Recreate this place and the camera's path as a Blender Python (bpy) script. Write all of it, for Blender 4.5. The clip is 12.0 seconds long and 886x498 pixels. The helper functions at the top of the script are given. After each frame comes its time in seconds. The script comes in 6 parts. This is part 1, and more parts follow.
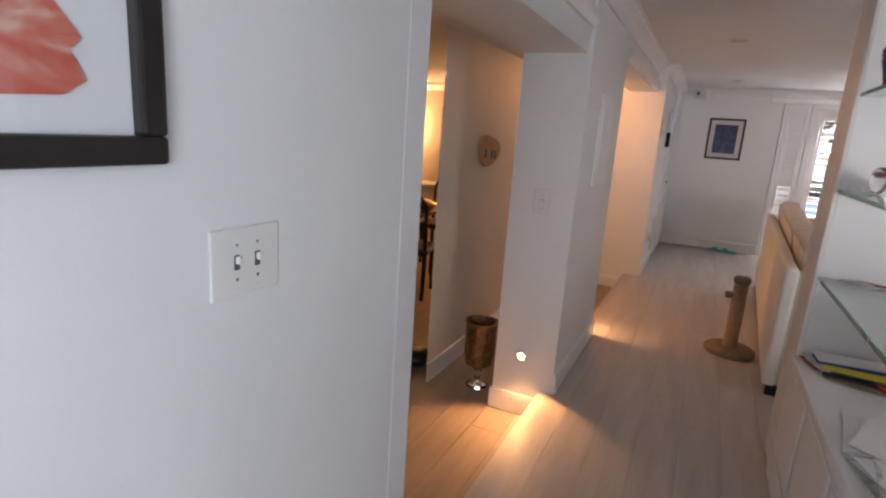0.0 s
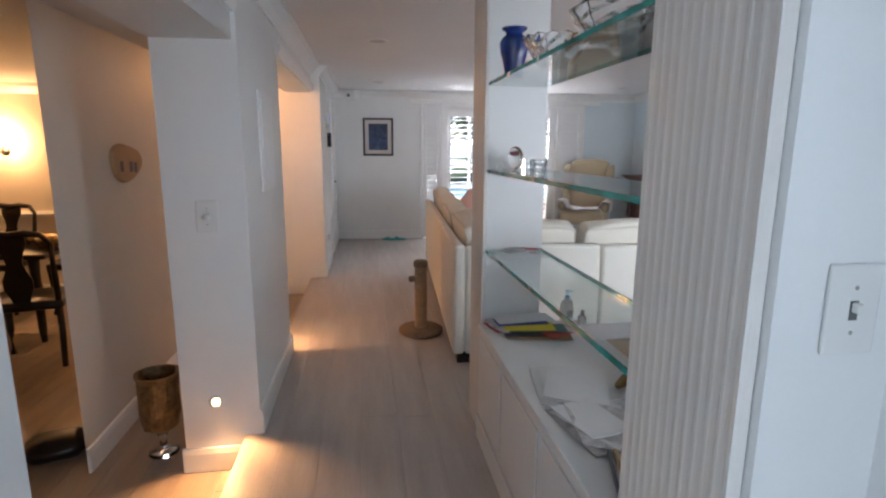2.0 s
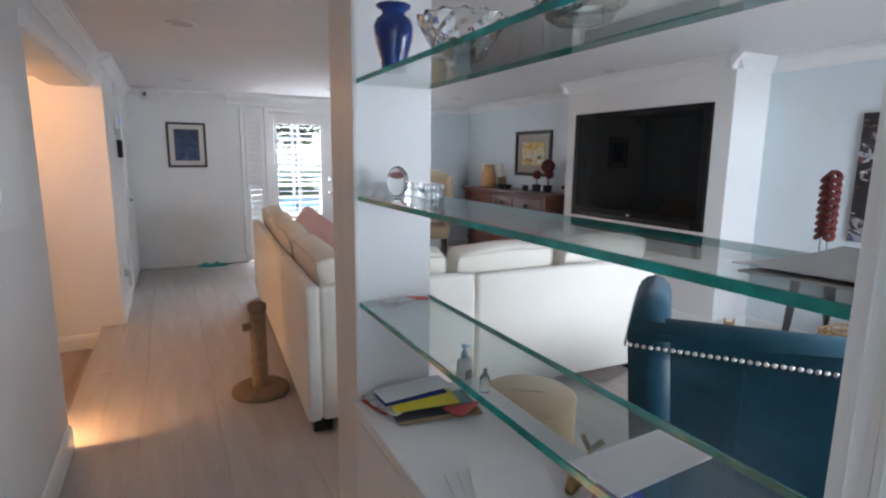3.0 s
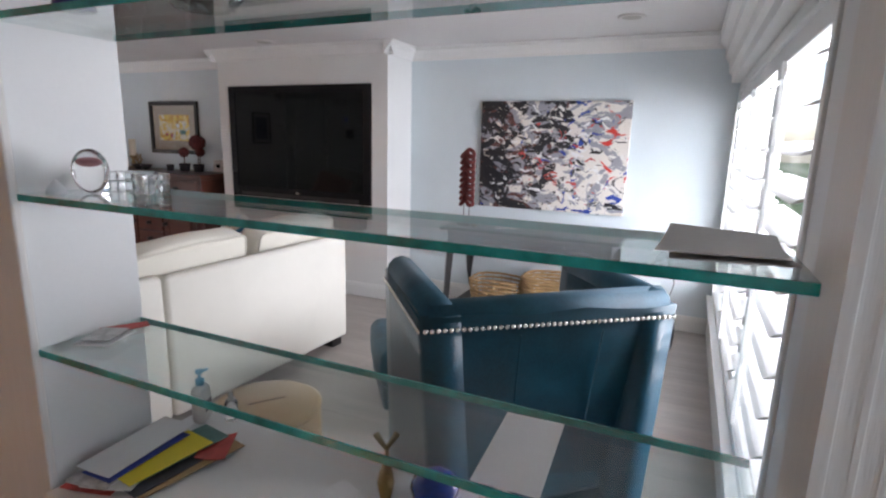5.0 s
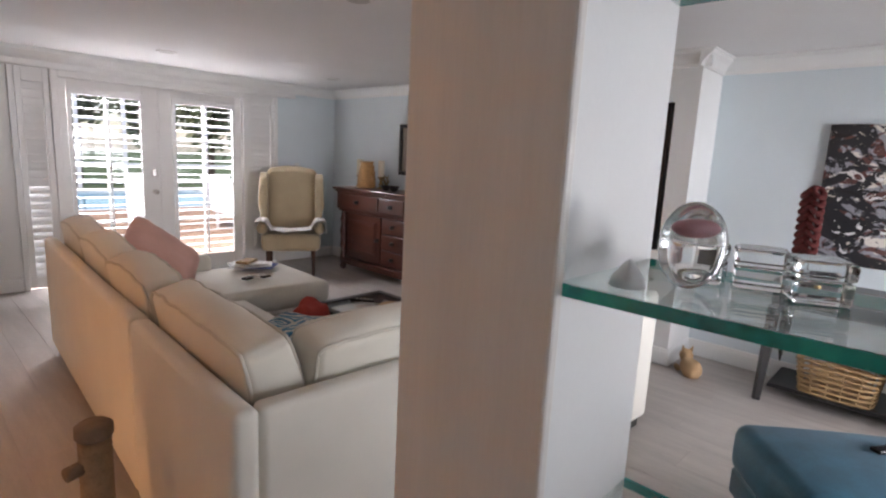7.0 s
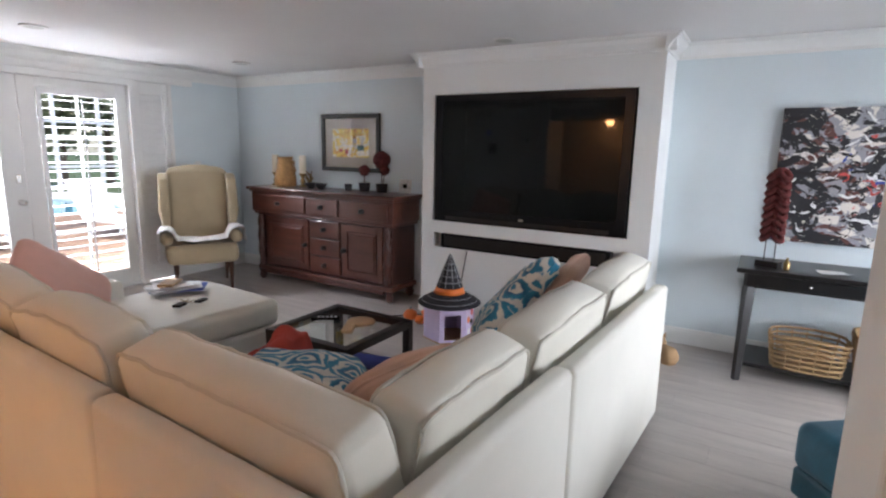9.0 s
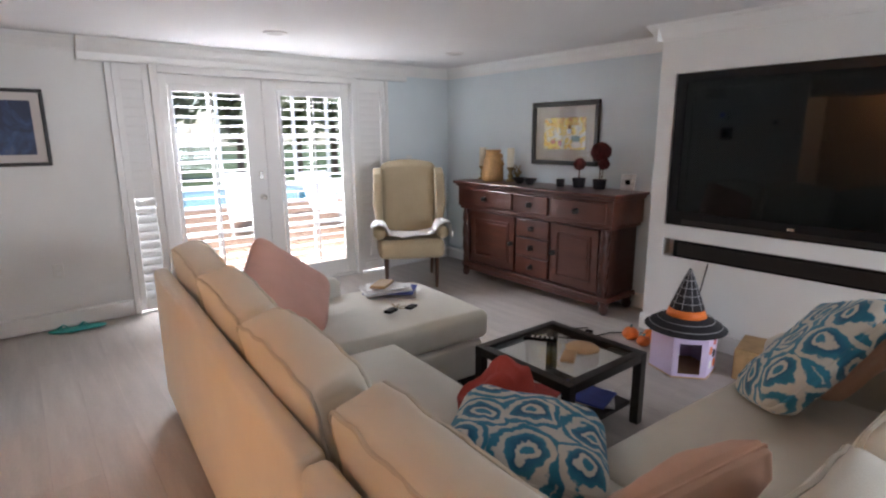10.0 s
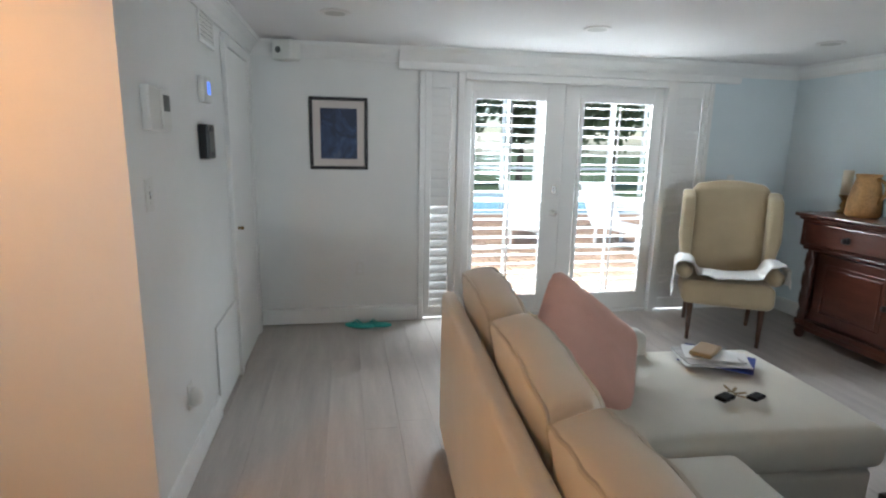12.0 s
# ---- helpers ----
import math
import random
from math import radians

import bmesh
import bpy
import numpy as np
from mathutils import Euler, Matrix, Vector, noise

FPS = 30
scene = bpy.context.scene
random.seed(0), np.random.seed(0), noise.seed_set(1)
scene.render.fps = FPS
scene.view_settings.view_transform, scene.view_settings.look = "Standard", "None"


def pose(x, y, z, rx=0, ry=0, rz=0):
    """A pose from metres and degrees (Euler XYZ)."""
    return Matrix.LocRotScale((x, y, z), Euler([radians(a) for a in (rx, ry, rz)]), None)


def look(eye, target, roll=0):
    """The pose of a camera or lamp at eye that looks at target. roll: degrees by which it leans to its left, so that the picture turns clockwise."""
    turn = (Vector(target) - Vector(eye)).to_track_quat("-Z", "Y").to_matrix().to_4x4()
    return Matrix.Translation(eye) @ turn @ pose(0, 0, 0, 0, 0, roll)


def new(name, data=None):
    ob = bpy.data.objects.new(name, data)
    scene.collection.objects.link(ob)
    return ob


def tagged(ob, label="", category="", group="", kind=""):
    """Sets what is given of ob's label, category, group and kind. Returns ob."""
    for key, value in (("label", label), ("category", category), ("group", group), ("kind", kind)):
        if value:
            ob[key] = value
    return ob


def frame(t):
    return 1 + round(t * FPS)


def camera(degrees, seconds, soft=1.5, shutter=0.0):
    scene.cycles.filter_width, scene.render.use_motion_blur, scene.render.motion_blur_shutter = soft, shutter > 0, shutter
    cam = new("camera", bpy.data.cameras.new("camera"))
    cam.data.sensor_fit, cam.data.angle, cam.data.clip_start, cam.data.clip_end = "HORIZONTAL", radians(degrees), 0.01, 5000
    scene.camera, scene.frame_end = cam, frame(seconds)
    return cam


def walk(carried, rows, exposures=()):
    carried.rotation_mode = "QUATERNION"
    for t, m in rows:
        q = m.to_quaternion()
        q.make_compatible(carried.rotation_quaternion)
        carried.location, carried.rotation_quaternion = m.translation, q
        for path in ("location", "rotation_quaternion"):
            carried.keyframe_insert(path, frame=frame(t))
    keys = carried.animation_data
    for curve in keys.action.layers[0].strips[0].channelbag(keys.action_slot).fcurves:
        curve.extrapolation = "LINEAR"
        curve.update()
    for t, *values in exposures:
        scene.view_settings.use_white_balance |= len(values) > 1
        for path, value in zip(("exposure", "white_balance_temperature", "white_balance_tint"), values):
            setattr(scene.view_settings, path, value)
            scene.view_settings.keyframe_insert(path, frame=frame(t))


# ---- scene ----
cam = camera(79.7, 12.0, 2.2)
PATH = [
    (0, (0.244, 0.222, 1.454), (-0.601, 1.98, 1.012), 3.9),
    (0.5, (0.173, 0.286, 1.437), (0.011, 2.232, 1.003), 3.3),
    (1, (0.178, 0.307, 1.447), (0.247, 2.265, 1.047), 2.2),
    (1.5, (0.177, 0.336, 1.436), (0.365, 2.29, 1.053), 1.1),
    (2, (0.186, 0.507, 1.414), (0.468, 2.451, 1.039), 0.3),
    (2.5, (0.201, 0.858, 1.444), (0.609, 2.785, 1.097), 0.3),
    (3, (0.175, 1.166, 1.451), (1.071, 2.922, 1.11), 0.6),
    (3.5, (0.156, 1.395, 1.462), (1.478, 2.856, 1.122), 0.5),
    (3.7, (0.151, 1.442, 1.466), (1.586, 2.792, 1.119), 0.5),
    (5.5, (0.036, 1.65, 1.458), (1.84, 2.406, 1.042), 1.6),
    (6, (0.185, 1.935, 1.446), (1.781, 3.08, 1.068), 2.5),
    (6.5, (0.196, 2.264, 1.45), (1.594, 3.652, 1.106), 3.1),
    (8.3, (0.157, 3.191, 1.475), (1.804, 4.267, 1.112), 1.9),
    (8.5, (0.144, 3.233, 1.473), (1.812, 4.273, 1.106), 1.9),
    (9, (0.146, 3.28, 1.457), (1.834, 4.289, 1.091), 1.2),
    (9.5, (0.229, 3.42, 1.436), (1.789, 4.602, 1.026), 0.8),
    (10, (0.388, 3.726, 1.5), (1.605, 5.257, 1.081), -0.3),
    (10.5, (0.33, 4.073, 1.501), (1.233, 5.813, 1.104), -0.8),
    (11, (0.356, 4.308, 1.517), (1.05, 6.143, 1.131), -0.6),
    (11.5, (0.421, 4.389, 1.52), (0.945, 6.283, 1.144), 0.4),
    (12, (0.442, 4.411, 1.522), (0.795, 6.34, 1.127), 1.2),
]
# seconds, stops, kelvin, tint
EXPOSURES = [(0.0, 0.55, 7000, 26), (0.5, 0.60, 6500, 16), (1.0, 0.62, 6350, 14), (2.0, 0.64, 6250, 17), (2.5, 0.74, 6200, 19), (3.5, 0.74, 5950, 12), (5.5, 0.62, 6750, 23), (6.5, 0.62, 6850, 23),
             (8.5, 0.88, 6250, 16), (9.5, 0.95, 6450, 19), (10.5, 0.92, 6450, 15), (12.0, 0.68, 6150, 7)]
walk(cam, [(t, look(eye, target, roll)) for t, eye, target, roll in PATH], EXPOSURES)

# ---- light ----
world = bpy.data.worlds.new("sky")
scene.world = world
world.use_nodes = True
wn = world.node_tree
sky = wn.nodes.new("ShaderNodeTexSky")
sky.sky_type = "NISHITA"
sky.sun_disc = False
sky.sun_elevation = radians(58)
sky.sun_rotation = radians(250)
wn.links.new(sky.outputs[0], wn.nodes["Background"].inputs[0])
wn.nodes["Background"].inputs[1].default_value = 0.15


def lamp(name, kind, m, power, color, size=0.1, size_y=None, blend=0.5, cone=90):
    data = bpy.data.lights.new(name, kind)
    data.energy, data.color = power, color
    if kind == "AREA":
        data.shape, data.size, data.size_y = "RECTANGLE", size, size_y or size
    elif kind == "SUN":
        data.angle = radians(size)
    else:
        data.shadow_soft_size = size
    if kind == "SPOT":
        data.spot_size, data.spot_blend = radians(cone), blend
    ob = new(name, data)
    ob.matrix_world = m
    return ob


lamp("sun", "SUN", look((0, 0, 9), (4.5, 2.2, 0)), 3.0, (1.0, 0.95, 0.88), 0.5)
# area lamps for sky daylight at the openings; the entry side window is invented
lamp("door_daylight", "AREA", look((2.3, 9.75, 2.75), (2.3, 6.6, 0.4)), 560, (0.88, 0.95, 1.0), 2.6, 1.0)
lamp("window_daylight", "AREA", look((3.0, 0.35, 1.15), (3.1, 2.7, 2.2)), 155, (0.88, 0.95, 1.0), 2.6, 1.6)
lamp("entry_daylight", "AREA", look((0.12, -2.30, 1.35), (0.12, 2, 1.25)), 5, (0.70, 0.86, 1.0), 0.8, 1.7)
# fill lamp in the added side window, for the left entry wall
lamp("entry_side_fill", "AREA", look((0.96, -0.95, 1.45), (-0.45, -0.1, 1.25)), 22, (0.70, 0.86, 1.0), 1.0, 1.0)
WARM = (1.0, 0.52, 0.20)
lamp("hall_lamp", "POINT", pose(-0.80, 5.5, 1.955), 11, (1.0, 0.47, 0.17), 0.06)
lamp("sconce_glow", "POINT", pose(-3.45, 6.46, 1.46), 20, WARM, 0.05)
lamp("sconce_glow", "POINT", pose(-2.2, 6.46, 1.42), 14, WARM, 0.05)
lamp("step_light_glow", "SPOT", look((-0.55, 3.0, 0.185), (-0.52, 2.62, -0.18)), 14, WARM, 0.02, cone=130)
lamp("step_light_glow", "SPOT", look((-0.50, 4.20, 0.185), (-0.25, 4.6, -0.05)), 10, WARM, 0.02, cone=130)

# ---- materials ----


def node(nt, kind, **sets):
    n = nt.nodes.new(kind)
    for k, v in sets.items():
        n.inputs[k.replace("_", " ")].default_value = v
    return n


def material(name, color, rough=0.5, vary=0.08, scale=6.0, bump=0.1, fine=80.0, metal=0.0, stretch=(1, 1, 1), island=0.0, coat=0.0, sheen=0.0, coords="Object"):
    """Base colour with a broad and a fine variation, and fine relief."""
    m = bpy.data.materials.new(name)
    m.use_nodes = True
    nt = m.node_tree
    b = nt.nodes["Principled BSDF"]
    b.inputs["Roughness"].default_value = rough
    b.inputs["Metallic"].default_value = metal
    b.inputs["Coat Weight"].default_value = coat
    b.inputs["Sheen Weight"].default_value = sheen
    tc = nt.nodes.new("ShaderNodeTexCoord")
    mp = nt.nodes.new("ShaderNodeMapping")
    mp.inputs["Scale"].default_value = stretch
    nt.links.new(tc.outputs[coords], mp.inputs[0])
    n1 = node(nt, "ShaderNodeTexNoise", Scale=scale, Detail=6.0, Roughness=0.6)
    n2 = node(nt, "ShaderNodeTexNoise", Scale=fine, Detail=4.0)
    nt.links.new(mp.outputs[0], n1.inputs[0])
    nt.links.new(mp.outputs[0], n2.inputs[0])
    mix = nt.nodes.new("ShaderNodeMix")
    mix.data_type = "RGBA"
    lo = tuple(max(0, c * (1 - vary * 1.6)) for c in color) + (1,)
    hi = tuple(min(1, c * (1 + vary)) for c in color) + (1,)
    mix.inputs[6].default_value, mix.inputs[7].default_value = lo, hi
    add = nt.nodes.new("ShaderNodeMath")
    add.operation = "MULTIPLY_ADD"
    add.inputs[1].default_value = 0.35
    nt.links.new(n2.outputs[0], add.inputs[0])
    nt.links.new(n1.outputs[0], add.inputs[2])
    sub = nt.nodes.new("ShaderNodeMath")
    sub.operation = "MULTIPLY_ADD"
    sub.inputs[1].default_value, sub.inputs[2].default_value = 1.5, -0.5
    nt.links.new(add.outputs[0], sub.inputs[0])
    last = sub
    if island:
        oi = nt.nodes.new("ShaderNodeObjectInfo")
        ad = nt.nodes.new("ShaderNodeMath")
        ad.operation = "MULTIPLY_ADD"
        ad.inputs[1].default_value = island
        nt.links.new(oi.outputs["Random"], ad.inputs[0])
        nt.links.new(sub.outputs[0], ad.inputs[2])
        last = ad
    nt.links.new(last.outputs[0], mix.inputs[0])
    nt.links.new(mix.outputs[2], b.inputs["Base Color"])
    if bump:
        bp = nt.nodes.new("ShaderNodeBump")
        bp.inputs["Strength"].default_value = bump
        bp.inputs["Distance"].default_value = 0.004
        nt.links.new(n2.outputs[0], bp.inputs["Height"])
        nt.links.new(bp.outputs[0], b.inputs["Normal"])
    return m


def glassy(name, tint, gloss=0.02, weight=0.05):
    """Thin clear glass: it lets light straight through, with a faint mirror."""
    m = bpy.data.materials.new(name)
    m.use_nodes = True
    nt = m.node_tree
    out = nt.nodes["Material Output"]
    nt.nodes.remove(nt.nodes["Principled BSDF"])
    tr = nt.nodes.new("ShaderNodeBsdfTransparent")
    tr.inputs[0].default_value = (*tint, 1)
    gl = nt.nodes.new("ShaderNodeBsdfGlossy")
    gl.inputs["Roughness"].default_value = gloss
    mx = nt.nodes.new("ShaderNodeMixShader")
    mx.inputs[0].default_value = weight
    nt.links.new(tr.outputs[0], mx.inputs[1])
    nt.links.new(gl.outputs[0], mx.inputs[2])
    nt.links.new(mx.outputs[0], out.inputs[0])
    return m


def sheet_glass(name, tint):
    """A flat polished sheet: clear, with a mirror that grows towards grazing."""
    m = glassy(name, tint, 0.004)
    nt = m.node_tree
    lw = nt.nodes.new("ShaderNodeLayerWeight")
    lw.inputs[0].default_value = 0.5
    pw5 = nt.nodes.new("ShaderNodeMath")
    pw5.operation = "POWER"
    pw5.inputs[1].default_value = 4.5
    nt.links.new(lw.outputs["Facing"], pw5.inputs[0])
    fr = nt.nodes.new("ShaderNodeMath")
    fr.operation = "MULTIPLY_ADD"
    fr.inputs[1].default_value, fr.inputs[2].default_value = 0.9, 0.035
    nt.links.new(pw5.outputs[0], fr.inputs[0])
    mx = [n for n in nt.nodes if n.bl_idname == "ShaderNodeMixShader"][0]
    nt.links.new(fr.outputs[0], mx.inputs[0])
    return m


def crystal(name, color):
    m = bpy.data.materials.new(name)
    m.use_nodes = True
    b = m.node_tree.nodes["Principled BSDF"]
    b.inputs["Base Color"].default_value = (*color, 1)
    b.inputs["Roughness"].default_value = 0.03
    b.inputs["Transmission Weight"].default_value = 1.0
    b.inputs["IOR"].default_value = 1.5
    return m


def glowing(name, color, strength):
    m = bpy.data.materials.new(name)
    m.use_nodes = True
    b = m.node_tree.nodes["Principled BSDF"]
    b.inputs["Base Color"].default_value = (*color, 1)
    b.inputs["Emission Color"].default_value = (*color, 1)
    b.inputs["Emission Strength"].default_value = strength
    return m


def ramp_material(name, stops, scale, detail=6.0, distort=1.5, rough=0.6, kind="noise", stretch=(1, 1, 1), constant=True, bump=0.0):
    """A pattern of several colours, for paintings and printed cloth."""
    m = bpy.data.materials.new(name)
    m.use_nodes = True
    nt = m.node_tree
    b = nt.nodes["Principled BSDF"]
    b.inputs["Roughness"].default_value = rough
    tc = nt.nodes.new("ShaderNodeTexCoord")
    mp = nt.nodes.new("ShaderNodeMapping")
    mp.inputs["Scale"].default_value = stretch
    nt.links.new(tc.outputs["Object"], mp.inputs[0])
    if kind == "wave":
        tx = node(nt, "ShaderNodeTexWave", Scale=scale, Distortion=distort, Detail=detail)
        tx.wave_type = "RINGS"
        tx.inputs["Detail Scale"].default_value = 1.4
        res = tx.outputs["Fac"]
    else:
        tx = node(nt, "ShaderNodeTexNoise", Scale=scale, Detail=detail, Roughness=0.62, Distortion=distort)
        res = tx.outputs[0]
    nt.links.new(mp.outputs[0], tx.inputs[0])
    rp = nt.nodes.new("ShaderNodeValToRGB")
    rp.color_ramp.interpolation = "CONSTANT" if constant else "LINEAR"
    while len(rp.color_ramp.elements) < len(stops):
        rp.color_ramp.elements.new(0.5)
    for e, (p, c) in zip(rp.color_ramp.elements, stops):
        e.position, e.color = p, (*c, 1)
    nt.links.new(res, rp.inputs[0])
    nt.links.new(rp.outputs[0], b.inputs["Base Color"])
    if bump:
        bp = nt.nodes.new("ShaderNodeBump")
        bp.inputs["Strength"].default_value = bump
        bp.inputs["Distance"].default_value = 0.006
        nt.links.new(res, bp.inputs["Height"])
        nt.links.new(bp.outputs[0], b.inputs["Normal"])
    return m


WHITE = material("white_wall_paint", (0.78, 0.785, 0.77), 0.55, 0.03, 2.0, 0.05, 120)
BLUE_WALL = material("pale_blue_wall_paint", (0.66, 0.735, 0.765), 0.55, 0.03, 2.0, 0.05, 120)
CREAM_WALL = material("cream_wall_paint", (0.72, 0.66, 0.57), 0.6, 0.04, 2.0, 0.05, 120)
CEILING = material("ceiling_paint", (0.76, 0.745, 0.735), 0.75, 0.03, 1.5, 0.06, 150)
TRIM = material("white_trim_enamel", (0.80, 0.80, 0.785), 0.32, 0.03, 3.0, 0.03, 60)
WOOD_POST = material("painted_wood_post", (0.74, 0.715, 0.67), 0.4, 0.06, 5.0, 0.2, 70, stretch=(3, 3, 0.25))
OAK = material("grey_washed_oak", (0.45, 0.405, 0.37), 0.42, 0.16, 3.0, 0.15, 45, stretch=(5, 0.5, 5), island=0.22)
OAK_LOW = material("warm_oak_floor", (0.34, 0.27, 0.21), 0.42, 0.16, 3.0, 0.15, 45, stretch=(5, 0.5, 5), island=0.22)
GAP = material("dark_joint", (0.22, 0.195, 0.175), 0.8)
LINEN = material("cream_linen_upholstery", (0.72, 0.69, 0.60), 0.9, 0.05, 5.0, 0.25, 320, sheen=0.25)
LINEN_SIDE = material("cream_linen_panel", (0.73, 0.705, 0.63), 0.9, 0.04, 4.0, 0.2, 320, sheen=0.2)
PIPE = material("linen_piping", (0.60, 0.57, 0.49), 0.9, 0.04, 8.0, 0.1)
TEAL = material("teal_leather", (0.004, 0.068, 0.110), 0.34, 0.35, 7.0, 0.15, 130, coat=0.0)
TEAL_IN = material("teal_velvet", (0.010, 0.098, 0.158), 0.6, 0.3, 7.0, 0.15, 130, sheen=0.12)
NAIL = material("nickel_nailhead", (0.75, 0.73, 0.70), 0.25, 0.05, metal=1.0)
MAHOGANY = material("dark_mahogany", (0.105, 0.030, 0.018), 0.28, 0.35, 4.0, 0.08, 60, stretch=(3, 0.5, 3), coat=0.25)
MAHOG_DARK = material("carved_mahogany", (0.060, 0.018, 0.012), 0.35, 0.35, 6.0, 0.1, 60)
BRASS = material("aged_brass", (0.28, 0.20, 0.09), 0.35, 0.2, 20, metal=1.0)
EBONY = material("black_stained_wood", (0.012, 0.010, 0.010), 0.33, 0.3, 5.0, 0.08, 60)
BLACK = material("black_plastic", (0.010, 0.010, 0.011), 0.25, 0.1, 8.0, 0.03)
SCREEN = material("dark_screen_glass", (0.003, 0.004, 0.004), 0.04, 0.05, 3.0, 0.0)
BLACK.node_tree.nodes["Principled BSDF"].inputs["Specular IOR Level"].default_value = 0.25
SCREEN.node_tree.nodes["Principled BSDF"].inputs["Specular IOR Level"].default_value = 0.25
TAN = material("tan_linen_upholstery", (0.42, 0.34, 0.22), 0.9, 0.08, 5.0, 0.25, 300, sheen=0.2)
KHAKI = material("camel_suede", (0.42, 0.27, 0.125), 0.85, 0.1, 5.0, 0.15, 200, sheen=0.3)
LEG = material("walnut_leg", (0.085, 0.038, 0.022), 0.4, 0.2, 6.0)
LEG_PALE = material("pale_ash_leg", (0.50, 0.33, 0.19), 0.5, 0.15, 6.0, stretch=(4, 4, 0.5))
TOWEL = material("white_towel", (0.80, 0.78, 0.76), 0.95, 0.05, 8.0, 0.6, 180)
CORAL = material("coral_cotton", (0.72, 0.41, 0.33), 0.9, 0.08, 5.0, 0.2, 250, sheen=0.2)
PEACH = material("peach_cotton", (0.68, 0.42, 0.30), 0.9, 0.06, 5.0, 0.2, 250, sheen=0.2)
RED = material("red_cotton", (0.42, 0.05, 0.035), 0.85, 0.15, 6.0, 0.2, 200)
WICKER = material("woven_seagrass", (0.42, 0.27, 0.13), 0.7, 0.25, 14.0, 0.4, 90)
SISAL = material("sisal_rope", (0.33, 0.22, 0.13), 0.9, 0.25, 18, 0.5, 120)
CARPET = material("brown_carpet", (0.23, 0.16, 0.11), 0.95, 0.2, 12, 0.6, 160)
PAPER = material("white_paper", (0.78, 0.78, 0.77), 0.7, 0.03, 5.0, 0.0)
PAPER_GREY = material("printed_paper", (0.58, 0.56, 0.55), 0.5, 0.4, 30.0, 0.0)
MANILA = material("brown_envelope_paper", (0.50, 0.34, 0.18), 0.8, 0.05)
YELLOW = material("yellow_envelope", (0.75, 0.62, 0.03), 0.6, 0.03)
RED_PRINT = material("red_print", (0.52, 0.07, 0.06), 0.5, 0.2, 20)
BLUE_PRINT = material("blue_print", (0.03, 0.06, 0.32), 0.5, 0.2, 20)
GREEN_PRINT = material("grey_green_print", (0.10, 0.22, 0.20), 0.5, 0.2, 20)
INK = material("grey_ink", (0.12, 0.12, 0.14), 0.7)
CARDBOARD = material("tan_cardboard", (0.50, 0.32, 0.17), 0.85, 0.1, 8)
COBALT = material("cobalt_glazed_glass", (0.008, 0.045, 0.25), 0.12, 0.3, 12, 0.02, coat=0.6)
PLATE = material("ivory_plastic", (0.74, 0.74, 0.71), 0.6, 0.02, 3, 0.0)
LCD = material("grey_lcd", (0.10, 0.11, 0.10), 0.3, 0.05)
LCD_BLUE = glowing("lit_blue_display", (0.10, 0.22, 0.9), 0.9)
GLASS = sheet_glass("shelf_glass", (0.93, 0.975, 0.965))
PANE = glassy("window_glass", (0.97, 0.98, 0.98), 0.01, 0.04)
TABLE_GLASS = sheet_glass("table_glass", (0.95, 0.97, 0.96))
CRYSTAL = crystal("cut_crystal", (0.97, 0.98, 0.98))
EDGE = material("green_glass_edge", (0.010, 0.35, 0.32), 0.12, 0.5, 9.0, 0.0, 40, coat=0.5)
MIRROR_EDGE = material("pink_glass", (0.60, 0.26, 0.28), 0.2, 0.1)
CANDLE = material("ivory_candle", (0.76, 0.70, 0.56), 0.6, 0.04)
LAMP_TRIM = material("recessed_light_trim", (0.72, 0.69, 0.66), 0.4, 0.03)
LAMP_DARK = material("recessed_light_bulb", (0.50, 0.48, 0.45), 0.5, 0.05)
GLOW = glowing("lit_step_light", (1.0, 0.55, 0.22), 22.0)
GLOW_SHADE = glowing("lit_sconce_shade", (1.0, 0.72, 0.40), 5.0)
TURF = material("turquoise_rubber", (0.05, 0.42, 0.40), 0.6, 0.1)
ORANGE = material("orange_plastic", (0.80, 0.19, 0.03), 0.5, 0.1)
LILAC = material("lilac_card", (0.62, 0.52, 0.72), 0.7, 0.06)
HAT = material("black_felt", (0.018, 0.017, 0.022), 0.8, 0.2)
HAT_LINE = material("grey_thread", (0.30, 0.30, 0.32), 0.8, 0.1)
MAROON = material("maroon_dried_flowers", (0.12, 0.022, 0.020), 0.95, 0.45, 40, 1.0, 90)
GOLD = material("gilded_ceramic", (0.25, 0.15, 0.06), 0.4, 0.5, 25, 0.5, 60, metal=0.5)
BASKET_BAG = material("copper_weave", (0.46, 0.25, 0.09), 0.5, 0.3, 15, 0.4, 60)
ART_BLUE = ramp_material("dark_blue_print", [(0.0, (0.02, 0.025, 0.05)), (0.45, (0.035, 0.05, 0.10)), (0.6, (0.05, 0.09, 0.20)), (0.8, (0.15, 0.17, 0.20))], 5, constant=False)
ART_YELLOW = ramp_material("yellow_street_print", [(0.0, (0.25, 0.10, 0.05)), (0.36, (0.72, 0.30, 0.06)), (0.42, (0.80, 0.58, 0.10)), (0.52, (0.80, 0.74, 0.60)), (0.62, (0.55, 0.52, 0.42)), (0.68, (0.20, 0.25, 0.13)), (0.72, (0.80, 0.75, 0.62))], 9)
MAT_BEIGE = material("beige_mat_board", (0.44, 0.36, 0.29), 0.85, 0.03)
MAT_PALE = material("pale_mat_board", (0.66, 0.61, 0.58), 0.85, 0.03)
FRAME_BLACK = material("black_frame_wood", (0.018, 0.015, 0.014), 0.35, 0.3, 6, 0.1)
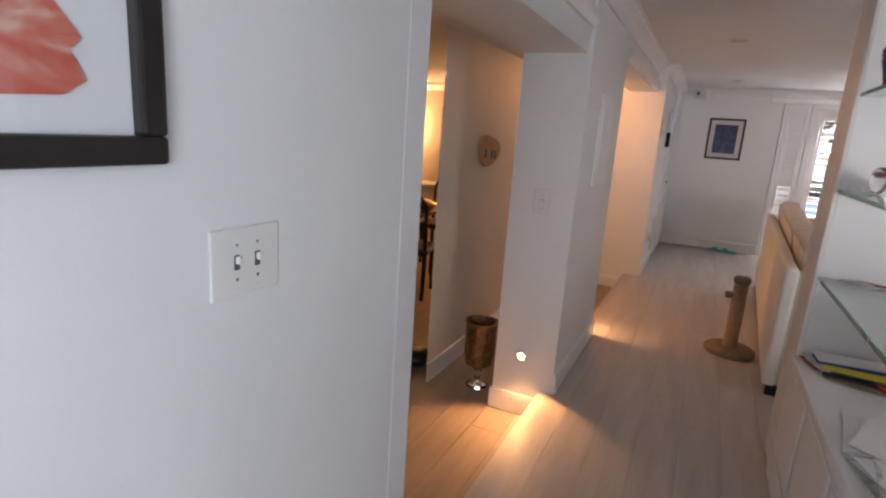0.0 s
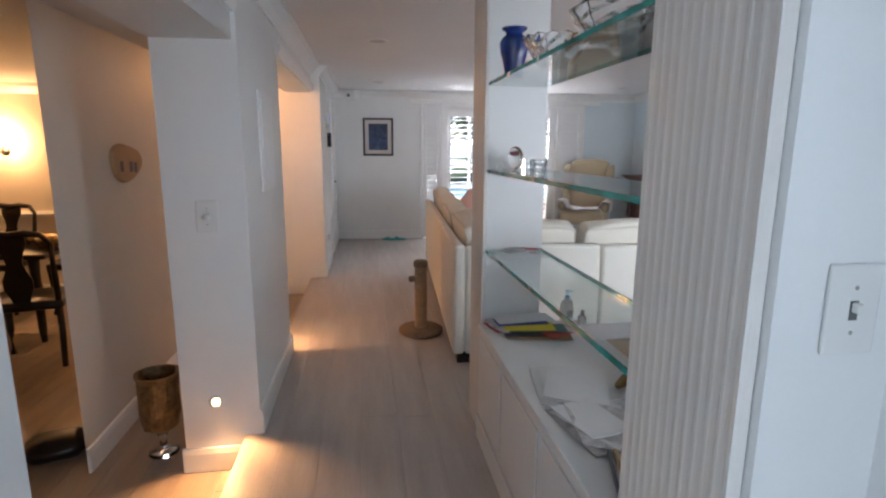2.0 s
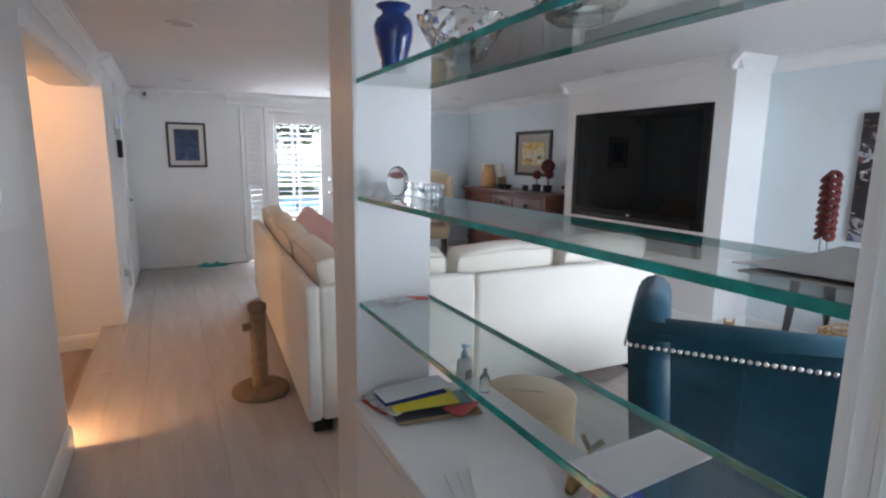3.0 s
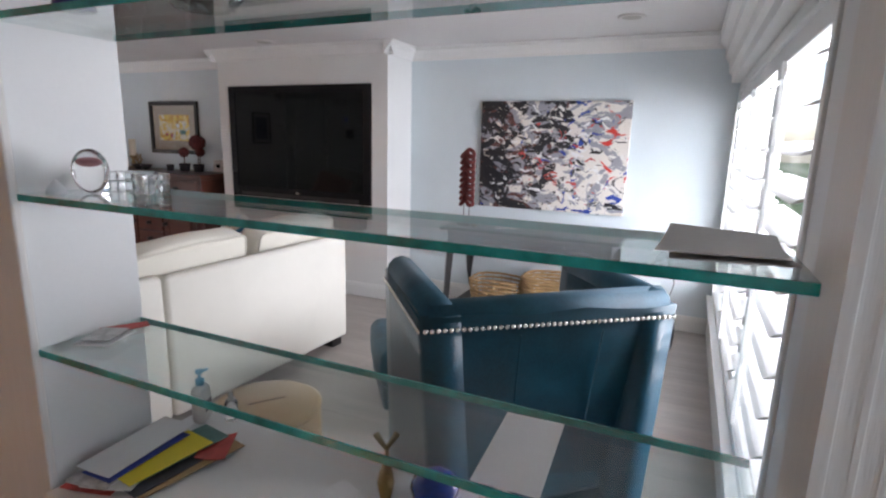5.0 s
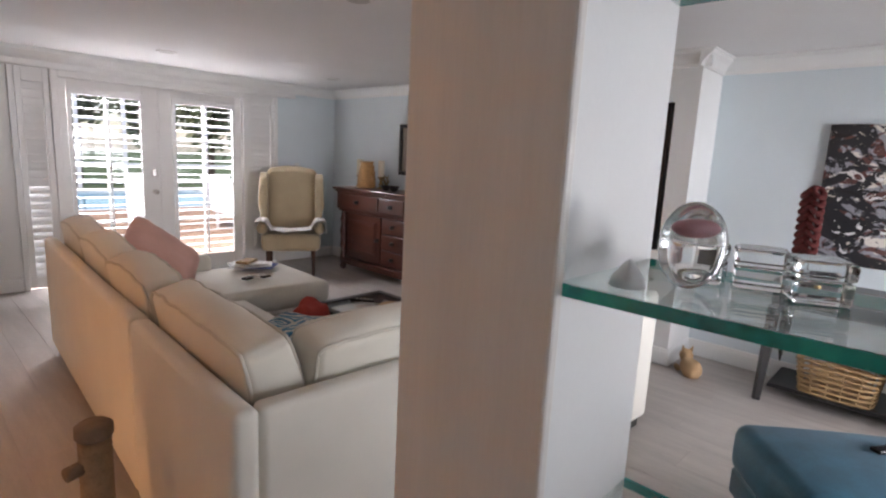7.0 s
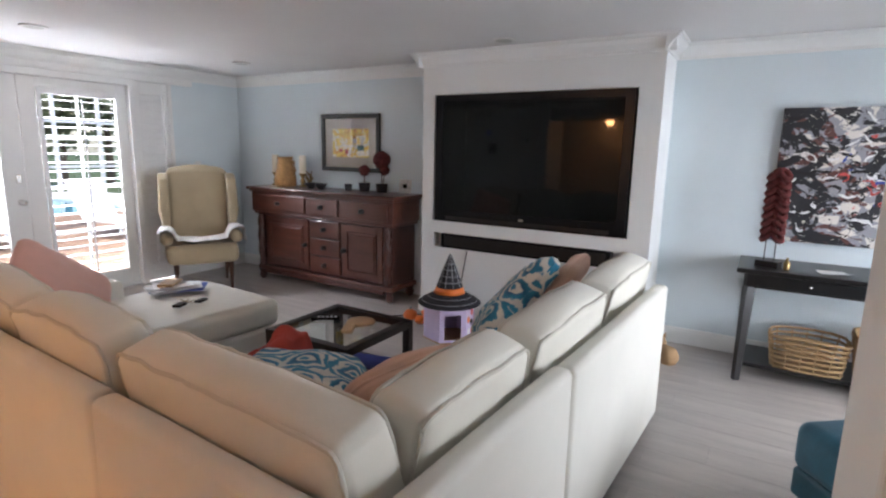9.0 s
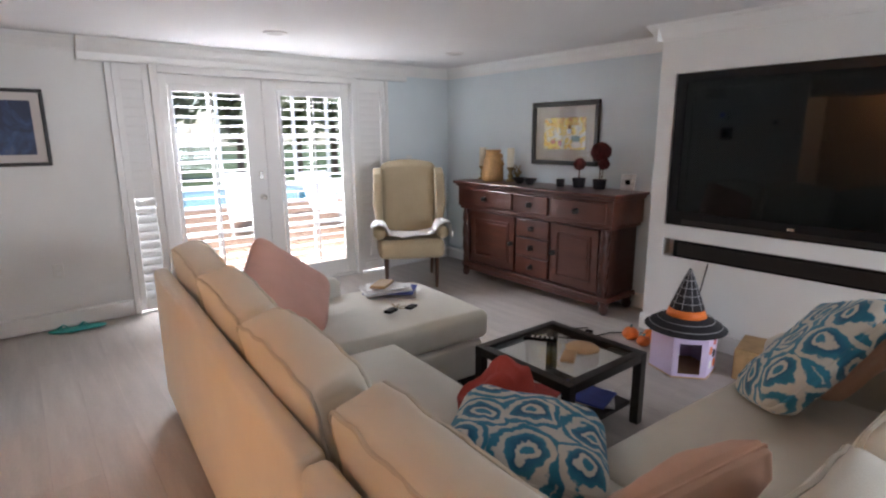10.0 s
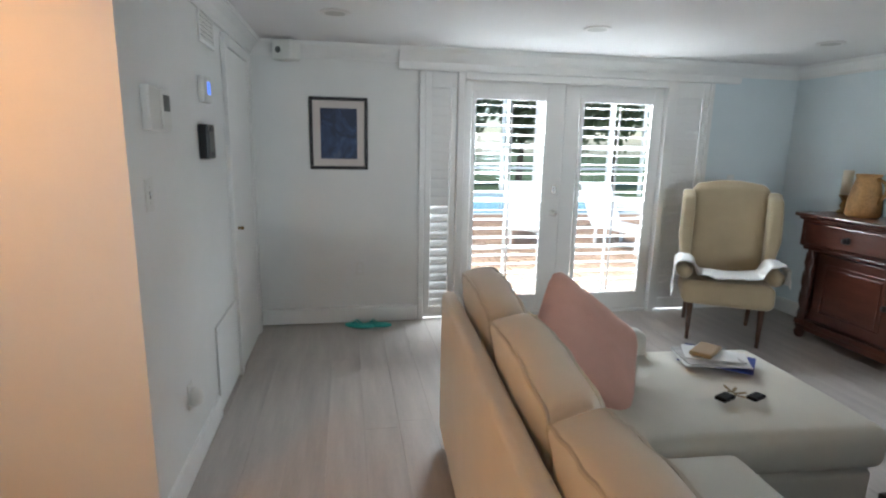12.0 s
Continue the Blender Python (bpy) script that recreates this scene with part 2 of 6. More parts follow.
FISH = ramp_material("red_fish_ink", [(0.0, (0.50, 0.06, 0.035)), (0.45, (0.62, 0.10, 0.06)), (0.58, (0.66, 0.22, 0.16)), (0.7, (0.72, 0.45, 0.36))], 7, constant=False, stretch=(1, 1, 3))
FISH_YELLOW = material("yellow_ink", (0.72, 0.42, 0.08), 0.8, 0.2, 20)
BRICK = material("terracotta_pavers", (0.36, 0.23, 0.15), 0.85, 0.3, 3.0, 0.3, 30)
GRASS = material("lawn", (0.07, 0.11, 0.04), 0.95, 0.4, 2.0, 0.5, 40)
WATER = material("pool_water", (0.05, 0.30, 0.42), 0.05, 0.1, 2.0, 0.1, 12)
LEAF = material("tree_leaves", (0.11, 0.15, 0.08), 0.7, 0.5, 1.5, 0.0)
leaf_nodes = LEAF.node_tree
leaf_through = leaf_nodes.nodes.new("ShaderNodeBsdfTranslucent")
leaf_through.inputs[0].default_value = (0.34, 0.38, 0.24, 1)
leaf_mix = leaf_nodes.nodes.new("ShaderNodeMixShader")
leaf_mix.inputs[0].default_value = 0.7
leaf_nodes.links.new(leaf_nodes.nodes["Principled BSDF"].outputs[0], leaf_mix.inputs[1])
leaf_nodes.links.new(leaf_through.outputs[0], leaf_mix.inputs[2])
leaf_nodes.links.new(leaf_mix.outputs[0], leaf_nodes.nodes["Material Output"].inputs[0])
BARK = material("tree_bark", (0.14, 0.10, 0.07), 0.95, 0.4, 5.0, 0.5, 30)
SHELL = material("white_stucco", (0.66, 0.65, 0.63), 0.9, 0.06, 2.0, 0.3, 60)
OUT_WHITE = material("white_metal_paint", (0.78, 0.78, 0.77), 0.4, 0.04)
DARK_GLASS = material("dark_window_glass", (0.10, 0.12, 0.14), 0.1, 0.1)
ROOF = material("grey_roof_shingle", (0.20, 0.19, 0.18), 0.9, 0.2)


def painting_material():
    """Thick tangled paint: white ground, greys, blacks, maroon, red and blue."""
    m = bpy.data.materials.new("abstract_paint")
    m.use_nodes = True
    nt = m.node_tree
    b = nt.nodes["Principled BSDF"]
    b.inputs["Roughness"].default_value = 0.45
    tc = nt.nodes.new("ShaderNodeTexCoord")
    col = None
    layers = [((0.72, 0.68, 0.62), None, 0, 0, 0, 0), ((0.30, 0.30, 0.33), 4.4, 0.475, 1.2, 3, -0.09), ((0.12, 0.045, 0.038), 5.8, 0.585, 1.6, 11, -0.20),
              ((0.018, 0.018, 0.022), 4.6, 0.535, 1.6, 23, -0.16), ((0.74, 0.72, 0.68), 8.7, 0.625, 2.0, 31, 0.03), ((0.02, 0.06, 0.33), 6.1, 0.668, 1.4, 47, 0.08),
              ((0.62, 0.05, 0.035), 5.8, 0.678, 1.2, 59, 0.08), ((0.015, 0.015, 0.017), 8.0, 0.635, 2.8, 71, -0.05), ((0.66, 0.60, 0.50), 11.0, 0.67, 2.5, 83, 0.0)]
    height = None
    for color, scale, cut, warp, off, side in layers:
        if scale is None:
            rgb = nt.nodes.new("ShaderNodeRGB")
            rgb.outputs[0].default_value = (*color, 1)
            col = rgb.outputs[0]
            continue
        mp = nt.nodes.new("ShaderNodeMapping")
        mp.inputs["Location"].default_value = (off, off * 0.37, off * 0.71)
        mp.inputs["Scale"].default_value = (1, 0.8, 1.35)
        nt.links.new(tc.outputs["Object"], mp.inputs[0])
        n = node(nt, "ShaderNodeTexNoise", Scale=scale, Detail=4.0, Roughness=0.55, Distortion=warp)
        nt.links.new(mp.outputs[0], n.inputs[0])
        sep = nt.nodes.new("ShaderNodeSeparateXYZ")
        nt.links.new(tc.outputs["Object"], sep.inputs[0])
        lean = nt.nodes.new("ShaderNodeMath")
        lean.operation = "MULTIPLY_ADD"
        lean.inputs[1].default_value = side
        nt.links.new(sep.outputs[0], lean.inputs[0])
        nt.links.new(n.outputs[0], lean.inputs[2])
        rp = nt.nodes.new("ShaderNodeValToRGB")
        rp.color_ramp.elements[0].position, rp.color_ramp.elements[1].position = cut, cut + 0.02
        nt.links.new(lean.outputs[0], rp.inputs[0])
        mx = nt.nodes.new("ShaderNodeMix")
        mx.data_type = "RGBA"
        nt.links.new(rp.outputs[0], mx.inputs[0])
        nt.links.new(col, mx.inputs[6])
        mx.inputs[7].default_value = (*color, 1)
        col = mx.outputs[2]
        height = n.outputs[0]
    nt.links.new(col, b.inputs["Base Color"])
    bp = nt.nodes.new("ShaderNodeBump")
    bp.inputs["Strength"].default_value, bp.inputs["Distance"].default_value = 0.4, 0.01
    nt.links.new(height, bp.inputs["Height"])
    nt.links.new(bp.outputs[0], b.inputs["Normal"])
    return m


def ikat_material():
    """Woven medallions: blue rings and blots on cream, with feathered edges."""
    m = bpy.data.materials.new("blue_ikat_cotton")
    m.use_nodes = True
    nt = m.node_tree
    b = nt.nodes["Principled BSDF"]
    b.inputs["Roughness"].default_value = 0.9
    b.inputs["Sheen Weight"].default_value = 0.15
    tc = nt.nodes.new("ShaderNodeTexCoord")
    wob = node(nt, "ShaderNodeTexNoise", Scale=16.0, Detail=3.0)
    nt.links.new(tc.outputs["Object"], wob.inputs[0])
    mixv = nt.nodes.new("ShaderNodeMix")
    mixv.data_type = "VECTOR"
    mixv.inputs[0].default_value = 0.06
    nt.links.new(tc.outputs["Object"], mixv.inputs[4])
    nt.links.new(wob.outputs["Color"], mixv.inputs[5])
    vo = node(nt, "ShaderNodeTexVoronoi", Scale=5.8, Randomness=0.35)
    vo.voronoi_dimensions = "2D"
    nt.links.new(mixv.outputs[1], vo.inputs[0])
    rp = nt.nodes.new("ShaderNodeValToRGB")
    deep, mid, cream = (0.012, 0.12, 0.24, 1), (0.03, 0.24, 0.38, 1), (0.66, 0.65, 0.58, 1)
    stops = [(0.0, mid), (0.10, mid), (0.12, cream), (0.19, cream), (0.21, deep), (0.34, mid), (0.36, cream), (0.45, cream), (0.47, mid), (0.56, mid), (0.59, cream)]
    while len(rp.color_ramp.elements) < len(stops):
        rp.color_ramp.elements.new(0.5)
    for e, (p, c) in zip(rp.color_ramp.elements, stops):
        e.position, e.color = p, c
    nt.links.new(vo.outputs["Distance"], rp.inputs[0])
    nt.links.new(rp.outputs[0], b.inputs["Base Color"])
    return m


ABSTRACT = painting_material()
IKAT = ikat_material()

# ---- mesh helpers ----


def slab(bm, x0, x1, y0, y1, z0, z1):
    v = [bm.verts.new((x, y, z)) for z in (z0, z1) for y in (y0, y1) for x in (x0, x1)]
    for f in ((0, 2, 3, 1), (4, 5, 7, 6), (0, 1, 5, 4), (2, 6, 7, 3), (0, 4, 6, 2), (1, 3, 7, 5)):
        bm.faces.new([v[i] for i in f])
    return v


def box(x0, x1, y0, y1, z0, z1, bevel=0.0, seg=2):
    bm = bmesh.new()
    slab(bm, x0, x1, y0, y1, z0, z1)
    if bevel:
        bmesh.ops.bevel(bm, geom=bm.edges[:], offset=bevel, segments=seg, profile=0.5, affect="EDGES")
    return bm


def boxes(*dims):
    bm = bmesh.new()
    for d in dims:
        slab(bm, *d)
    return bm


def finish(name, bm, mat, smooth=False):
    bmesh.ops.recalc_face_normals(bm, faces=bm.faces[:])
    me = bpy.data.meshes.new(name)
    bm.to_mesh(me)
    bm.free()
    if smooth:
        for p in me.polygons:
            p.use_smooth = True
    me.materials.append(mat)
    return me


def part(name, bm, mat, parent, label="", smooth=False, at=None):
    ob = new(name, finish(name, bm, mat, smooth))
    ob.parent = parent
    if at is not None:
        ob.matrix_basis = at
    if label:
        tagged(ob, label)
    return ob


def thing(name, label, category, x=0, y=0, z=0, rz=0, group="", rx=0, ry=0):
    ob = new(name)
    ob.empty_display_size = 0.1
    ob.matrix_basis = pose(x, y, z, rx, ry, rz)
    return tagged(ob, label, category, group)


def solid(name, bm, mat, label, category, group="", smooth=False, at=None):
    ob = new(name, finish(name, bm, mat, smooth))
    if at is not None:
        ob.matrix_basis = at
    return tagged(ob, label, category, group)


def structure(name, bm, mat, label, smooth=False):
    ob = new(name, finish(name, bm, mat, smooth))
    return tagged(ob, label, "", "", "structure")


def lathe(profile, n=24, bm=None, cx=0, cy=0):
    """Turn a list of (radius, height) round the z axis."""
    bm = bm or bmesh.new()
    rings = []
    for r, z in profile:
        rings.append([bm.verts.new((cx + r * math.cos(2 * math.pi * i / n), cy + r * math.sin(2 * math.pi * i / n), z)) for i in range(n)])
    for a, b in zip(rings, rings[1:]):
        for i in range(n):
            bm.faces.new((a[i], a[(i + 1) % n], b[(i + 1) % n], b[i]))
    if profile[0][0] > 1e-4:
        bm.faces.new(rings[0])
    if profile[-1][0] > 1e-4:
        bm.faces.new(rings[-1])
    return bm


def tube(points, r, closed=False, n=8, bm=None):
    """A round bar along a line of points."""
    bm = bm or bmesh.new()
    pts = [Vector(p) for p in points]
    k = len(pts)
    rings = []
    for i, p in enumerate(pts):
        a = pts[(i - 1) % k] if closed or i else p
        b = pts[(i + 1) % k] if closed or i < k - 1 else p
        d = (b - a).normalized()
        side = d.cross(Vector((0, 0, 1)))
        if side.length < 0.01:
            side = d.cross(Vector((0, 1, 0)))
        side.normalize()
        up = side.cross(d)
        rr = r[i] if isinstance(r, (list, tuple)) else r
        rings.append([bm.verts.new(p + rr * (math.cos(t) * side + math.sin(t) * up)) for t in [2 * math.pi * j / n for j in range(n)]])
    for i in range(k if closed else k - 1):
        a, b = rings[i], rings[(i + 1) % k]
        for j in range(n):
            bm.faces.new((a[j], a[(j + 1) % n], b[(j + 1) % n], b[j]))
    if not closed:
        bm.faces.new(rings[0])
        bm.faces.new(rings[-1])
    return bm


def puff(sx, sy, sz, e=5.0, n=10, crease=0.012, seed=0, flat=2.6, sag=0.0):
    """A stuffed cushion: rounded square in plan (sx, sy), swollen to sz in the middle."""
    bm = bmesh.new()
    bmesh.ops.create_cube(bm, size=2)
    bmesh.ops.subdivide_edges(bm, edges=bm.edges[:], cuts=n, use_grid_fill=True)
    for v in bm.verts:
        x, y, z = v.co
        k = max(abs(x) ** e + abs(y) ** e, 1e-9) ** (1 / e)
        m = max(abs(x), abs(y), 1e-9)
        x, y = x * m / k, y * m / k
        edge = max(abs(v.co.x), abs(v.co.y))
        h = (1 - edge ** flat) ** 0.5 if edge < 1 else 0.0
        z = z * (0.22 + 0.78 * h)
        p = Vector((x * sx / 2, y * sy / 2, z * sz / 2))
        w = noise.noise(p * 6 + Vector((seed * 7.1, 0, 0))) + 0.5 * noise.noise(p * 15 + Vector((0, seed * 3.3, 0)))
        p.z += crease * w * (0.3 + h)
        p.x += crease * 0.6 * noise.noise(p * 5 + Vector((0, 0, seed)))
        p.z -= sag * (1 - (p.x / (sx / 2)) ** 2)
        v.co = p
    return bm


def soft_box(sx, sy, sz, bevel=0.05, n=6, bulge=0.02, crease=0.006, seed=0):
    """An upholstered block resting on z = 0, with round edges and slightly swollen sides."""
    bm = bmesh.new()
    bmesh.ops.create_cube(bm, size=1)
    bmesh.ops.subdivide_edges(bm, edges=bm.edges[:], cuts=n, use_grid_fill=True)
    size = (sx, sy, sz)
    edge = 3 if n > 7 else 2

    def spread(c, s):
        """Crowd the grid lines into the rounded edges."""
        i = round((c + 0.5) * (n + 1))
        r = min(bevel, s * 0.48)
        if i <= edge:
            return -s / 2 + r * i / edge
        if i >= n + 1 - edge:
            return s / 2 - r * (n + 1 - i) / edge
        return -s / 2 + r + (s - 2 * r) * (i - edge) / (n + 1 - 2 * edge)

    for v in bm.verts:
        p = Vector([spread(v.co[i], size[i]) for i in range(3)])
        c = Vector([2 * p[i] / size[i] for i in range(3)])
        core = Vector([max(-size[i] / 2 + min(bevel, size[i] * 0.48), min(size[i] / 2 - min(bevel, size[i] * 0.48), p[i])) for i in range(3)])
        d = p - core
        if d.length > 1e-6:
            p = core + d.normalized() * min(d.length, bevel)
        for i in range(3):
            j, k = (i + 1) % 3, (i + 2) % 3
            p[i] += bulge * c[i] * (1 - c[j] ** 2) * (1 - c[k] ** 2)
        w = noise.noise(p * 5 + Vector((seed * 5.3, 1, 2)))
        p += Vector((w, noise.noise(p * 4 + Vector((0, seed, 3))), w)) * crease
        p.z += sz / 2
        v.co = p
    return bm


def rounded_loop(sx, sy, z, r=0.05, n=5):
    pts = []
    for cx, cy, a0 in ((sx / 2 - r, sy / 2 - r, 0), (-sx / 2 + r, sy / 2 - r, 90), (-sx / 2 + r, -sy / 2 + r, 180), (sx / 2 - r, -sy / 2 + r, 270)):
        for i in range(n + 1):
            a = radians(a0 + 90 * i / n)
            pts.append((cx + r * math.cos(a), cy + r * math.sin(a), z))
    return pts


def sweep_profile(bm, pts2d, a, b, inward):
    """Extrude a profile (out, z) along the floor line a-b; out is measured along inward."""
    rows = []
    for p in (a, b):
        rows.append([bm.verts.new((p[0] + inward[0] * o, p[1] + inward[1] * o, z)) for o, z in pts2d])
    n = len(pts2d)
    for i in range(n):
        bm.faces.new((rows[0][i], rows[0][(i + 1) % n], rows[1][(i + 1) % n], rows[1][i]))
    bm.faces.new(rows[0])
    bm.faces.new(rows[1])


H = 2.25
LOW = -0.18
CROWN = [(0.0, H - 0.11), (0.012, H - 0.11), (0.016, H - 0.09), (0.045, H - 0.055), (0.075, H - 0.03), (0.08, H - 0.012), (0.095, H - 0.012), (0.095, H - 0.002), (0.0, H - 0.002)]
BASE = [(0.0, 0.003), (0.016, 0.003), (0.016, 0.10), (0.010, 0.125), (0.0, 0.13)]

# ---- structure ----
XW, XE, YN, YS = -0.27, 4.53, 8.83, 1.27
structure("wall_north", boxes((-0.75, 1.05, YN, YN + 0.2, -0.05, H), (1.05, 2.35, YN, YN + 0.2, 2.08, H)), WHITE, "white painted wall beside the french doors")
structure("wall_north_east", boxes((3.64, XE, YN, YN + 0.2, -0.05, H), (2.35, 3.64, YN, YN + 0.2, 2.08, H)), BLUE_WALL, "pale blue painted wall behind the wing chair")
structure("wall_east", boxes((XE, XE + 0.2, YS - 0.2, YN + 0.2, -0.05, H)), BLUE_WALL, "pale blue painted long wall")
structure("wall_south", boxes((1.06, 1.58, YS - 0.2, YS, -0.05, H), (4.38, XE, YS - 0.2, YS, -0.05, H), (1.58, 4.38, YS - 0.2, YS, 1.86, H), (1.58, 4.38, YS - 0.2, YS, -0.05, 0.36)), WHITE, "white painted wall round the shuttered window")
structure("chimney_breast", boxes((4.10, XE, 3.93, 4.09, -0.01, H), (4.10, XE, 5.75, 5.87, -0.01, H), (4.10, XE, 4.09, 5.75, 1.915, H), (4.10, XE, 4.09, 5.75, 0.745, 0.85), (4.10, XE, 4.09, 5.75, -0.01, 0.615), (4.22, XE, 4.09, 5.75, 0.85, 1.915), (4.20, XE, 4.09, 5.75, 0.615, 0.745)), WHITE, "white painted projecting wall with television recess")
structure("wall_entry_right", boxes((0.875, 1.06, -2.5, -1.55, -0.05, H), (0.875, 1.06, -0.35, 1.085, -0.05, H), (0.875, 1.06, -1.55, -0.35, -0.05, 0.85), (0.875, 1.06, -1.55, -0.35, 2.05, H)), WHITE, "white painted entry wall round an added unseen window")
structure("wall_stub", boxes((0.692, 1.06, 1.085, 1.27, -0.05, H)), WHITE, "white painted wall end with light switch")
structure("wall_entry_left", boxes((-0.72, -0.45, -2.5, 1.40, -0.2, H)), WHITE, "white painted entry wall with framed print")
structure("wall_entry_back", boxes((-0.72, -0.30, -2.7, -2.5, -0.05, H), (0.55, 1.06, -2.7, -2.5, -0.05, H), (-0.30, 0.55, -2.7, -2.5, 2.10, H)), WHITE, "white painted wall round the glazed front door")
structure("opening_casing", boxes((-0.735, -0.4485, 1.40, 1.50, LOW, 1.87)), TRIM, "white painted wooden opening casing")
structure("wall_header", boxes((-0.72, -0.38, 1.40, 3.05, 1.87, H)), WHITE, "white painted beam over the lowered opening")
structure("wall_pier", boxes((-0.72, -0.36, 3.05, 4.17, LOW - 0.02, H)), WHITE, "white painted pier between two openings")
structure("wall_header_hall", boxes((-0.62, -0.36, 4.17, 6.34, 1.97, H)), WHITE, "white painted beam over the hall opening")
structure("wall_west", boxes((-0.64, XW, 6.34, YN, LOW - 0.02, H), (-1.0, -0.64, 6.34, 6.60, LOW - 0.02, 2.03)), WHITE, "white painted wall with thermostat and closet door")
hall = bmesh.new()
# unseen northern stretch added to keep sconce reflections off the television
plan = ((-1.2, 3.1), (-1.2, 6.598), (-1.499, 6.598), (-1.499, 3.85))
lo_ring, hi_ring = ([hall.verts.new((x, y, z)) for x, y in plan] for z in (LOW - 0.02, 2.05))
for i in range(4):
    hall.faces.new((lo_ring[i], lo_ring[(i + 1) % 4], hi_ring[(i + 1) % 4], hi_ring[i]))
hall.faces.new(lo_ring)
hall.faces.new(hi_ring)
# the darker cream carries the shade of the end face
structure("wall_lower_hall", hall, CREAM_WALL, "lower hall wall, its shade put in as darker cream paint")
structure("wall_dining_north", boxes((-5.4, -1.5, 6.6, 6.8, LOW - 0.02, 2.05), (-1.7, -0.56, 7.6, 7.8, LOW - 0.02, 2.05), (-1.7, -1.5, 6.8, 7.6, LOW - 0.02, 2.05)), CREAM_WALL, "cream painted dining room wall lit by sconces")
structure("wall_dining_west", boxes((-5.4, -5.2, 0.8, 6.6, LOW - 0.02, 2.05)), CREAM_WALL, "cream painted dining room end wall")
structure("wall_dining_south", boxes((-5.4, -0.72, 0.6, 0.8, LOW - 0.02, 2.05)), CREAM_WALL, "cream painted dining room near wall")
structure("ceiling", boxes((-0.72, XE + 0.2, -2.7, YN + 0.2, H, H + 0.15)), CEILING, "white painted flat ceiling")
structure("ceiling_lower", boxes((-5.4, -0.72, 0.6, 3.1, 2.03, 2.15), (-5.4, -0.62, 3.1, 7.8, 2.03, 2.15), (-0.62, -0.56, 6.34, 7.8, 2.03, 2.15)), CEILING, "white painted lower ceiling of the dining side")
structure("floor_lower", boxes((-5.4, -0.40, 0.6, 7.8, LOW - 0.06, LOW - 0.012)), GAP, "warm oak floor one step lower")
structure("step_riser", boxes((-0.435, -0.40, 1.40, 6.34, LOW, -0.013)), TRIM, "white painted step riser")

crown = bmesh.new()
for a, b, way in (((XW, 6.34), (XW, YN), (1, 0)), ((-0.36, 3.05), (-0.36, 6.34), (1, 0)), ((-0.38, 1.40), (-0.38, 3.05), (1, 0)), ((XW, YN), (0.86, YN), (0, -1)), ((3.90, YN), (XE, YN), (0, -1)),
                  ((XE, 5.87), (XE, YN), (-1, 0)), ((XE, YS), (XE, 3.93), (-1, 0)), ((4.10, 3.87), (4.10, 5.93), (-1, 0)), ((4.02, 3.93), (XE, 3.93), (0, -1)), ((4.02, 5.87), (XE, 5.87), (0, 1)),
                  ((-0.45, -2.5), (-0.45, 1.40), (1, 0)), ((0.875, -2.5), (0.875, 1.085), (-1, 0)), ((0.9, YS), (1.6, YS), (0, 1))):
    sweep_profile(crown, CROWN, a, b, way)
structure("crown_molding", crown, TRIM, "white painted crown molding")
# second picture-rail moulding below the crown over the openings
rail = bmesh.new()
sweep_profile(rail, [(0, 1.985), (0.02, 1.985), (0.035, 2.02), (0.035, 2.05), (0.012, 2.06), (0, 2.06)], (-0.36, 4.12), (-0.36, 6.34), (1, 0))
sweep_profile(rail, [(0, 1.985), (0.02, 1.985), (0.035, 2.02), (0.035, 2.05), (0.012, 2.06), (0, 2.06)], (-0.38, 1.40), (-0.38, 3.05), (1, 0))
structure("trim_over_openings", rail, TRIM, "white painted moulding over the openings")
base = bmesh.new()
for a, b, way in (((XW, 6.34), (XW, 7.30), (1, 0)), ((XW, YN), (1.03, YN), (0, -1)), ((3.66, YN), (XE, YN), (0, -1)), ((XE, 5.87), (XE, YN), (-1, 0)), ((XE, YS), (XE, 3.93), (-1, 0)),
                  ((4.10, 3.914), (4.10, 5.886), (-1, 0)), ((4.10, 3.93), (XE, 3.93), (0, -1)), ((4.10, 5.87), (XE, 5.87), (0, 1)), ((-0.36, 3.05), (-0.36, 4.17), (1, 0)), ((1.0, YS), (XE, YS), (0, 1)),
                  ((-0.45, -2.5), (-0.45, 1.40), (1, 0)), ((0.875, -2.5), (0.875, 1.085), (-1, 0))):
    sweep_profile(base, BASE, a, b, way)
LOWBASE = [(o, z + LOW) for o, z in BASE]
for a, b, way in (((-0.735, 3.05), (-0.36, 3.05), (0, -1)), ((-1.2, 3.1), (-1.2, 6.59), (1, 0)), ((-1.0, 6.34), (XW, 6.34), (0, -1)), ((-5.2, 6.6), (-1.5, 6.6), (0, -1)), ((-1.5, 7.6), (-0.56, 7.6), (0, -1))):
    sweep_profile(base, LOWBASE, a, b, way)
sweep_profile(base, [(0, 0.80), (0.02, 0.80), (0.03, 0.84), (0.02, 0.87), (0, 0.87)], (-1.5, 7.6), (-0.56, 7.6), (0, -1))
sweep_profile(base, [(0, 0.68), (0.02, 0.68), (0.03, 0.71), (0.02, 0.74), (0, 0.74)], (-5.2, 6.6), (-1.5, 6.6), (0, -1))
structure("baseboard", base, TRIM, "white painted baseboard and chair rail")

# baseboard heater box by the shutters
solid("baseboard_heater", box(-0.26, 1.02, YN - 0.055, YN - 0.018, 0.004, 0.135, 0.008), TRIM, "white painted low baseboard cover along the wall", "baseboard cover")

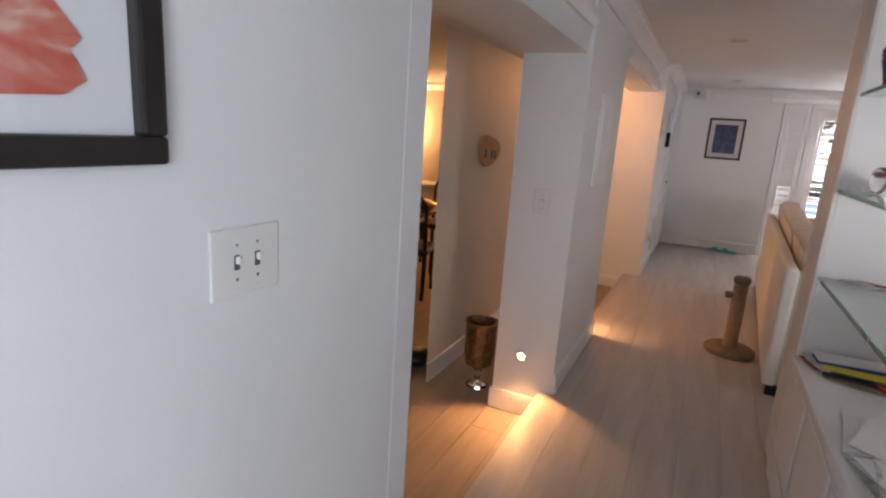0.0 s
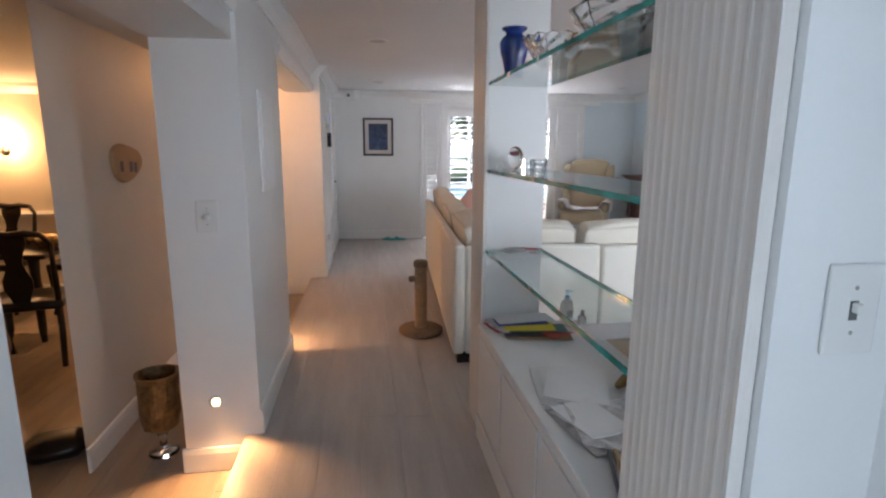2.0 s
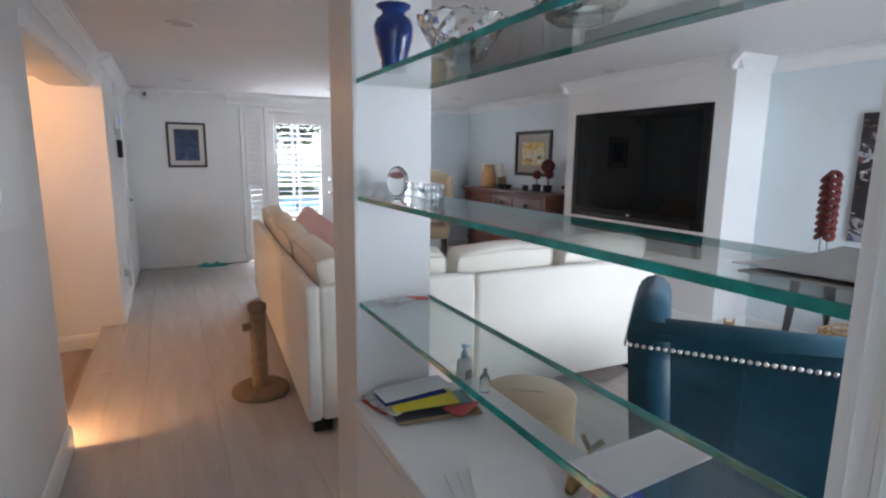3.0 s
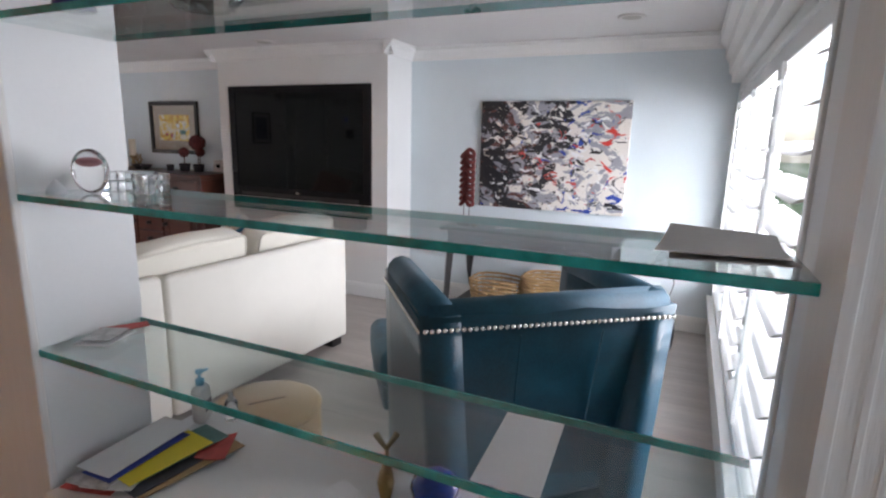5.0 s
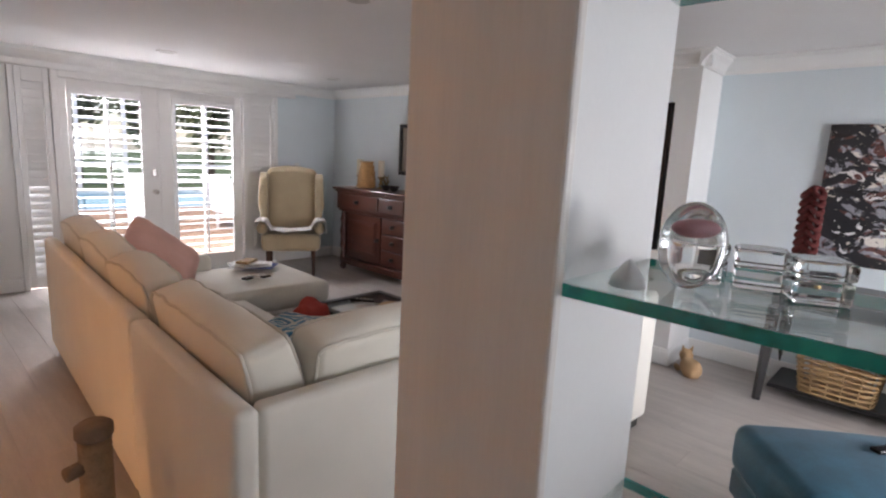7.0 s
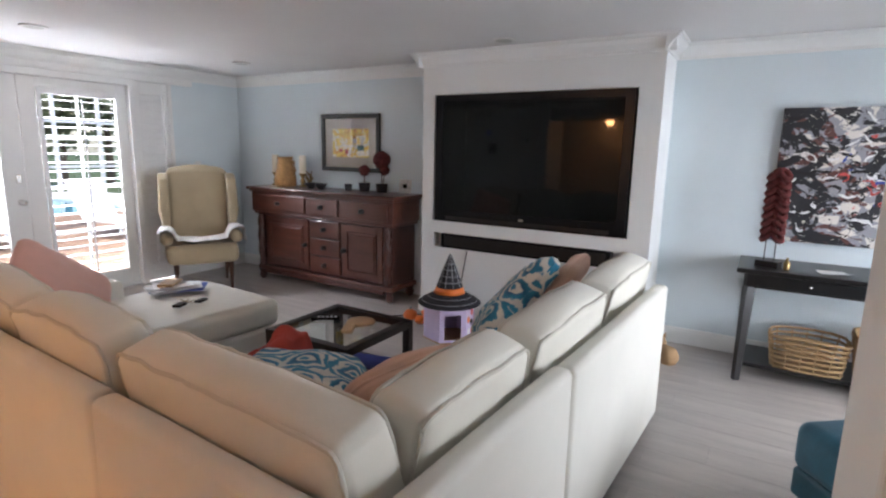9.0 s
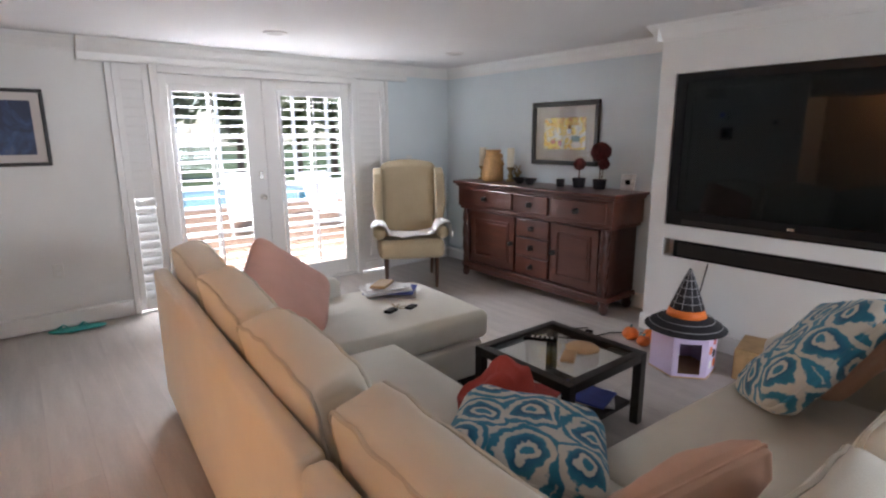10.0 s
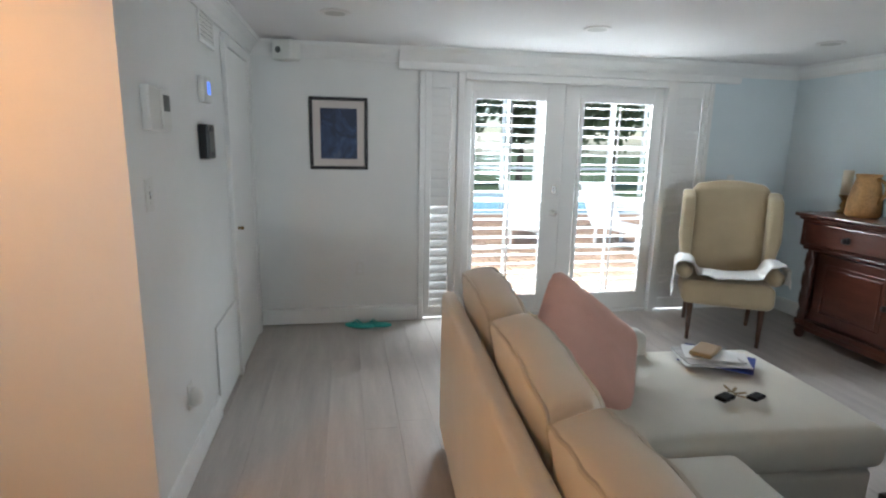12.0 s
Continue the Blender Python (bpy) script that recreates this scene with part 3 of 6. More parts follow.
# french doors
door_frame = thing("french_door_frame", "white painted french door frame with header", "door frame", 0, YN, 0)
for nm, d in (("jamb", (1.34, 1.40, -0.06, 0.12, 0, 2.08)), ("jamb", (3.20, 3.26, -0.06, 0.12, 0, 2.08)), ("head", (1.40, 3.20, -0.06, 0.12, 2.02, 2.08)), ("sill", (1.40, 3.20, -0.03, 0.16, 0.0, 0.03)),
              ("casing", (1.03, 1.075, -0.035, 0.10, 0, 2.08)), ("casing", (3.62, 3.665, -0.035, 0.10, 0, 2.08))):
    part(nm, box(*d, 0.005), TRIM, door_frame)
val = bmesh.new()
sweep_profile(val, [(0.0, 2.082), (0.05, 2.082), (0.055, 2.10), (0.06, 2.14), (0.09, 2.17), (0.12, 2.21), (0.13, 2.247), (0.0, 2.247)], (0.86, YN), (3.90, YN), (0, -1))
part("cornice", val, TRIM, door_frame, at=pose(0, -YN, 0))


def shutter_slats(parent, x0, x1, z0, z1, step, chord, thick, tilt, y=0.0, mat=OUT_WHITE):
    """Louvres across x between z0 and z1, tilted about x."""
    bm = bmesh.new()
    prof = [(chord / 2 * math.cos(t), thick / 2 * math.sin(t)) for t in [2 * math.pi * i / 8 for i in range(8)]]
    rows = [[bm.verts.new((x, a, b)) for a, b in prof] for x in (x0, x1)]
    for i in range(8):
        bm.faces.new((rows[0][i], rows[0][(i + 1) % 8], rows[1][(i + 1) % 8], rows[1][i]))
    bm.faces.new(rows[0])
    bm.faces.new(rows[1])
    me = finish("slat", bm, mat)
    n = int((z1 - z0) / step)
    for i in range(n):
        z = z0 + (i + 0.5) * (z1 - z0) / n
        ob = new("slat", me)
        ob.parent = parent
        ob.matrix_basis = pose(0, y, z, tilt(z) + random.uniform(-1.5, 1.5))


def french_door(x0, x1, g0, g1, handle):
    d = thing("french_door", "white french door with open louvred shutter", "door", 0, YN + 0.02, 0, 0, "pair of french doors")
    st = 0.11
    for nm, q in (("stile", (x0, g0 - 0.03, -0.022, 0.022, 0.03, 2.02)), ("stile", (g1 + 0.03, x1, -0.022, 0.022, 0.03, 2.02)), ("rail", (g0 - 0.03, g1 + 0.03, -0.021, 0.021, 0.03, 0.17)), ("rail", (g0 - 0.03, g1 + 0.03, -0.021, 0.021, 1.93, 2.02)),
                  ("shutter_stile", (g0 - 0.03, g0, -0.05, -0.022, 0.17, 1.93)), ("shutter_stile", (g1, g1 + 0.03, -0.05, -0.022, 0.17, 1.93)), ("shutter_rail", (g0, g1, -0.05, -0.023, 0.16, 0.195)), ("shutter_rail", (g0, g1, -0.05, -0.023, 1.875, 1.94))):
        part(nm, box(*q, 0.004), TRIM, d)
    pane = part("pane", box(g0 - 0.03, g1 + 0.03, 0.004, 0.010, 0.17, 1.93), PANE, d)
    pane.visible_shadow = False
    for k in range(1, 4):
        z = 0.17 + 1.76 * k / 4
        part("glazing_bar", box(g0 - 0.03, g1 + 0.03, 0.012, 0.026, z - 0.01, z + 0.01), TRIM, d)
    for k in range(1, 2):
        x = g0 - 0.03 + (g1 - g0 + 0.06) * k / 2
        part("glazing_bar", box(x - 0.01, x + 0.01, 0.012, 0.028, 0.17, 1.93), TRIM, d)
    part("tilt_rod", box((g0 + g1) / 2 - 0.006, (g0 + g1) / 2 + 0.006, -0.082, -0.070, 0.22, 1.85, 0.002), OUT_WHITE, d)
    shutter_slats(d, g0 + 0.002, g1 - 0.002, 0.20, 1.87, 0.077, 0.056, 0.0055, lambda z: 4, -0.036)
    if handle:
        hx = x1 - 0.06
        part("lock", box(hx - 0.02, hx + 0.02, -0.035, -0.022, 1.10, 1.17, 0.006), NAIL, d, "nickel deadbolt")
        part("door_handle", lathe([(0.026, 0), (0.026, 0.006), (0.010, 0.010), (0.010, 0.04), (0.024, 0.045), (0.026, 0.06), (0.015, 0.07), (0, 0.071)], 16), NAIL, d, "nickel door knob", True, pose(hx, -0.022, 0.93, 90))


french_door(1.402, 2.28, 1.50, 2.10, True)
french_door(2.284, 3.198, 2.45, 3.08, False)


def sidelight(x0, x1, tilt):
    d = thing("sidelight_shutter", "white louvred sidelight shutter beside the doors", "shutter", 0, YN - 0.01, 0, 0, "sidelight shutters")
    for q in ((x0, x0 + 0.05, -0.02, 0.02, 0.02, 2.079), (x1 - 0.05, x1, -0.02, 0.02, 0.02, 2.079)):
        part("stile", box(*q, 0.004), TRIM, d)
    for q in ((x0 + 0.05, x1 - 0.05, -0.02, 0.02, 0.02, 0.12), (x0 + 0.05, x1 - 0.05, -0.02, 0.02, 1.95, 2.079)):
        part("rail", box(*q, 0.004), TRIM, d)
    p = part("pane", box(x0, x1, 0.06, 0.066, 0.02, 2.079), PANE, d)
    p.visible_shadow = False
    shutter_slats(d, x0 + 0.052, x1 - 0.052, 0.12, 1.96, 0.073, 0.092, 0.010, tilt)


sidelight(1.078, 1.338, lambda z: 68 if z < 1.0 else 84)
sidelight(3.262, 3.618, lambda z: 87)

# shuttered window on the short side
win = thing("window_shutters", "white plantation shutters over the wide window", "window shutter", 0, YS - 0.02, 0)
edges = (1.58, 2.51, 3.44, 4.38)
for nm, q in (("frame", (1.58, 4.38, -0.14, 0.03, 0.34, 0.38)), ("frame", (1.58, 4.38, -0.14, 0.03, 1.83, 1.87)), ("frame", (1.54, 1.58, -0.02, 0.03, 0.34, 1.87)), ("frame", (4.38, 4.42, -0.02, 0.03, 0.34, 1.87)), ("sill", (1.5, 4.45, 0.0, 0.07, 0.31, 0.34))):
    part(nm, box(*q, 0.004), TRIM, win)
for a, b in zip(edges, edges[1:]):
    for q in ((a, a + 0.05, -0.022, 0.016, 0.38, 1.83), (b - 0.05, b, -0.022, 0.016, 0.38, 1.83)):
        part("stile", box(*q, 0.004), TRIM, win)
    for q in ((a + 0.05, b - 0.05, -0.02, 0.014, 0.38, 0.45), (a + 0.05, b - 0.05, -0.02, 0.014, 1.76, 1.83)):
        part("rail", box(*q, 0.004), TRIM, win)
    part("tilt_rod", box((a + b) / 2 - 0.007, (a + b) / 2 + 0.007, 0.05, 0.064, 0.50, 1.72, 0.002), OUT_WHITE, win)
    shutter_slats(win, a + 0.052, b - 0.052, 0.45, 1.76, 0.11, 0.112, 0.011, lambda z: -22, -0.003)
pane = part("pane", box(1.58, 4.38, -0.12, -0.114, 0.38, 1.83), PANE, win)
pane.visible_shadow = False
val = bmesh.new()
sweep_profile(val, [(0.0, 1.90), (0.06, 1.90), (0.065, 1.95), (0.085, 1.97), (0.09, 2.03), (0.12, 2.07), (0.125, 2.13), (0.16, 2.17), (0.17, 2.24), (0.0, 2.24)], (1.42, YS), (4.5, YS), (0, 1))
part("valance", val, TRIM, win, at=pose(0, 0.02 - YS, 0))

# front door behind the entry
fdoor = thing("front_door", "white front door with large frosted glass pane", "door", 0.125, -2.58, 0)
for q in ((-0.42, -0.32, -0.02, 0.02, 0.01, 2.09), (0.32, 0.42, -0.02, 0.02, 0.01, 2.09)):
    part("stile", box(*q, 0.004), TRIM, fdoor)
for q in ((-0.32, 0.32, -0.02, 0.02, 0.01, 0.25), (-0.32, 0.32, -0.02, 0.02, 1.98, 2.09)):
    part("rail", box(*q, 0.004), TRIM, fdoor)
pane = part("pane", box(-0.32, 0.32, -0.004, 0.004, 0.25, 1.98), PANE, fdoor)
pane.visible_shadow = False

# unseen side window of the entry, added to light the left wall
ewin = thing("fill_window_frame", "unseen window frame added for the entry fill light", "window", 0.97, -0.95, 0)
for q in ((-0.04, 0.04, -0.598, -0.55, 0.852, 2.048), (-0.04, 0.04, 0.55, 0.598, 0.852, 2.048), (-0.04, 0.04, -0.55, 0.55, 0.852, 0.90), (-0.04, 0.04, -0.55, 0.55, 2.0, 2.048)):
    part("frame", box(*q, 0.004), TRIM, ewin)
pane = part("pane", box(0.01, 0.016, -0.55, 0.55, 0.90, 2.0), PANE, ewin)
pane.visible_shadow = False

# closet door in the west wall
closet = thing("closet_door", "white flush closet door, closed", "door", XW, 8.25, 0)
part("leaf", box(0.002, 0.018, -0.34, 0.34, 0.01, 2.05, 0.003), TRIM, closet)
for q in ((0.002, 0.028, -0.42, -0.345, 0.0, 2.12), (0.002, 0.028, 0.345, 0.42, 0.0, 2.12), (0.002, 0.028, -0.345, 0.345, 2.055, 2.12)):
    part("casing", box(*q, 0.004), TRIM, closet)
part("handle", lathe([(0.012, 0), (0.008, 0.01), (0.014, 0.03), (0.0, 0.035)], 12), BRASS, closet, "small dark knob", True, pose(0.018, -0.27, 0.95, 0, 90))

# glass-shelf divider
div = thing("shelf_divider", "white room divider with low cabinet and posts", "room divider", 0, 0, 0)
part("end_panel", box(0.738, 1.01, 2.905, 3.15, 0.0, H - 0.004, 0.004), WHITE, div)
part("end_post", box(0.718, 0.738, 2.895, 3.16, 0.0, H - 0.004, 0.005), WOOD_POST, div, "painted wooden end post with grain")
cab = part("cabinet", box(0.715, 1.20, 1.392, 2.90, 0.02, 0.555, 0.004), TRIM, div)
part("counter", box(0.705, 1.22, 1.392, 2.893, 0.557, 0.585, 0.004), TRIM, div)
part("plinth", box(0.703, 0.713, 1.392, 2.90, 0.003, 0.12, 0.003), TRIM, div)
for y0, y1 in ((1.53, 1.96), (2.0, 2.43), (2.47, 2.87)):
    part("door_panel", box(0.706, 0.714, y0, y1, 0.15, 0.53, 0.003), TRIM, cab)
# fluted pilaster
flute = bmesh.new()
pts = [(0.668, 1.10)]
n = 11
for i in range(n):
    c = 1.105 + i * 0.275 / n + 0.1375 / n
    for k in range(7):
        a = math.pi * k / 6
        pts.append((0.668 + 0.0014 * math.sin(a), c - 0.0095 * math.cos(a)))
pts += [(0.668, 1.39), (0.80, 1.39), (0.80, 1.274), (0.690, 1.274), (0.690, 1.10)]
bot = [flute.verts.new((x, y, 0.0)) for x, y in pts]
top = [flute.verts.new((x, y, H - 0.004)) for x, y in pts]
for i in range(len(pts)):
    flute.faces.new((bot[i], bot[(i + 1) % len(pts)], top[(i + 1) % len(pts)], top[i]))
flute.faces.new(bot)
flute.faces.new(top)
part("fluted_post", flute, WOOD_POST, div, "white fluted pilaster")
cap = bmesh.new()
sweep_profile(cap, CROWN, (0.718, 2.895), (0.718, 3.16), (-1, 0))
part("post_crown", cap, TRIM, div)
for z in (0.932, 1.303, 1.684):
    g = thing("glass_shelf", "thick clear glass shelf with green polished edge", "glass shelf", 0, 0, z, 0, "glass shelves of the divider")
    ob = part("sheet", box(0.738, 0.998, 1.395, 2.902, 0, 0.016), GLASS, g)
    ob.visible_shadow = False
    part("polished_edge", box(0.733, 0.7375, 1.395, 2.902, 0.0005, 0.0155), EDGE, g, "green polished glass edge")
    part("polished_edge", box(0.9985, 1.003, 1.395, 2.902, 0.0005, 0.0155), EDGE, g, "green polished glass edge")

# ceiling cans
for x, y in ((0.30, 4.98), (0.39, 7.76), (2.02, 7.76), (3.75, 7.76), (3.82, 5.0), (3.80, 1.97), (2.0, 4.98), (0.15, 1.3)):
    c = thing("recessed_light", "round recessed ceiling light, switched off", "ceiling light", x, y, H, 0, "recessed ceiling lights")
    part("trim_ring", lathe([(0.060, -0.001), (0.085, -0.001), (0.088, -0.006), (0.080, -0.010), (0.062, -0.008)], 24), LAMP_TRIM, c, "", True)
    part("lens", lathe([(0.0, -0.0125), (0.061, -0.0115)], 24), LAMP_DARK, c)

# outside
structure("ground", boxes((-60, 70, -50, 100, -0.35, -0.24)), GRASS, "green lawn round the house")
structure("patio", boxes((-3.0, 9.0, 9.03, 16.0, -0.24, -0.08)), BRICK, "orange brick paved pool patio")
structure("water", boxes((0.5, 7.5, 16.2, 21.0, -0.24, -0.14)), WATER, "blue swimming pool water")
structure("pavement", boxes((-3, 9.0, 16.0, 16.2, -0.24, -0.06), (-3, 0.5, 16.2, 22, -0.24, -0.06), (7.5, 9, 16.2, 22, -0.24, -0.06), (0.5, 7.5, 21.0, 22, -0.24, -0.06)), SHELL, "pale stone pool deck")


def paver_field():
    bm = bmesh.new()
    for j in range(34):
        for i in range(28):
            x, y = -1.0 + i * 0.25 + (j % 2) * 0.125, 9.10 + j * 0.20
            v = slab(bm, x + 0.006, x + 0.244, y + 0.006, y + 0.194, -0.079, -0.062 + 0.004 * noise.noise((x * 5, y * 5, 0)))
    return bm


pv = structure("patio_pavers", paver_field(), BRICK, "rows of orange brick pavers")
tagged(pv, kind="stuff")


def lounger(x, y, rz):
    t = thing("sun_lounger", "white metal sun lounger on the patio", "sun lounger", x, y, -0.062, rz, "white patio loungers")
    part("seat", box(-0.3, 0.3, -0.6, 0.6, 0.28, 0.34, 0.02), OUT_WHITE, t)
    part("backrest", box(-0.3, 0.3, -0.03, 0.03, 0, 0.7, 0.02), OUT_WHITE, t, at=pose(0, 0.6, 0.32, -30))
    for a in (-0.26, 0.26):
        for b in (-0.5, 0.5):
            part("leg", box(a - 0.02, a + 0.02, b - 0.02, b + 0.02, 0, 0.28, 0.004), OUT_WHITE, t)


for q in ((1.6, 12.2, 20), (3.3, 12.6, -15), (4.8, 12.0, 10), (0.2, 13.2, 60)):
    lounger(*q)
fence = thing("pool_screen", "white metal pool screen posts and rails", "screen enclosure", 0, 22.2, -0.24)
for i in range(15):
    part("post", box(-6 + i * 1.3 - 0.05, -6 + i * 1.3 + 0.05, -0.05, 0.05, 0, 3.4), OUT_WHITE, fence)
for z in (0.9, 2.3, 3.35):
    part("rail", box(-6.2, 12.4, -0.03, 0.03, z, z + 0.08), OUT_WHITE, fence)
for i, x in enumerate((3.85, 1.2)):
    solid("patio_column", box(-0.09, 0.09, -0.09, 0.09, 0, 3.0, 0.01), OUT_WHITE, "square white patio column", "column", "patio columns", at=pose(x, 13.6 + i * 0.3, -0.0625))


def tree(x, y, h, r, seed):
    t = thing("tree", "leafy green garden tree beyond the pool", "tree", x, y, -0.24, seed * 40, "trees beyond the pool")
    rnd = random.Random(seed)
    bm = tube([(0, 0, 0), (0.05, 0.03, h * 0.3), (-0.04, 0.1, h * 0.55), (0.1, 0, h * 0.8)], [0.16, 0.13, 0.10, 0.05])
    for k in range(6):
        a = k * 1.1
        z = h * (0.4 + 0.06 * k)
        tube([(0, 0, z), (r * 0.4 * math.cos(a), r * 0.4 * math.sin(a), z + 0.5), (r * 0.75 * math.cos(a), r * 0.75 * math.sin(a), z + 0.8)], [0.06, 0.04, 0.015], n=5, bm=bm)
    part("trunk", bm, BARK, t)
    bm = bmesh.new()
    for k in range(1700):
        u = Vector((rnd.gauss(0, 1), rnd.gauss(0, 1), rnd.gauss(0, 0.8)))
        u = u.normalized() * rnd.random() ** 0.45
        lump = 0.75 + 0.5 * noise.noise(u * 2.5 + Vector((seed, 0, 0)))
        c = Vector((u.x * r * lump, u.y * r * lump, h * 0.62 + u.z * h * 0.46 * lump))
        s = rnd.uniform(0.16, 0.34)
        ax = Vector((rnd.gauss(0, 1), rnd.gauss(0, 1), rnd.gauss(0, 1))).normalized()
        bx = ax.orthogonal().normalized()
        cx = ax.cross(bx)
        bm.faces.new([bm.verts.new(c + s * q) for q in (bx, 0.45 * cx + 0.2 * ax, -bx, -0.45 * cx - 0.1 * ax)])
    part("crown", bm, LEAF, t)


for i in range(10):
    tree(-7 + i * 2.1 + random.uniform(-0.5, 0.5), 25 + random.uniform(-1, 2.5), random.uniform(5.0, 7.5), random.uniform(1.4, 2.1), i + 1)

# neighbour house seen past the shutters
nb = thing("neighbour_house", "white stucco neighbouring house with windows", "house", 4.0, -6.0, -0.24)
part("wall", boxes((-9, 9, -4, 0, 0, 3.2)), SHELL, nb)
part("roof", boxes((-9.4, 9.4, -4.4, 0.4, 3.2, 3.4)), ROOF, nb)
for i in range(6):
    w = part("window", boxes((-7.6 + i * 2.8, -6.2 + i * 2.8, 0.003, 0.05, 0.9, 2.3)), OUT_WHITE, nb)
    for k in range(3):
        z = 1.0 + k * 0.43
        part("pane", boxes((-7.5 + i * 2.8, -6.95 + i * 2.8, 0.045, 0.058, z, z + 0.36)), DARK_GLASS, w)
        part("pane", boxes((-6.85 + i * 2.8, -6.3 + i * 2.8, 0.045, 0.058, z, z + 0.36)), DARK_GLASS, w)

# ---- living room ----
SOFA = (0.73, 3.77, -3.0)


def sectional():
    s = thing("sectional_sofa", "cream linen sectional sofa with loose back cushions and chaise", "sofa", SOFA[0], SOFA[1], 0, SOFA[2])

    def block(name, u0, u1, v0, v1, z0, z1, bevel, mat=LINEN_SIDE, bulge=0.012, seed=0, label=""):
        return part(name, soft_box(u1 - u0, v1 - v0, z1 - z0, bevel, 8, bulge, 0.004, seed), mat, s, label, True, pose((u0 + u1) / 2, (v0 + v1) / 2, z0))

    # outer backs, in two sections each side
    block("back_section", 0.0, 0.075, 0.975, 3.13, 0.07, 0.80, 0.024, bulge=0.006, seed=1)
    block("back_section", 0.0, 0.075, 0.0, 0.965, 0.07, 0.80, 0.024, bulge=0.006, seed=2)
    block("back_section", 0.077, 0.965, 0.0, 0.075, 0.07, 0.80, 0.024, bulge=0.006, seed=3)
    block("back_section", 0.98, 2.34, 0.0, 0.075, 0.07, 0.79, 0.024, bulge=0.006, seed=4)
    # dark linings that fill the joints between the sections
    block("back_lining", 0.03, 0.19, 0.03, 3.08, 0.08, 0.70, 0.02, PIPE, 0.0, 15)
    block("back_lining", 0.19, 2.30, 0.03, 0.19, 0.08, 0.70, 0.02, PIPE, 0.0, 16)
    # bases
    block("base", 0.13, 0.94, 0.13, 2.22, 0.07, 0.27, 0.02, seed=5)
    block("base", 0.945, 2.34, 0.13, 0.93, 0.07, 0.27, 0.02, seed=6)
    block("chaise_base", 0.20, 1.61, 2.26, 3.07, 0.07, 0.30, 0.03, seed=7)
    block("arm", 0.08, 1.05, 3.01, 3.14, 0.07, 0.60, 0.05, seed=8)
    block("arm", 2.16, 2.335, 0.08, 0.95, 0.07, 0.60, 0.05, seed=9)
    # seat cushions
    block("seat_cushion", 0.21, 0.97, 0.22, 0.98, 0.27, 0.44, 0.04, LINEN, 0.02, 11)
    block("seat_cushion", 0.21, 0.98, 0.99, 2.23, 0.27, 0.44, 0.04, LINEN, 0.02, 12)
    block("seat_cushion", 0.99, 2.15, 0.22, 0.97, 0.27, 0.44, 0.04, LINEN, 0.02, 13)
    block("chaise_cushion", 0.22, 1.66, 2.25, 3.10, 0.30, 0.475, 0.05, LINEN, 0.02, 14)
    for x, y in ((0.08, 0.08), (0.08, 3.02), (2.26, 0.08), (2.26, 0.85), (1.53, 2.34), (1.53, 2.98)):
        part("foot", box(x - 0.05, x + 0.05, y - 0.05, y + 0.05, 0.001, 0.075, 0.006), EBONY, s, "dark block foot")

    def back_cushion(u, v, length, along, z, lean, seed, h=0.49, thick=0.21, slump=0.0, arch=0.05):
        """A boxed cushion, narrower at its top, with piped edges and a slumped, creased upper side."""
        def shaped(x, y, zz):
            f = zz / h
            y *= 1.05 - 0.32 * f
            sag = arch * math.cos(2.9 * x / length) - arch * 0.4 + slump * x / length
            wrinkle = 0.007 * noise.noise(Vector((x * 11, seed * 3.0, zz * 9))) + 0.004 * noise.noise(Vector((x * 27, seed * 5.0, zz * 22)))
            return Vector((x * (1 - 0.025 * f * f), y + wrinkle, zz + sag * f))

        bm = soft_box(length, thick, h, 0.035, 14, 0.022, 0.006, seed)
        for q in bm.verts:
            q.co = shaped(*q.co)
        c = part("back_cushion", bm, LINEN, s, "", True, pose(u, v, z, 0, 0, along) @ pose(0, 0, 0, lean))
        for side in (-1, 1):
            loop = []
            for px, pz, _ in rounded_loop(length - 0.012, h - 0.012, 0, 0.03, 4):
                loop.append((px, side * (thick / 2 - 0.010), pz + h / 2))
            dense = []
            for p, q in zip(loop, loop[1:] + loop[:1]):
                steps = max(1, int((Vector(q) - Vector(p)).length / 0.03))
                for k in range(steps):
                    w = Vector(p).lerp(Vector(q), k / steps)
                    dense.append(shaped(*w))
            part("piping", tube(dense, 0.0065, True, 6), PIPE, c)

    for v, ln, sd, tip, sl in ((0.57, 0.88, 1, 14, 0.0), (1.41, 0.70, 2, 15, -0.02), (2.10, 0.66, 3, 14, 0.02), (2.79, 0.64, 4, 13, 0.03)):
        back_cushion(0.275, v, ln, 90, 0.43, -tip, sd, slump=sl, arch=0.012 if sd == 1 else 0.045, h=0.50)
    for u, ln, sd, tip, sl in ((0.555, 0.55, 5, 14, 0.0), (1.22, 0.68, 6, 14, 0.02), (1.99, 0.68, 7, 13, 0.03)):
        back_cushion(u, 0.275, ln, 0, 0.43, tip, sd, slump=sl, arch=0.015, h=0.50)
    return s


sectional()
SM = pose(SOFA[0], SOFA[1], 0, 0, 0, SOFA[2])


def pillow(mat, label, u, v, z, rx, ry, rz, size=0.46, thick=0.17, seed=0, spin=0, name="throw_pillow"):
    """A square throw pillow leaning on the sofa."""
    bm = puff(size, size, thick, 9.0, 14, 0.018, seed, 2.2)
    ob = solid(name, bm, mat, label, "pillow", "throw pillows on the sofa", True, SM @ pose(u, v, z, rx, ry, rz) @ pose(0, 0, 0, 0, 0, spin))
    part("welt", tube(rounded_loop(size * 0.985, size * 0.985, 0, 0.05), 0.006, True, 6), mat, ob)
    return ob


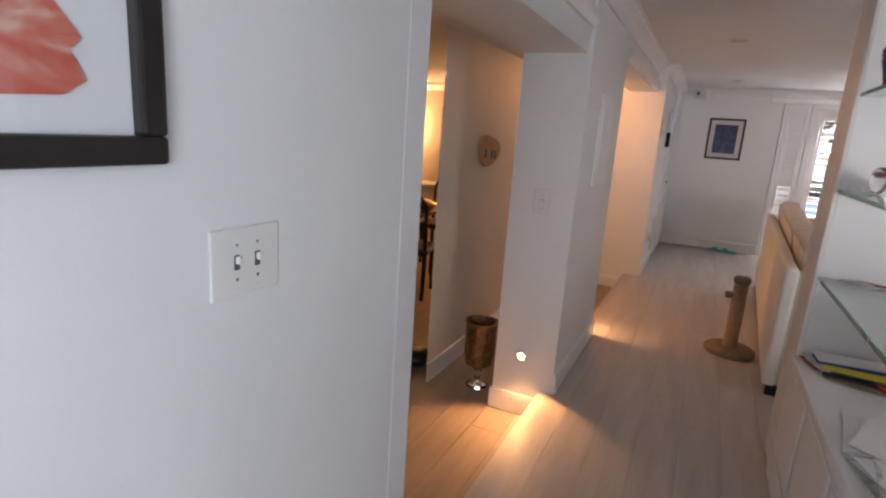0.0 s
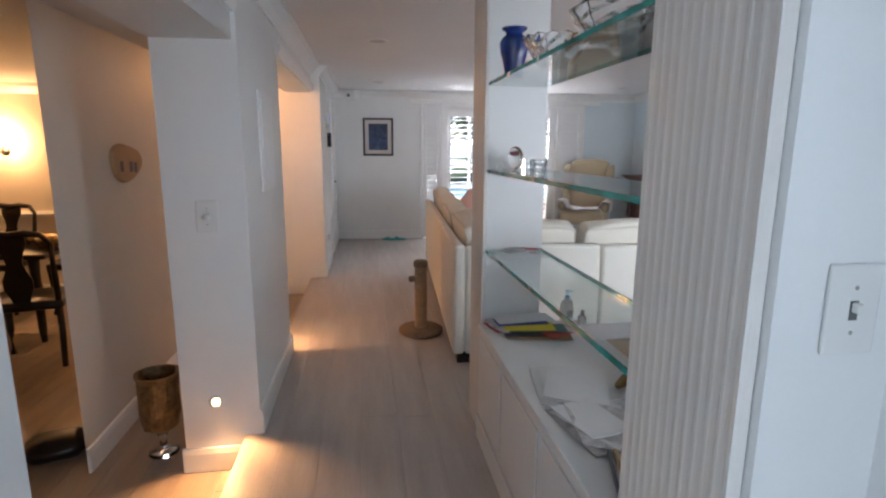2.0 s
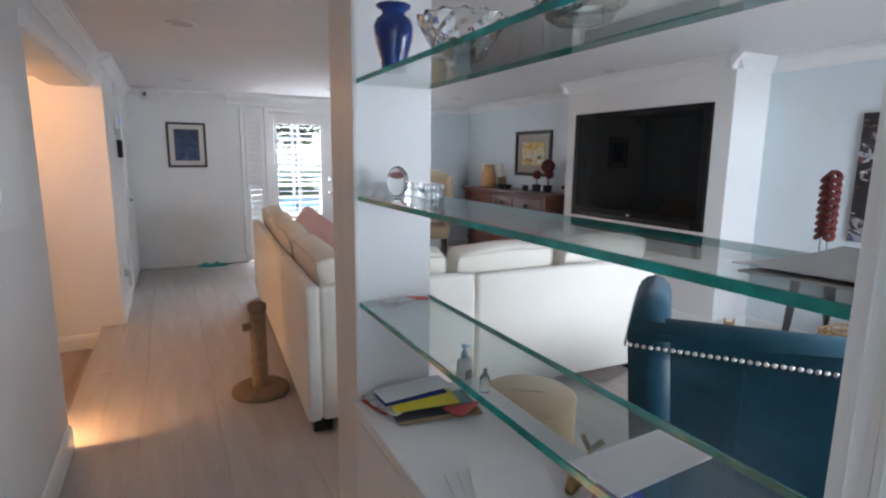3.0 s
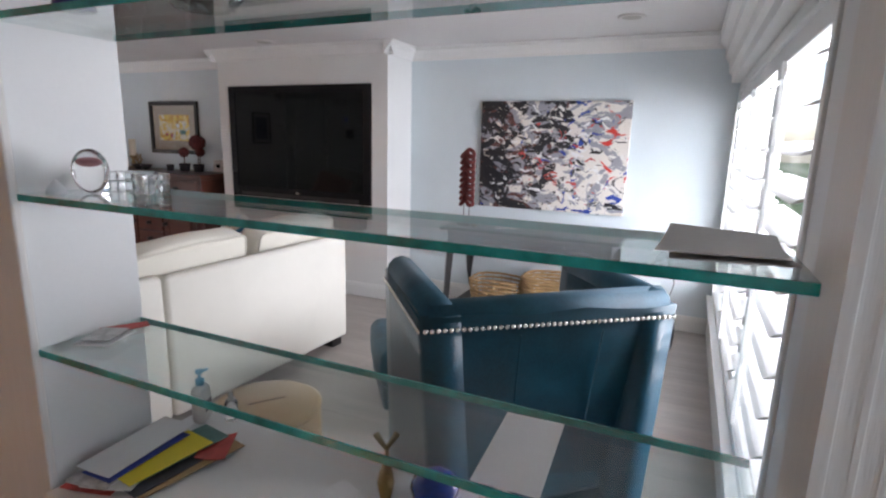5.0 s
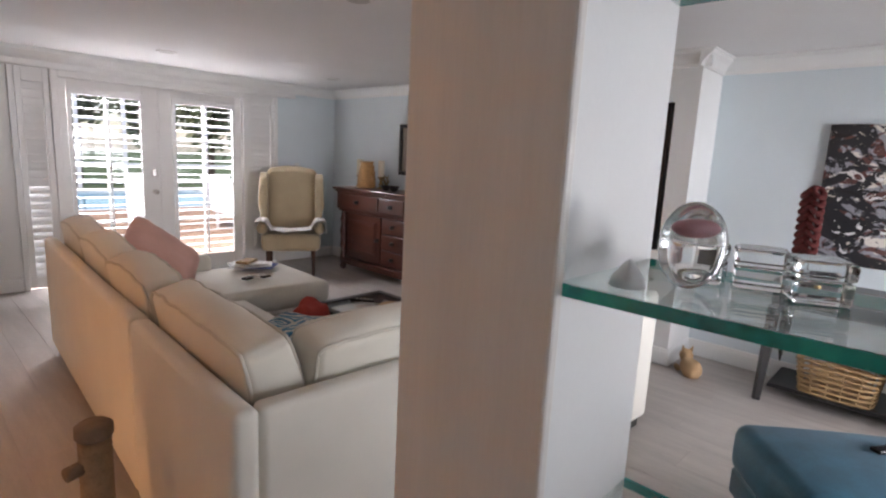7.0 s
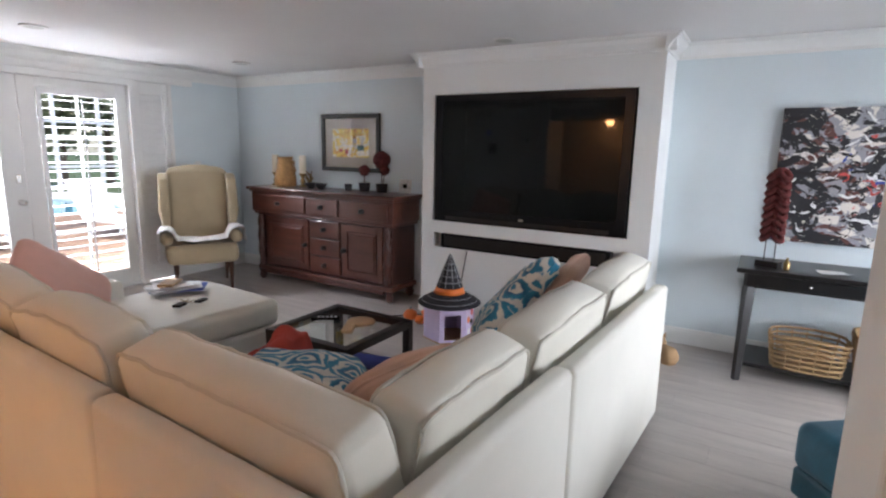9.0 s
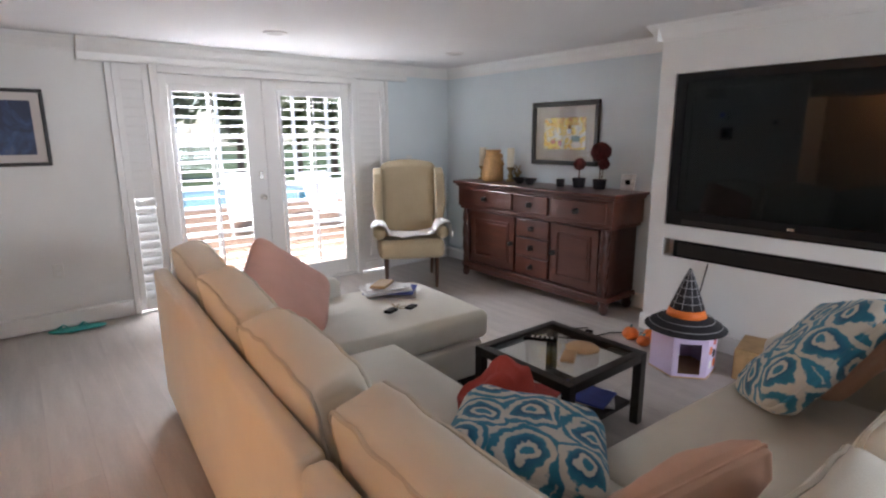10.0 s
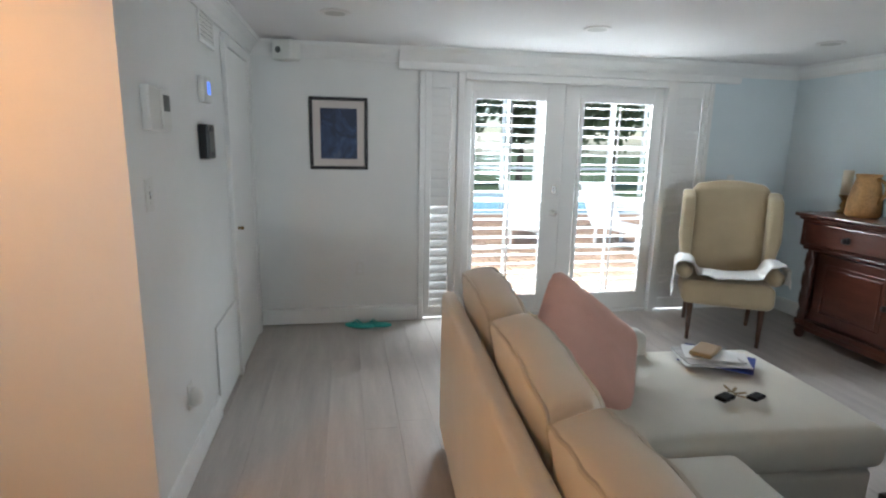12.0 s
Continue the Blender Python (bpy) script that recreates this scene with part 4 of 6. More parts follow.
pillow(CORAL, "coral pink cotton throw pillow leaning on the chaise", 0.60, 2.72, 0.69, 46, 0, 40, 0.52, 0.15, 3, 30)
pillow(IKAT, "blue and cream ikat patterned pillow lying on the seat", 0.80, 1.06, 0.52, 8, 4, 40, 0.50, 0.18, 4)
pillow(PEACH, "peach cotton throw pillow wedged in the corner", 0.70, 0.54, 0.60, -60, 0, -6, 0.48, 0.17, 5)
pillow(IKAT, "blue and cream ikat pillow leaning on the sofa back", 1.86, 0.66, 0.69, 50, 0, 200, 0.54, 0.18, 6, 25)
pillow(PEACH, "peach cotton throw pillow beside the arm", 2.08, 0.52, 0.72, 55, 0, 190, 0.46, 0.16, 7)

red = soft_box(0.34, 0.20, 0.15, 0.04, 10, 0.03, 0.03, 9)
for v in red.verts:
    v.co.z *= 0.8 + 0.5 * noise.noise(v.co * 9)
    v.co.x += 0.05 * noise.noise(v.co * 6)
solid("folded_cloth", red, RED, "crumpled red cotton cloth on the sofa seat", "cloth", "", True, SM @ pose(0.93, 1.36, 0.455, 0, 0, 25))


def sheet(name, w, l, mat, label, m, curl=0.0, cat="paper", thick=0.0015, group="", parent=None):
    bm = bmesh.new()
    nx = 6
    rows = []
    for zz in (0, thick):
        rows.append([[bm.verts.new((w * (i / nx - 0.5), l * (j / nx - 0.5), zz + curl * ((i / nx - 0.5) ** 2 + 0.6 * (i / nx - 0.5) * (j / nx - 0.5)) + curl * 0.15)) for j in range(nx + 1)] for i in range(nx + 1)])
    for i in range(nx):
        for j in range(nx):
            bm.faces.new([rows[1][i][j], rows[1][i + 1][j], rows[1][i + 1][j + 1], rows[1][i][j + 1]])
            bm.faces.new([rows[0][i][j], rows[0][i][j + 1], rows[0][i + 1][j + 1], rows[0][i + 1][j]])
    for k in range(nx):
        for a, b in (((k, 0), (k + 1, 0)), ((k, nx), (k + 1, nx)), ((0, k), (0, k + 1)), ((nx, k), (nx, k + 1))):
            bm.faces.new([rows[0][a[0]][a[1]], rows[0][b[0]][b[1]], rows[1][b[0]][b[1]], rows[1][a[0]][a[1]]])
    if parent is not None:
        return part(name, bm, mat, parent, label, False, m)
    return solid(name, bm, mat, label, cat, group, False, m)


def on_chaise(u, v, z, rz):
    return SM @ pose(u, v, z, 0, 0, rz)


for i, (mt, w, l, dx, rz) in enumerate(((BLUE_PRINT, 0.24, 0.32, 0.02, -20), (PAPER, 0.22, 0.30, -0.02, 8), (PAPER, 0.21, 0.29, 0.01, -8), (PAPER_GREY, 0.20, 0.27, -0.03, 15), (PAPER, 0.16, 0.24, -0.02, -4))):
    sheet("letter", w, l, mt, "loose letters and a folder on the chaise", on_chaise(1.30 + dx, 2.86, 0.508 + i * 0.006, 70 + rz), 0.02, "paper", 0.004, "papers on the chaise")
solid("wallet", box(-0.09, 0.09, -0.05, 0.05, 0, 0.022, 0.008), KHAKI, "tan leather wallet on the papers", "wallet", at=on_chaise(1.27, 2.88, 0.545, 40))
keys = thing("key_bunch", "bunch of keys with black fobs on the chaise", "keys")
keys.matrix_basis = on_chaise(1.16, 2.52, 0.504, 25)
part("fob", box(-0.10, -0.02, -0.03, 0.02, 0, 0.018, 0.006), BLACK, keys, "black car key fob")
part("fob", box(0.02, 0.10, -0.09, -0.045, 0, 0.016, 0.006), BLACK, keys, "black car key fob")
part("ring", tube([(0.02 * math.cos(a), 0.02 * math.sin(a), 0.006) for a in [i * 0.52 for i in range(12)]], 0.002, True, 6), NAIL, keys)
for k in range(4):
    part("key", box(0.01, 0.07, -0.004, 0.008, 0.002 + k * 0.003, 0.0045 + k * 0.003), BRASS, keys, at=pose(0, 0, 0, 0, 0, -60 + k * 38))

# coffee table
ct = thing("coffee_table", "small black square coffee table with glass top", "coffee table", 2.495, 5.395, 0)
for a in (-1, 1):
    for b in (-1, 1):
        part("leg", box(a * 0.29 - 0.024, a * 0.29 + 0.024, b * 0.29 - 0.024, b * 0.29 + 0.024, 0.002, 0.40, 0.003), EBONY, ct)
for q in ((-0.266, 0.266, -0.314, -0.262, 0.355, 0.40), (-0.266, 0.266, 0.262, 0.314, 0.355, 0.40), (-0.314, -0.262, -0.266, 0.266, 0.355, 0.40), (0.262, 0.314, -0.266, 0.266, 0.355, 0.40)):
    part("rail", box(*q, 0.003), EBONY, ct)
g = part("glass_top", box(-0.262, 0.262, -0.262, 0.262, 0.385, 0.393), TABLE_GLASS, ct)
g.visible_shadow = False
part("lower_shelf", box(-0.266, 0.266, -0.266, 0.266, 0.10, 0.125, 0.003), EBONY, ct)
for i, (dx, dy, rz, mt) in enumerate(((-0.1, 0.1, 15, PAPER_GREY), (-0.08, 0.11, -10, PAPER), (-0.11, 0.09, 20, RED_PRINT), (0.12, -0.1, 35, PAPER_GREY), (0.11, -0.09, 15, BLUE_PRINT))):
    k = i if i < 3 else i - 3
    solid("magazine", box(-0.10, 0.10, -0.14, 0.14, 0, 0.012, 0.002), mt, "glossy magazine on the lower table shelf", "magazine", "magazines under the table", at=pose(2.495 + dx, 5.395 + dy, 0.1255 + k * 0.0125, 0, 0, rz))
rem = thing("remote_control", "black remote control on the glass table", "remote control", 2.52, 5.55, 0.3935, 35)
part("body", box(-0.022, 0.022, -0.09, 0.09, 0, 0.018, 0.006), BLACK, rem)
for i in range(5):
    part("button", box(-0.012, 0.012, -0.07 + i * 0.026, -0.056 + i * 0.026, 0.018, 0.0205, 0.001), PAPER_GREY, rem)
solid("leather_coaster", lathe([(0, 0), (0.085, 0), (0.09, 0.006), (0.08, 0.014), (0, 0.010)], 20), CARDBOARD, "brown leather dish on the glass table", "dish", "", True, pose(2.60, 5.33, 0.3935))
solid("leather_strap", box(-0.07, 0.07, -0.035, 0.035, 0, 0.02, 0.009), CARDBOARD, "brown leather case on the glass table", "case", at=pose(2.45, 5.30, 0.3935, 0, 0, 30))


def credenza():
    c = thing("credenza", "dark mahogany sideboard with carved corner columns", "sideboard", 4.515, 7.12, 0)
    # front faces -x; local x from -0.46 (front) to 0
    part("top", box(-0.50, 0.0, -1.00, 1.00, 1.00, 1.03, 0.010), MAHOGANY, c)
    part("top_moulding", box(-0.475, -0.003, -0.975, 0.975, 0.975, 0.999, 0.008), MAHOGANY, c)
    part("drawer_case", box(-0.455, -0.004, -0.955, 0.955, 0.765, 0.974, 0.006), MAHOGANY, c)
    part("waist_moulding", box(-0.44, -0.004, -0.94, 0.94, 0.735, 0.764, 0.010), MAHOGANY, c)
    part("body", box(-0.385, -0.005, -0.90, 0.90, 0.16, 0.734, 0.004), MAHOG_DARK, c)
    part("plinth", box(-0.43, -0.005, -0.93, 0.93, 0.11, 0.159, 0.012), MAHOGANY, c)
    apron = bmesh.new()
    slab(apron, -0.42, -0.395, -0.82, 0.82, 0.075, 0.109)
    part("apron", apron, MAHOGANY, c)

    def knob(parent, x, y, z):
        part("knob", lathe([(0.026, 0), (0.026, 0.004), (0.010, 0.008), (0.012, 0.02), (0.022, 0.028), (0.020, 0.038), (0, 0.042)], 14), EBONY, parent, "dark round wooden pull", True, pose(x, y, z, 0, -90))

    for y0, y1 in ((-0.90, -0.32), (-0.29, 0.12), (0.15, 0.90)):
        d = part("drawer", box(-0.475, -0.455, y0, y1, 0.79, 0.955, 0.006), MAHOGANY, c)
        knob(d, -0.475, (y0 + y1) / 2, 0.87)
    for k in range(3):
        d = part("drawer", box(-0.412, -0.386, -0.26, 0.14, 0.18 + k * 0.185, 0.35 + k * 0.185, 0.006), MAHOGANY, c)
        knob(d, -0.412, -0.06, 0.265 + k * 0.185)
    for y0, y1, ky in ((-0.80, -0.29, -0.32), (0.17, 0.80, 0.21)):
        d = part("door", box(-0.405, -0.386, y0, y1, 0.18, 0.72, 0.005), MAHOGANY, c)
        for q in ((y0 + 0.07, y1 - 0.07, 0.25, 0.262), (y0 + 0.07, y1 - 0.07, 0.638, 0.65)):
            part("panel_moulding", box(-0.416, -0.405, q[0], q[1], q[2], q[3], 0.003), MAHOGANY, d)
        for q in ((y0 + 0.07, y0 + 0.082), (y1 - 0.082, y1 - 0.07)):
            part("panel_moulding", box(-0.416, -0.405, q[0], q[1], 0.262, 0.638, 0.003), MAHOGANY, d)
        part("raised_panel", box(-0.412, -0.405, y0 + 0.10, y1 - 0.10, 0.28, 0.62, 0.005), MAHOGANY, d)
        knob(d, -0.405, ky, 0.45)
    for y in (-0.865, 0.865):
        # twisted column
        bm = bmesh.new()
        rings = []
        for i in range(31):
            z = 0.16 + 0.574 * i / 30
            r0 = 0.030 + 0.008 * math.sin(math.pi * i / 30)
            ring = []
            for j in range(12):
                a = 2 * math.pi * j / 12
                r = r0 + 0.007 * math.sin(3 * a + i * 0.75)
                ring.append(bm.verts.new((-0.415 + r * math.cos(a), y + r * math.sin(a), z)))
            rings.append(ring)
        for a, b in zip(rings, rings[1:]):
            for j in range(12):
                bm.faces.new((a[j], a[(j + 1) % 12], b[(j + 1) % 12], b[j]))
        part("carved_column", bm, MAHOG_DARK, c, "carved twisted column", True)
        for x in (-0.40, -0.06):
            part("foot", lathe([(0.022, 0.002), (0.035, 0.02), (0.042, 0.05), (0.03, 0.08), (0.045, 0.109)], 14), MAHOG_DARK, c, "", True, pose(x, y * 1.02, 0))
    return c


credenza()


def framed(name, label, x, y, z, w, h, rz, border, mat_w, inner, mat_board, art, frame_mat=FRAME_BLACK, glass=True):
    """A framed print on a wall; local y points out of the wall (towards -y), x runs along it."""
    p = thing(name, label, "framed picture", x, y, z, rz)
    a, b = w / 2, h / 2
    for q in ((-a, a, -b, -b + border), (-a, a, b - border, b), (-a, -a + border, -b + border, b - border), (a - border, a, -b + border, b - border)):
        part("frame_bar", box(q[0], q[1], -0.030, -0.001, q[2], q[3], 0.006), frame_mat, p)
    part("backing", box(-a + border, a - border, -0.010, -0.002, -b + border, b - border), mat_board, p, "mat board")
    if art is not None:
        part("print", box(-a + border + mat_w, a - border - mat_w, -0.013, -0.0105, -b + border + mat_w, b - border - mat_w), art, p, "printed picture")
    if glass:
        gl = part("glass", box(-a + border, a - border, -0.018, -0.016, -b + border, b - border), PANE, p)
        gl.visible_shadow = False
    return p


framed("framed_print", "dark blue framed print with pale mat", 0.386, YN, 1.57, 0.455, 0.562, 0, 0.026, 0.058, None, MAT_PALE, ART_BLUE, glass=False)
yp = framed("framed_print", "yellow street scene print in dark frame", XE, 7.057, 1.51, 0.79, 0.595, -90, 0.045, 0.105, None, MAT_BEIGE, ART_YELLOW)
for i, (dx, dz, w, h, mt) in enumerate(((-0.13, -0.08, 0.05, 0.03, RED_PRINT), (-0.05, -0.09, 0.04, 0.05, RED_PRINT), (0.14, -0.05, 0.09, 0.05, GREEN_PRINT), (0.06, 0.02, 0.05, 0.05, PAPER), (-0.10, 0.09, 0.20, 0.02, FISH_YELLOW), (0.12, 0.09, 0.10, 0.03, FISH_YELLOW))):
    part("painted_figure", box(dx - w / 2, dx + w / 2, -0.0145, -0.0131, dz - h / 2, dz + h / 2), mt, yp)

# abstract canvas
pa = thing("abstract_painting", "large abstract canvas in black, red, blue and white", "painting", XE, 2.602, 1.335, -90)
part("canvas", box(-0.617, 0.617, -0.042, -0.002, -0.449, 0.449, 0.003), ABSTRACT, pa)


def strokes():
    """Raised ribbons of paint over the canvas."""
    rnd = random.Random(5)
    sets = [(EBONY, 40, "black paint stroke", -0.30, 0.30), (RED_PRINT, 12, "red paint stroke", 0.16, 0.17), (BLUE_PRINT, 12, "blue paint stroke", 0.15, 0.24), (PAPER, 34, "white paint stroke", -0.1, 0.35)]
    for mt, count, lab, cx, sp in sets:
        for k in range(count):
            bm = bmesh.new()
            x, z = rnd.gauss(cx if mt is not PAPER else 0, sp), rnd.gauss(0.0 if mt is not BLUE_PRINT else -0.15, 0.17)
            a = rnd.uniform(0, 6.28)
            pts = []
            for s in range(9):
                pts.append((max(-0.60, min(0.60, x)), max(-0.43, min(0.43, z))))
                a += rnd.gauss(0, 0.75)
                st = rnd.uniform(0.010, 0.026)
                x, z = x + st * math.cos(a), z + st * 0.7 * math.sin(a)
            prev = None
            for s, (px, pz) in enumerate(pts):
                w = 0.007 * math.sin(math.pi * (s + 0.6) / 9.2) * rnd.uniform(0.5, 1.8) + 0.001
                y = -0.0435 - 0.0015 * rnd.random()
                v = (bm.verts.new((px, y, pz - w)), bm.verts.new((px + w * 0.4, y - 0.001, pz + w)))
                if prev:
                    bm.faces.new((prev[0], v[0], v[1], prev[1]))
                prev = v
            part("paint_stroke", bm, mt, pa, lab)


strokes()

# television and soundbar
tv = thing("television", "large black flat television set in the wall recess", "television", 4.15, 4.92, 0.852)
part("bezel", boxes((-0.06, 0.0, -0.815, 0.815, 0.0, 0.10), (-0.06, 0.0, -0.815, 0.815, 1.0, 1.058), (-0.06, 0.0, -0.815, -0.745, 0.10, 1.0), (-0.06, 0.0, 0.745, 0.815, 0.10, 1.0)), BLACK, tv)
part("screen", box(-0.052, -0.01, -0.745, 0.745, 0.10, 1.0), SCREEN, tv, "dark glossy switched-off screen")
part("logo_bar", box(-0.0615, -0.0602, -0.02, 0.02, 0.055, 0.07), NAIL, tv)
part("speaker_strip", box(-0.063, -0.0602, -0.70, 0.70, 0.012, 0.045, 0.001), EBONY, tv)
sb = thing("soundbar", "long black soundbar in a wall slot", "soundbar", 4.10, 4.93, 0.617)
part("cabinet", box(-0.012, 0.09, -0.735, 0.735, 0.0, 0.125, 0.008), BLACK, sb)
part("grille", box(-0.015, -0.0125, -0.70, 0.70, 0.015, 0.11), EBONY, sb)


def wing_chair():
    c = thing("wing_chair", "tan linen wing chair with dark wooden legs", "armchair", 3.48, 8.16, 0, -32)
    # faces -y locally
    for x in (-0.25, 0.25):
        part("leg", lathe([(0.014, 0.001), (0.018, 0.1), (0.026, 0.32)], 10), LEG, c, "", True, pose(x, -0.25, 0))
        part("leg", tube([(x, 0.33, 0.001), (x, 0.27, 0.18), (x, 0.25, 0.32)], [0.016, 0.02, 0.025]), LEG, c, "", True)
    part("seat", soft_box(0.64, 0.62, 0.19, 0.05, 8, 0.02, 0.004, 1), TAN, c, "", True, pose(0, -0.01, 0.31))
    bk = soft_box(0.58, 0.14, 0.74, 0.06, 8, 0.02, 0.004, 2)
    for v in bk.verts:
        v.co.y += 0.12 * v.co.z
        v.co.z += 0.03 * math.cos(v.co.x * 5) * (1 if v.co.z > 0.5 else 0)
    part("backrest", bk, TAN, c, "", True, pose(0, 0.20, 0.47))
    for sx in (-1, 1):
        bm = bmesh.new()
        prof = [(0.24, 0.48), (-0.12, 0.48), (-0.12, 0.60), (0.0, 0.66), (0.03, 0.80), (0.02, 1.0), (0.08, 1.12), (0.20, 1.17), (0.30, 1.17), (0.29, 0.9)]
        fa = [bm.verts.new((sx * 0.27, y, z)) for y, z in prof]
        fb = [bm.verts.new((sx * (0.345 + 0.02 * (z > 0.7)), y, z)) for y, z in prof]
        n = len(prof)
        for i in range(n):
            bm.faces.new((fa[i], fa[(i + 1) % n], fb[(i + 1) % n], fb[i]))
        bm.faces.new(fa)
        bm.faces.new(fb)
        bmesh.ops.recalc_face_normals(bm, faces=bm.faces[:])
        bmesh.ops.bevel(bm, geom=bm.edges[:], offset=0.022, segments=3, profile=0.5, affect="EDGES")
        part("wing", bm, TAN, c, "", True)
        part("arm", soft_box(0.11, 0.46, 0.12, 0.05, 6, 0.01, 0.003, 4), TAN, c, "", True, pose(sx * 0.315, -0.06, 0.50))
    return c


wing_chair()


def towel(u0):
    """A white towel draped over the arms and seat of the wing chair."""
    bm = bmesh.new()
    nx, ny = 44, 10
    for lay in (0, 1):
        g = []
        for i in range(nx + 1):
            s = -0.62 + 1.24 * i / nx
            a = abs(s)
            if a < 0.22:
                x, z = s, 0.522 + 0.02 * (a / 0.22) ** 2
            elif a < 0.30:
                x, z = math.copysign(0.22 + (a - 0.22) * 0.5, s), 0.542 + (a - 0.22) * 1.15
            elif a < 0.41:
                x, z = math.copysign(0.26 + (a - 0.30) * 1.1, s), 0.634 + 0.012 * math.sin((a - 0.30) / 0.11 * math.pi)
            else:
                x, z = math.copysign(0.388 + 0.02 * (a - 0.41), s), 0.630 - (a - 0.41) * (1.35 if s < 0 else 0.6)
            col = []
            for j in range(ny + 1):
                y = -0.34 + 0.32 * j / ny + 0.03 * math.sin(s * 7)
                w = 0.012 * noise.noise((s * 9, y * 14, 1)) + 0.010 * noise.noise((s * 20, y * 25, 3))
                col.append(bm.verts.new((x + w, y, z + w + 0.012 + lay * 0.009)))
            g.append(col)
        for i in range(nx):
            for j in range(ny):
                bm.faces.new((g[i][j], g[i + 1][j], g[i + 1][j + 1], g[i][j + 1]))
    return bm


solid("towel", towel(0), TOWEL, "white towel draped over the wing chair arms", "towel", "", True, pose(3.48, 8.16, 0, 0, 0, -32))


def teal_chair():
    c = thing("teal_armchair", "teal leather tub armchair with nailhead trim", "armchair", 1.405, 1.815, 0, 0)
    c.matrix_basis = pose(1.405, 1.815, 0, 0, 0, -51.7)
    # local: back edge along x at y = 0, the front towards +y; top at z 0.99
    w, d, t, top, low = 0.365, 0.56, 0.10, 1.012, 0.24

    def wall(p, q, shrink_p, shrink_q, name, thick_dir):
        bm = bmesh.new()
        nseg = 8
        inner, outer = [], []
        for i in range(nseg + 1):
            f = i / nseg
            for lst, off in ((outer, 0.0), (inner, t)):
                col = []
                for k in range(7):
                    g = k / 6
                    z = low + (top - low) * g
                    sh = (1 - g) * (shrink_p * (1 - f) + shrink_q * f)
                    x = p[0] + (q[0] - p[0]) * f
                    y = p[1] + (q[1] - p[1]) * f
                    x += thick_dir[0] * (off + sh)
                    y += thick_dir[1] * (off + sh * 1.2)
                    if not thick_dir[0]:
                        x *= 1 - 0.16 * (1 - g)
                    col.append(bm.verts.new((x, y, z + 0.012 * noise.noise((x * 6, y * 6, off)) * (k == 6) + (0.008 if k == 6 else 0))))
                lst.append(col)
        for i in range(nseg):
            for k in range(6):
                bm.faces.new((outer[i][k], outer[i + 1][k], outer[i + 1][k + 1], outer[i][k + 1]))
                bm.faces.new((inner[i][k], inner[i][k + 1], inner[i + 1][k + 1], inner[i + 1][k]))
            bm.faces.new((outer[i][6], outer[i + 1][6], inner[i + 1][6], inner[i][6]))
            bm.faces.new((outer[i][0], inner[i][0], inner[i + 1][0], outer[i + 1][0]))
        for i in (0, nseg):
            for k in range(6):
                bm.faces.new((outer[i][k], outer[i][k + 1], inner[i][k + 1], inner[i][k]))
        return part(name, bm, TEAL, c, "", True)

    wall((-w, 0), (w, 0), 0.09, 0.09, "backrest", (0, 1))
    wall((-w, 0.002), (-w - 0.02, d), 0.06, 0.02, "arm", (1, 0))
    wall((w, 0.002), (w + 0.02, d), 0.06, 0.02, "arm", (-1, 0))
    # rounded top rolls in lighter velvet
    part("top_roll", tube([(-w + 0.02, 0.055, top - 0.012), (w - 0.02, 0.055, top)], 0.052, False, 12), TEAL_IN, c, "", True)
    part("top_roll", tube([(-w + 0.05, 0.03, top), (-w + 0.035, d - 0.02, top)], 0.052, False, 12), TEAL_IN, c, "", True)
    part("top_roll", tube([(w - 0.05, 0.03, top), (w - 0.035, d - 0.02, top)], 0.052, False, 12), TEAL_IN, c, "", True)
    part("seat_base", soft_box(2 * w - 0.10, d + 0.06, 0.20, 0.03, 6, 0.005, 0.002, 1), TEAL, c, "", True, pose(0, d / 2 + 0.06, 0.20))
    part("seat_cushion", soft_box(2 * w - 0.24, d + 0.02, 0.13, 0.045, 6, 0.02, 0.004, 2), TEAL_IN, c, "", True, pose(0, d / 2 + 0.09, 0.38))
    nail = lathe([(0.0078, 0), (0.0066, 0.004), (0.003, 0.006), (0, 0.0064)], 8)
    me = finish("nailhead", nail, NAIL, True)

    def studs(a, b, n, turn):
        for i in range(n):
            f = (i + 0.5) / n
            ob = new("nailhead", me)
            ob.parent = c
            ob.matrix_basis = pose(a[0] + (b[0] - a[0]) * f, a[1] + (b[1] - a[1]) * f, a[2] + (b[2] - a[2]) * f, *turn)

    studs((-w, -0.001, top - 0.024), (w, -0.001, top - 0.024), 44, (90, 0, 0))
    studs((-w - 0.003, 0.01, top - 0.03), (-w - 0.022, d, top - 0.03), 33, (0, -90, 0))
    studs((w + 0.003, 0.01, top - 0.03), (w + 0.022, d, top - 0.03), 33, (0, 90, 0))
    studs((-w - 0.012, d + 0.002, top - 0.05), (-w + 0.02, d + 0.002, low + 0.05), 40, (-90, 0, 0))
    for x, y, dy in ((-w + 0.10, 0.12, -0.03), (w - 0.10, 0.12, -0.03), (-w + 0.06, d, 0.0), (w - 0.06, d, 0.0)):
        part("leg", tube([(x * 1.02, y + dy, 0.001), (x, y, 0.26)], [0.016, 0.026], False, 4), LEG_PALE, c, "pale ash tapered leg")
    # vertical seams of the back
    for x in (-0.10, 0.14):
        part("seam", tube([(x * 0.86, 0.105, low + 0.01), (x * 0.93, 0.05, 0.61), (x, -0.001, top - 0.05)], 0.0022, False, 5), TEAL, c)
    return c


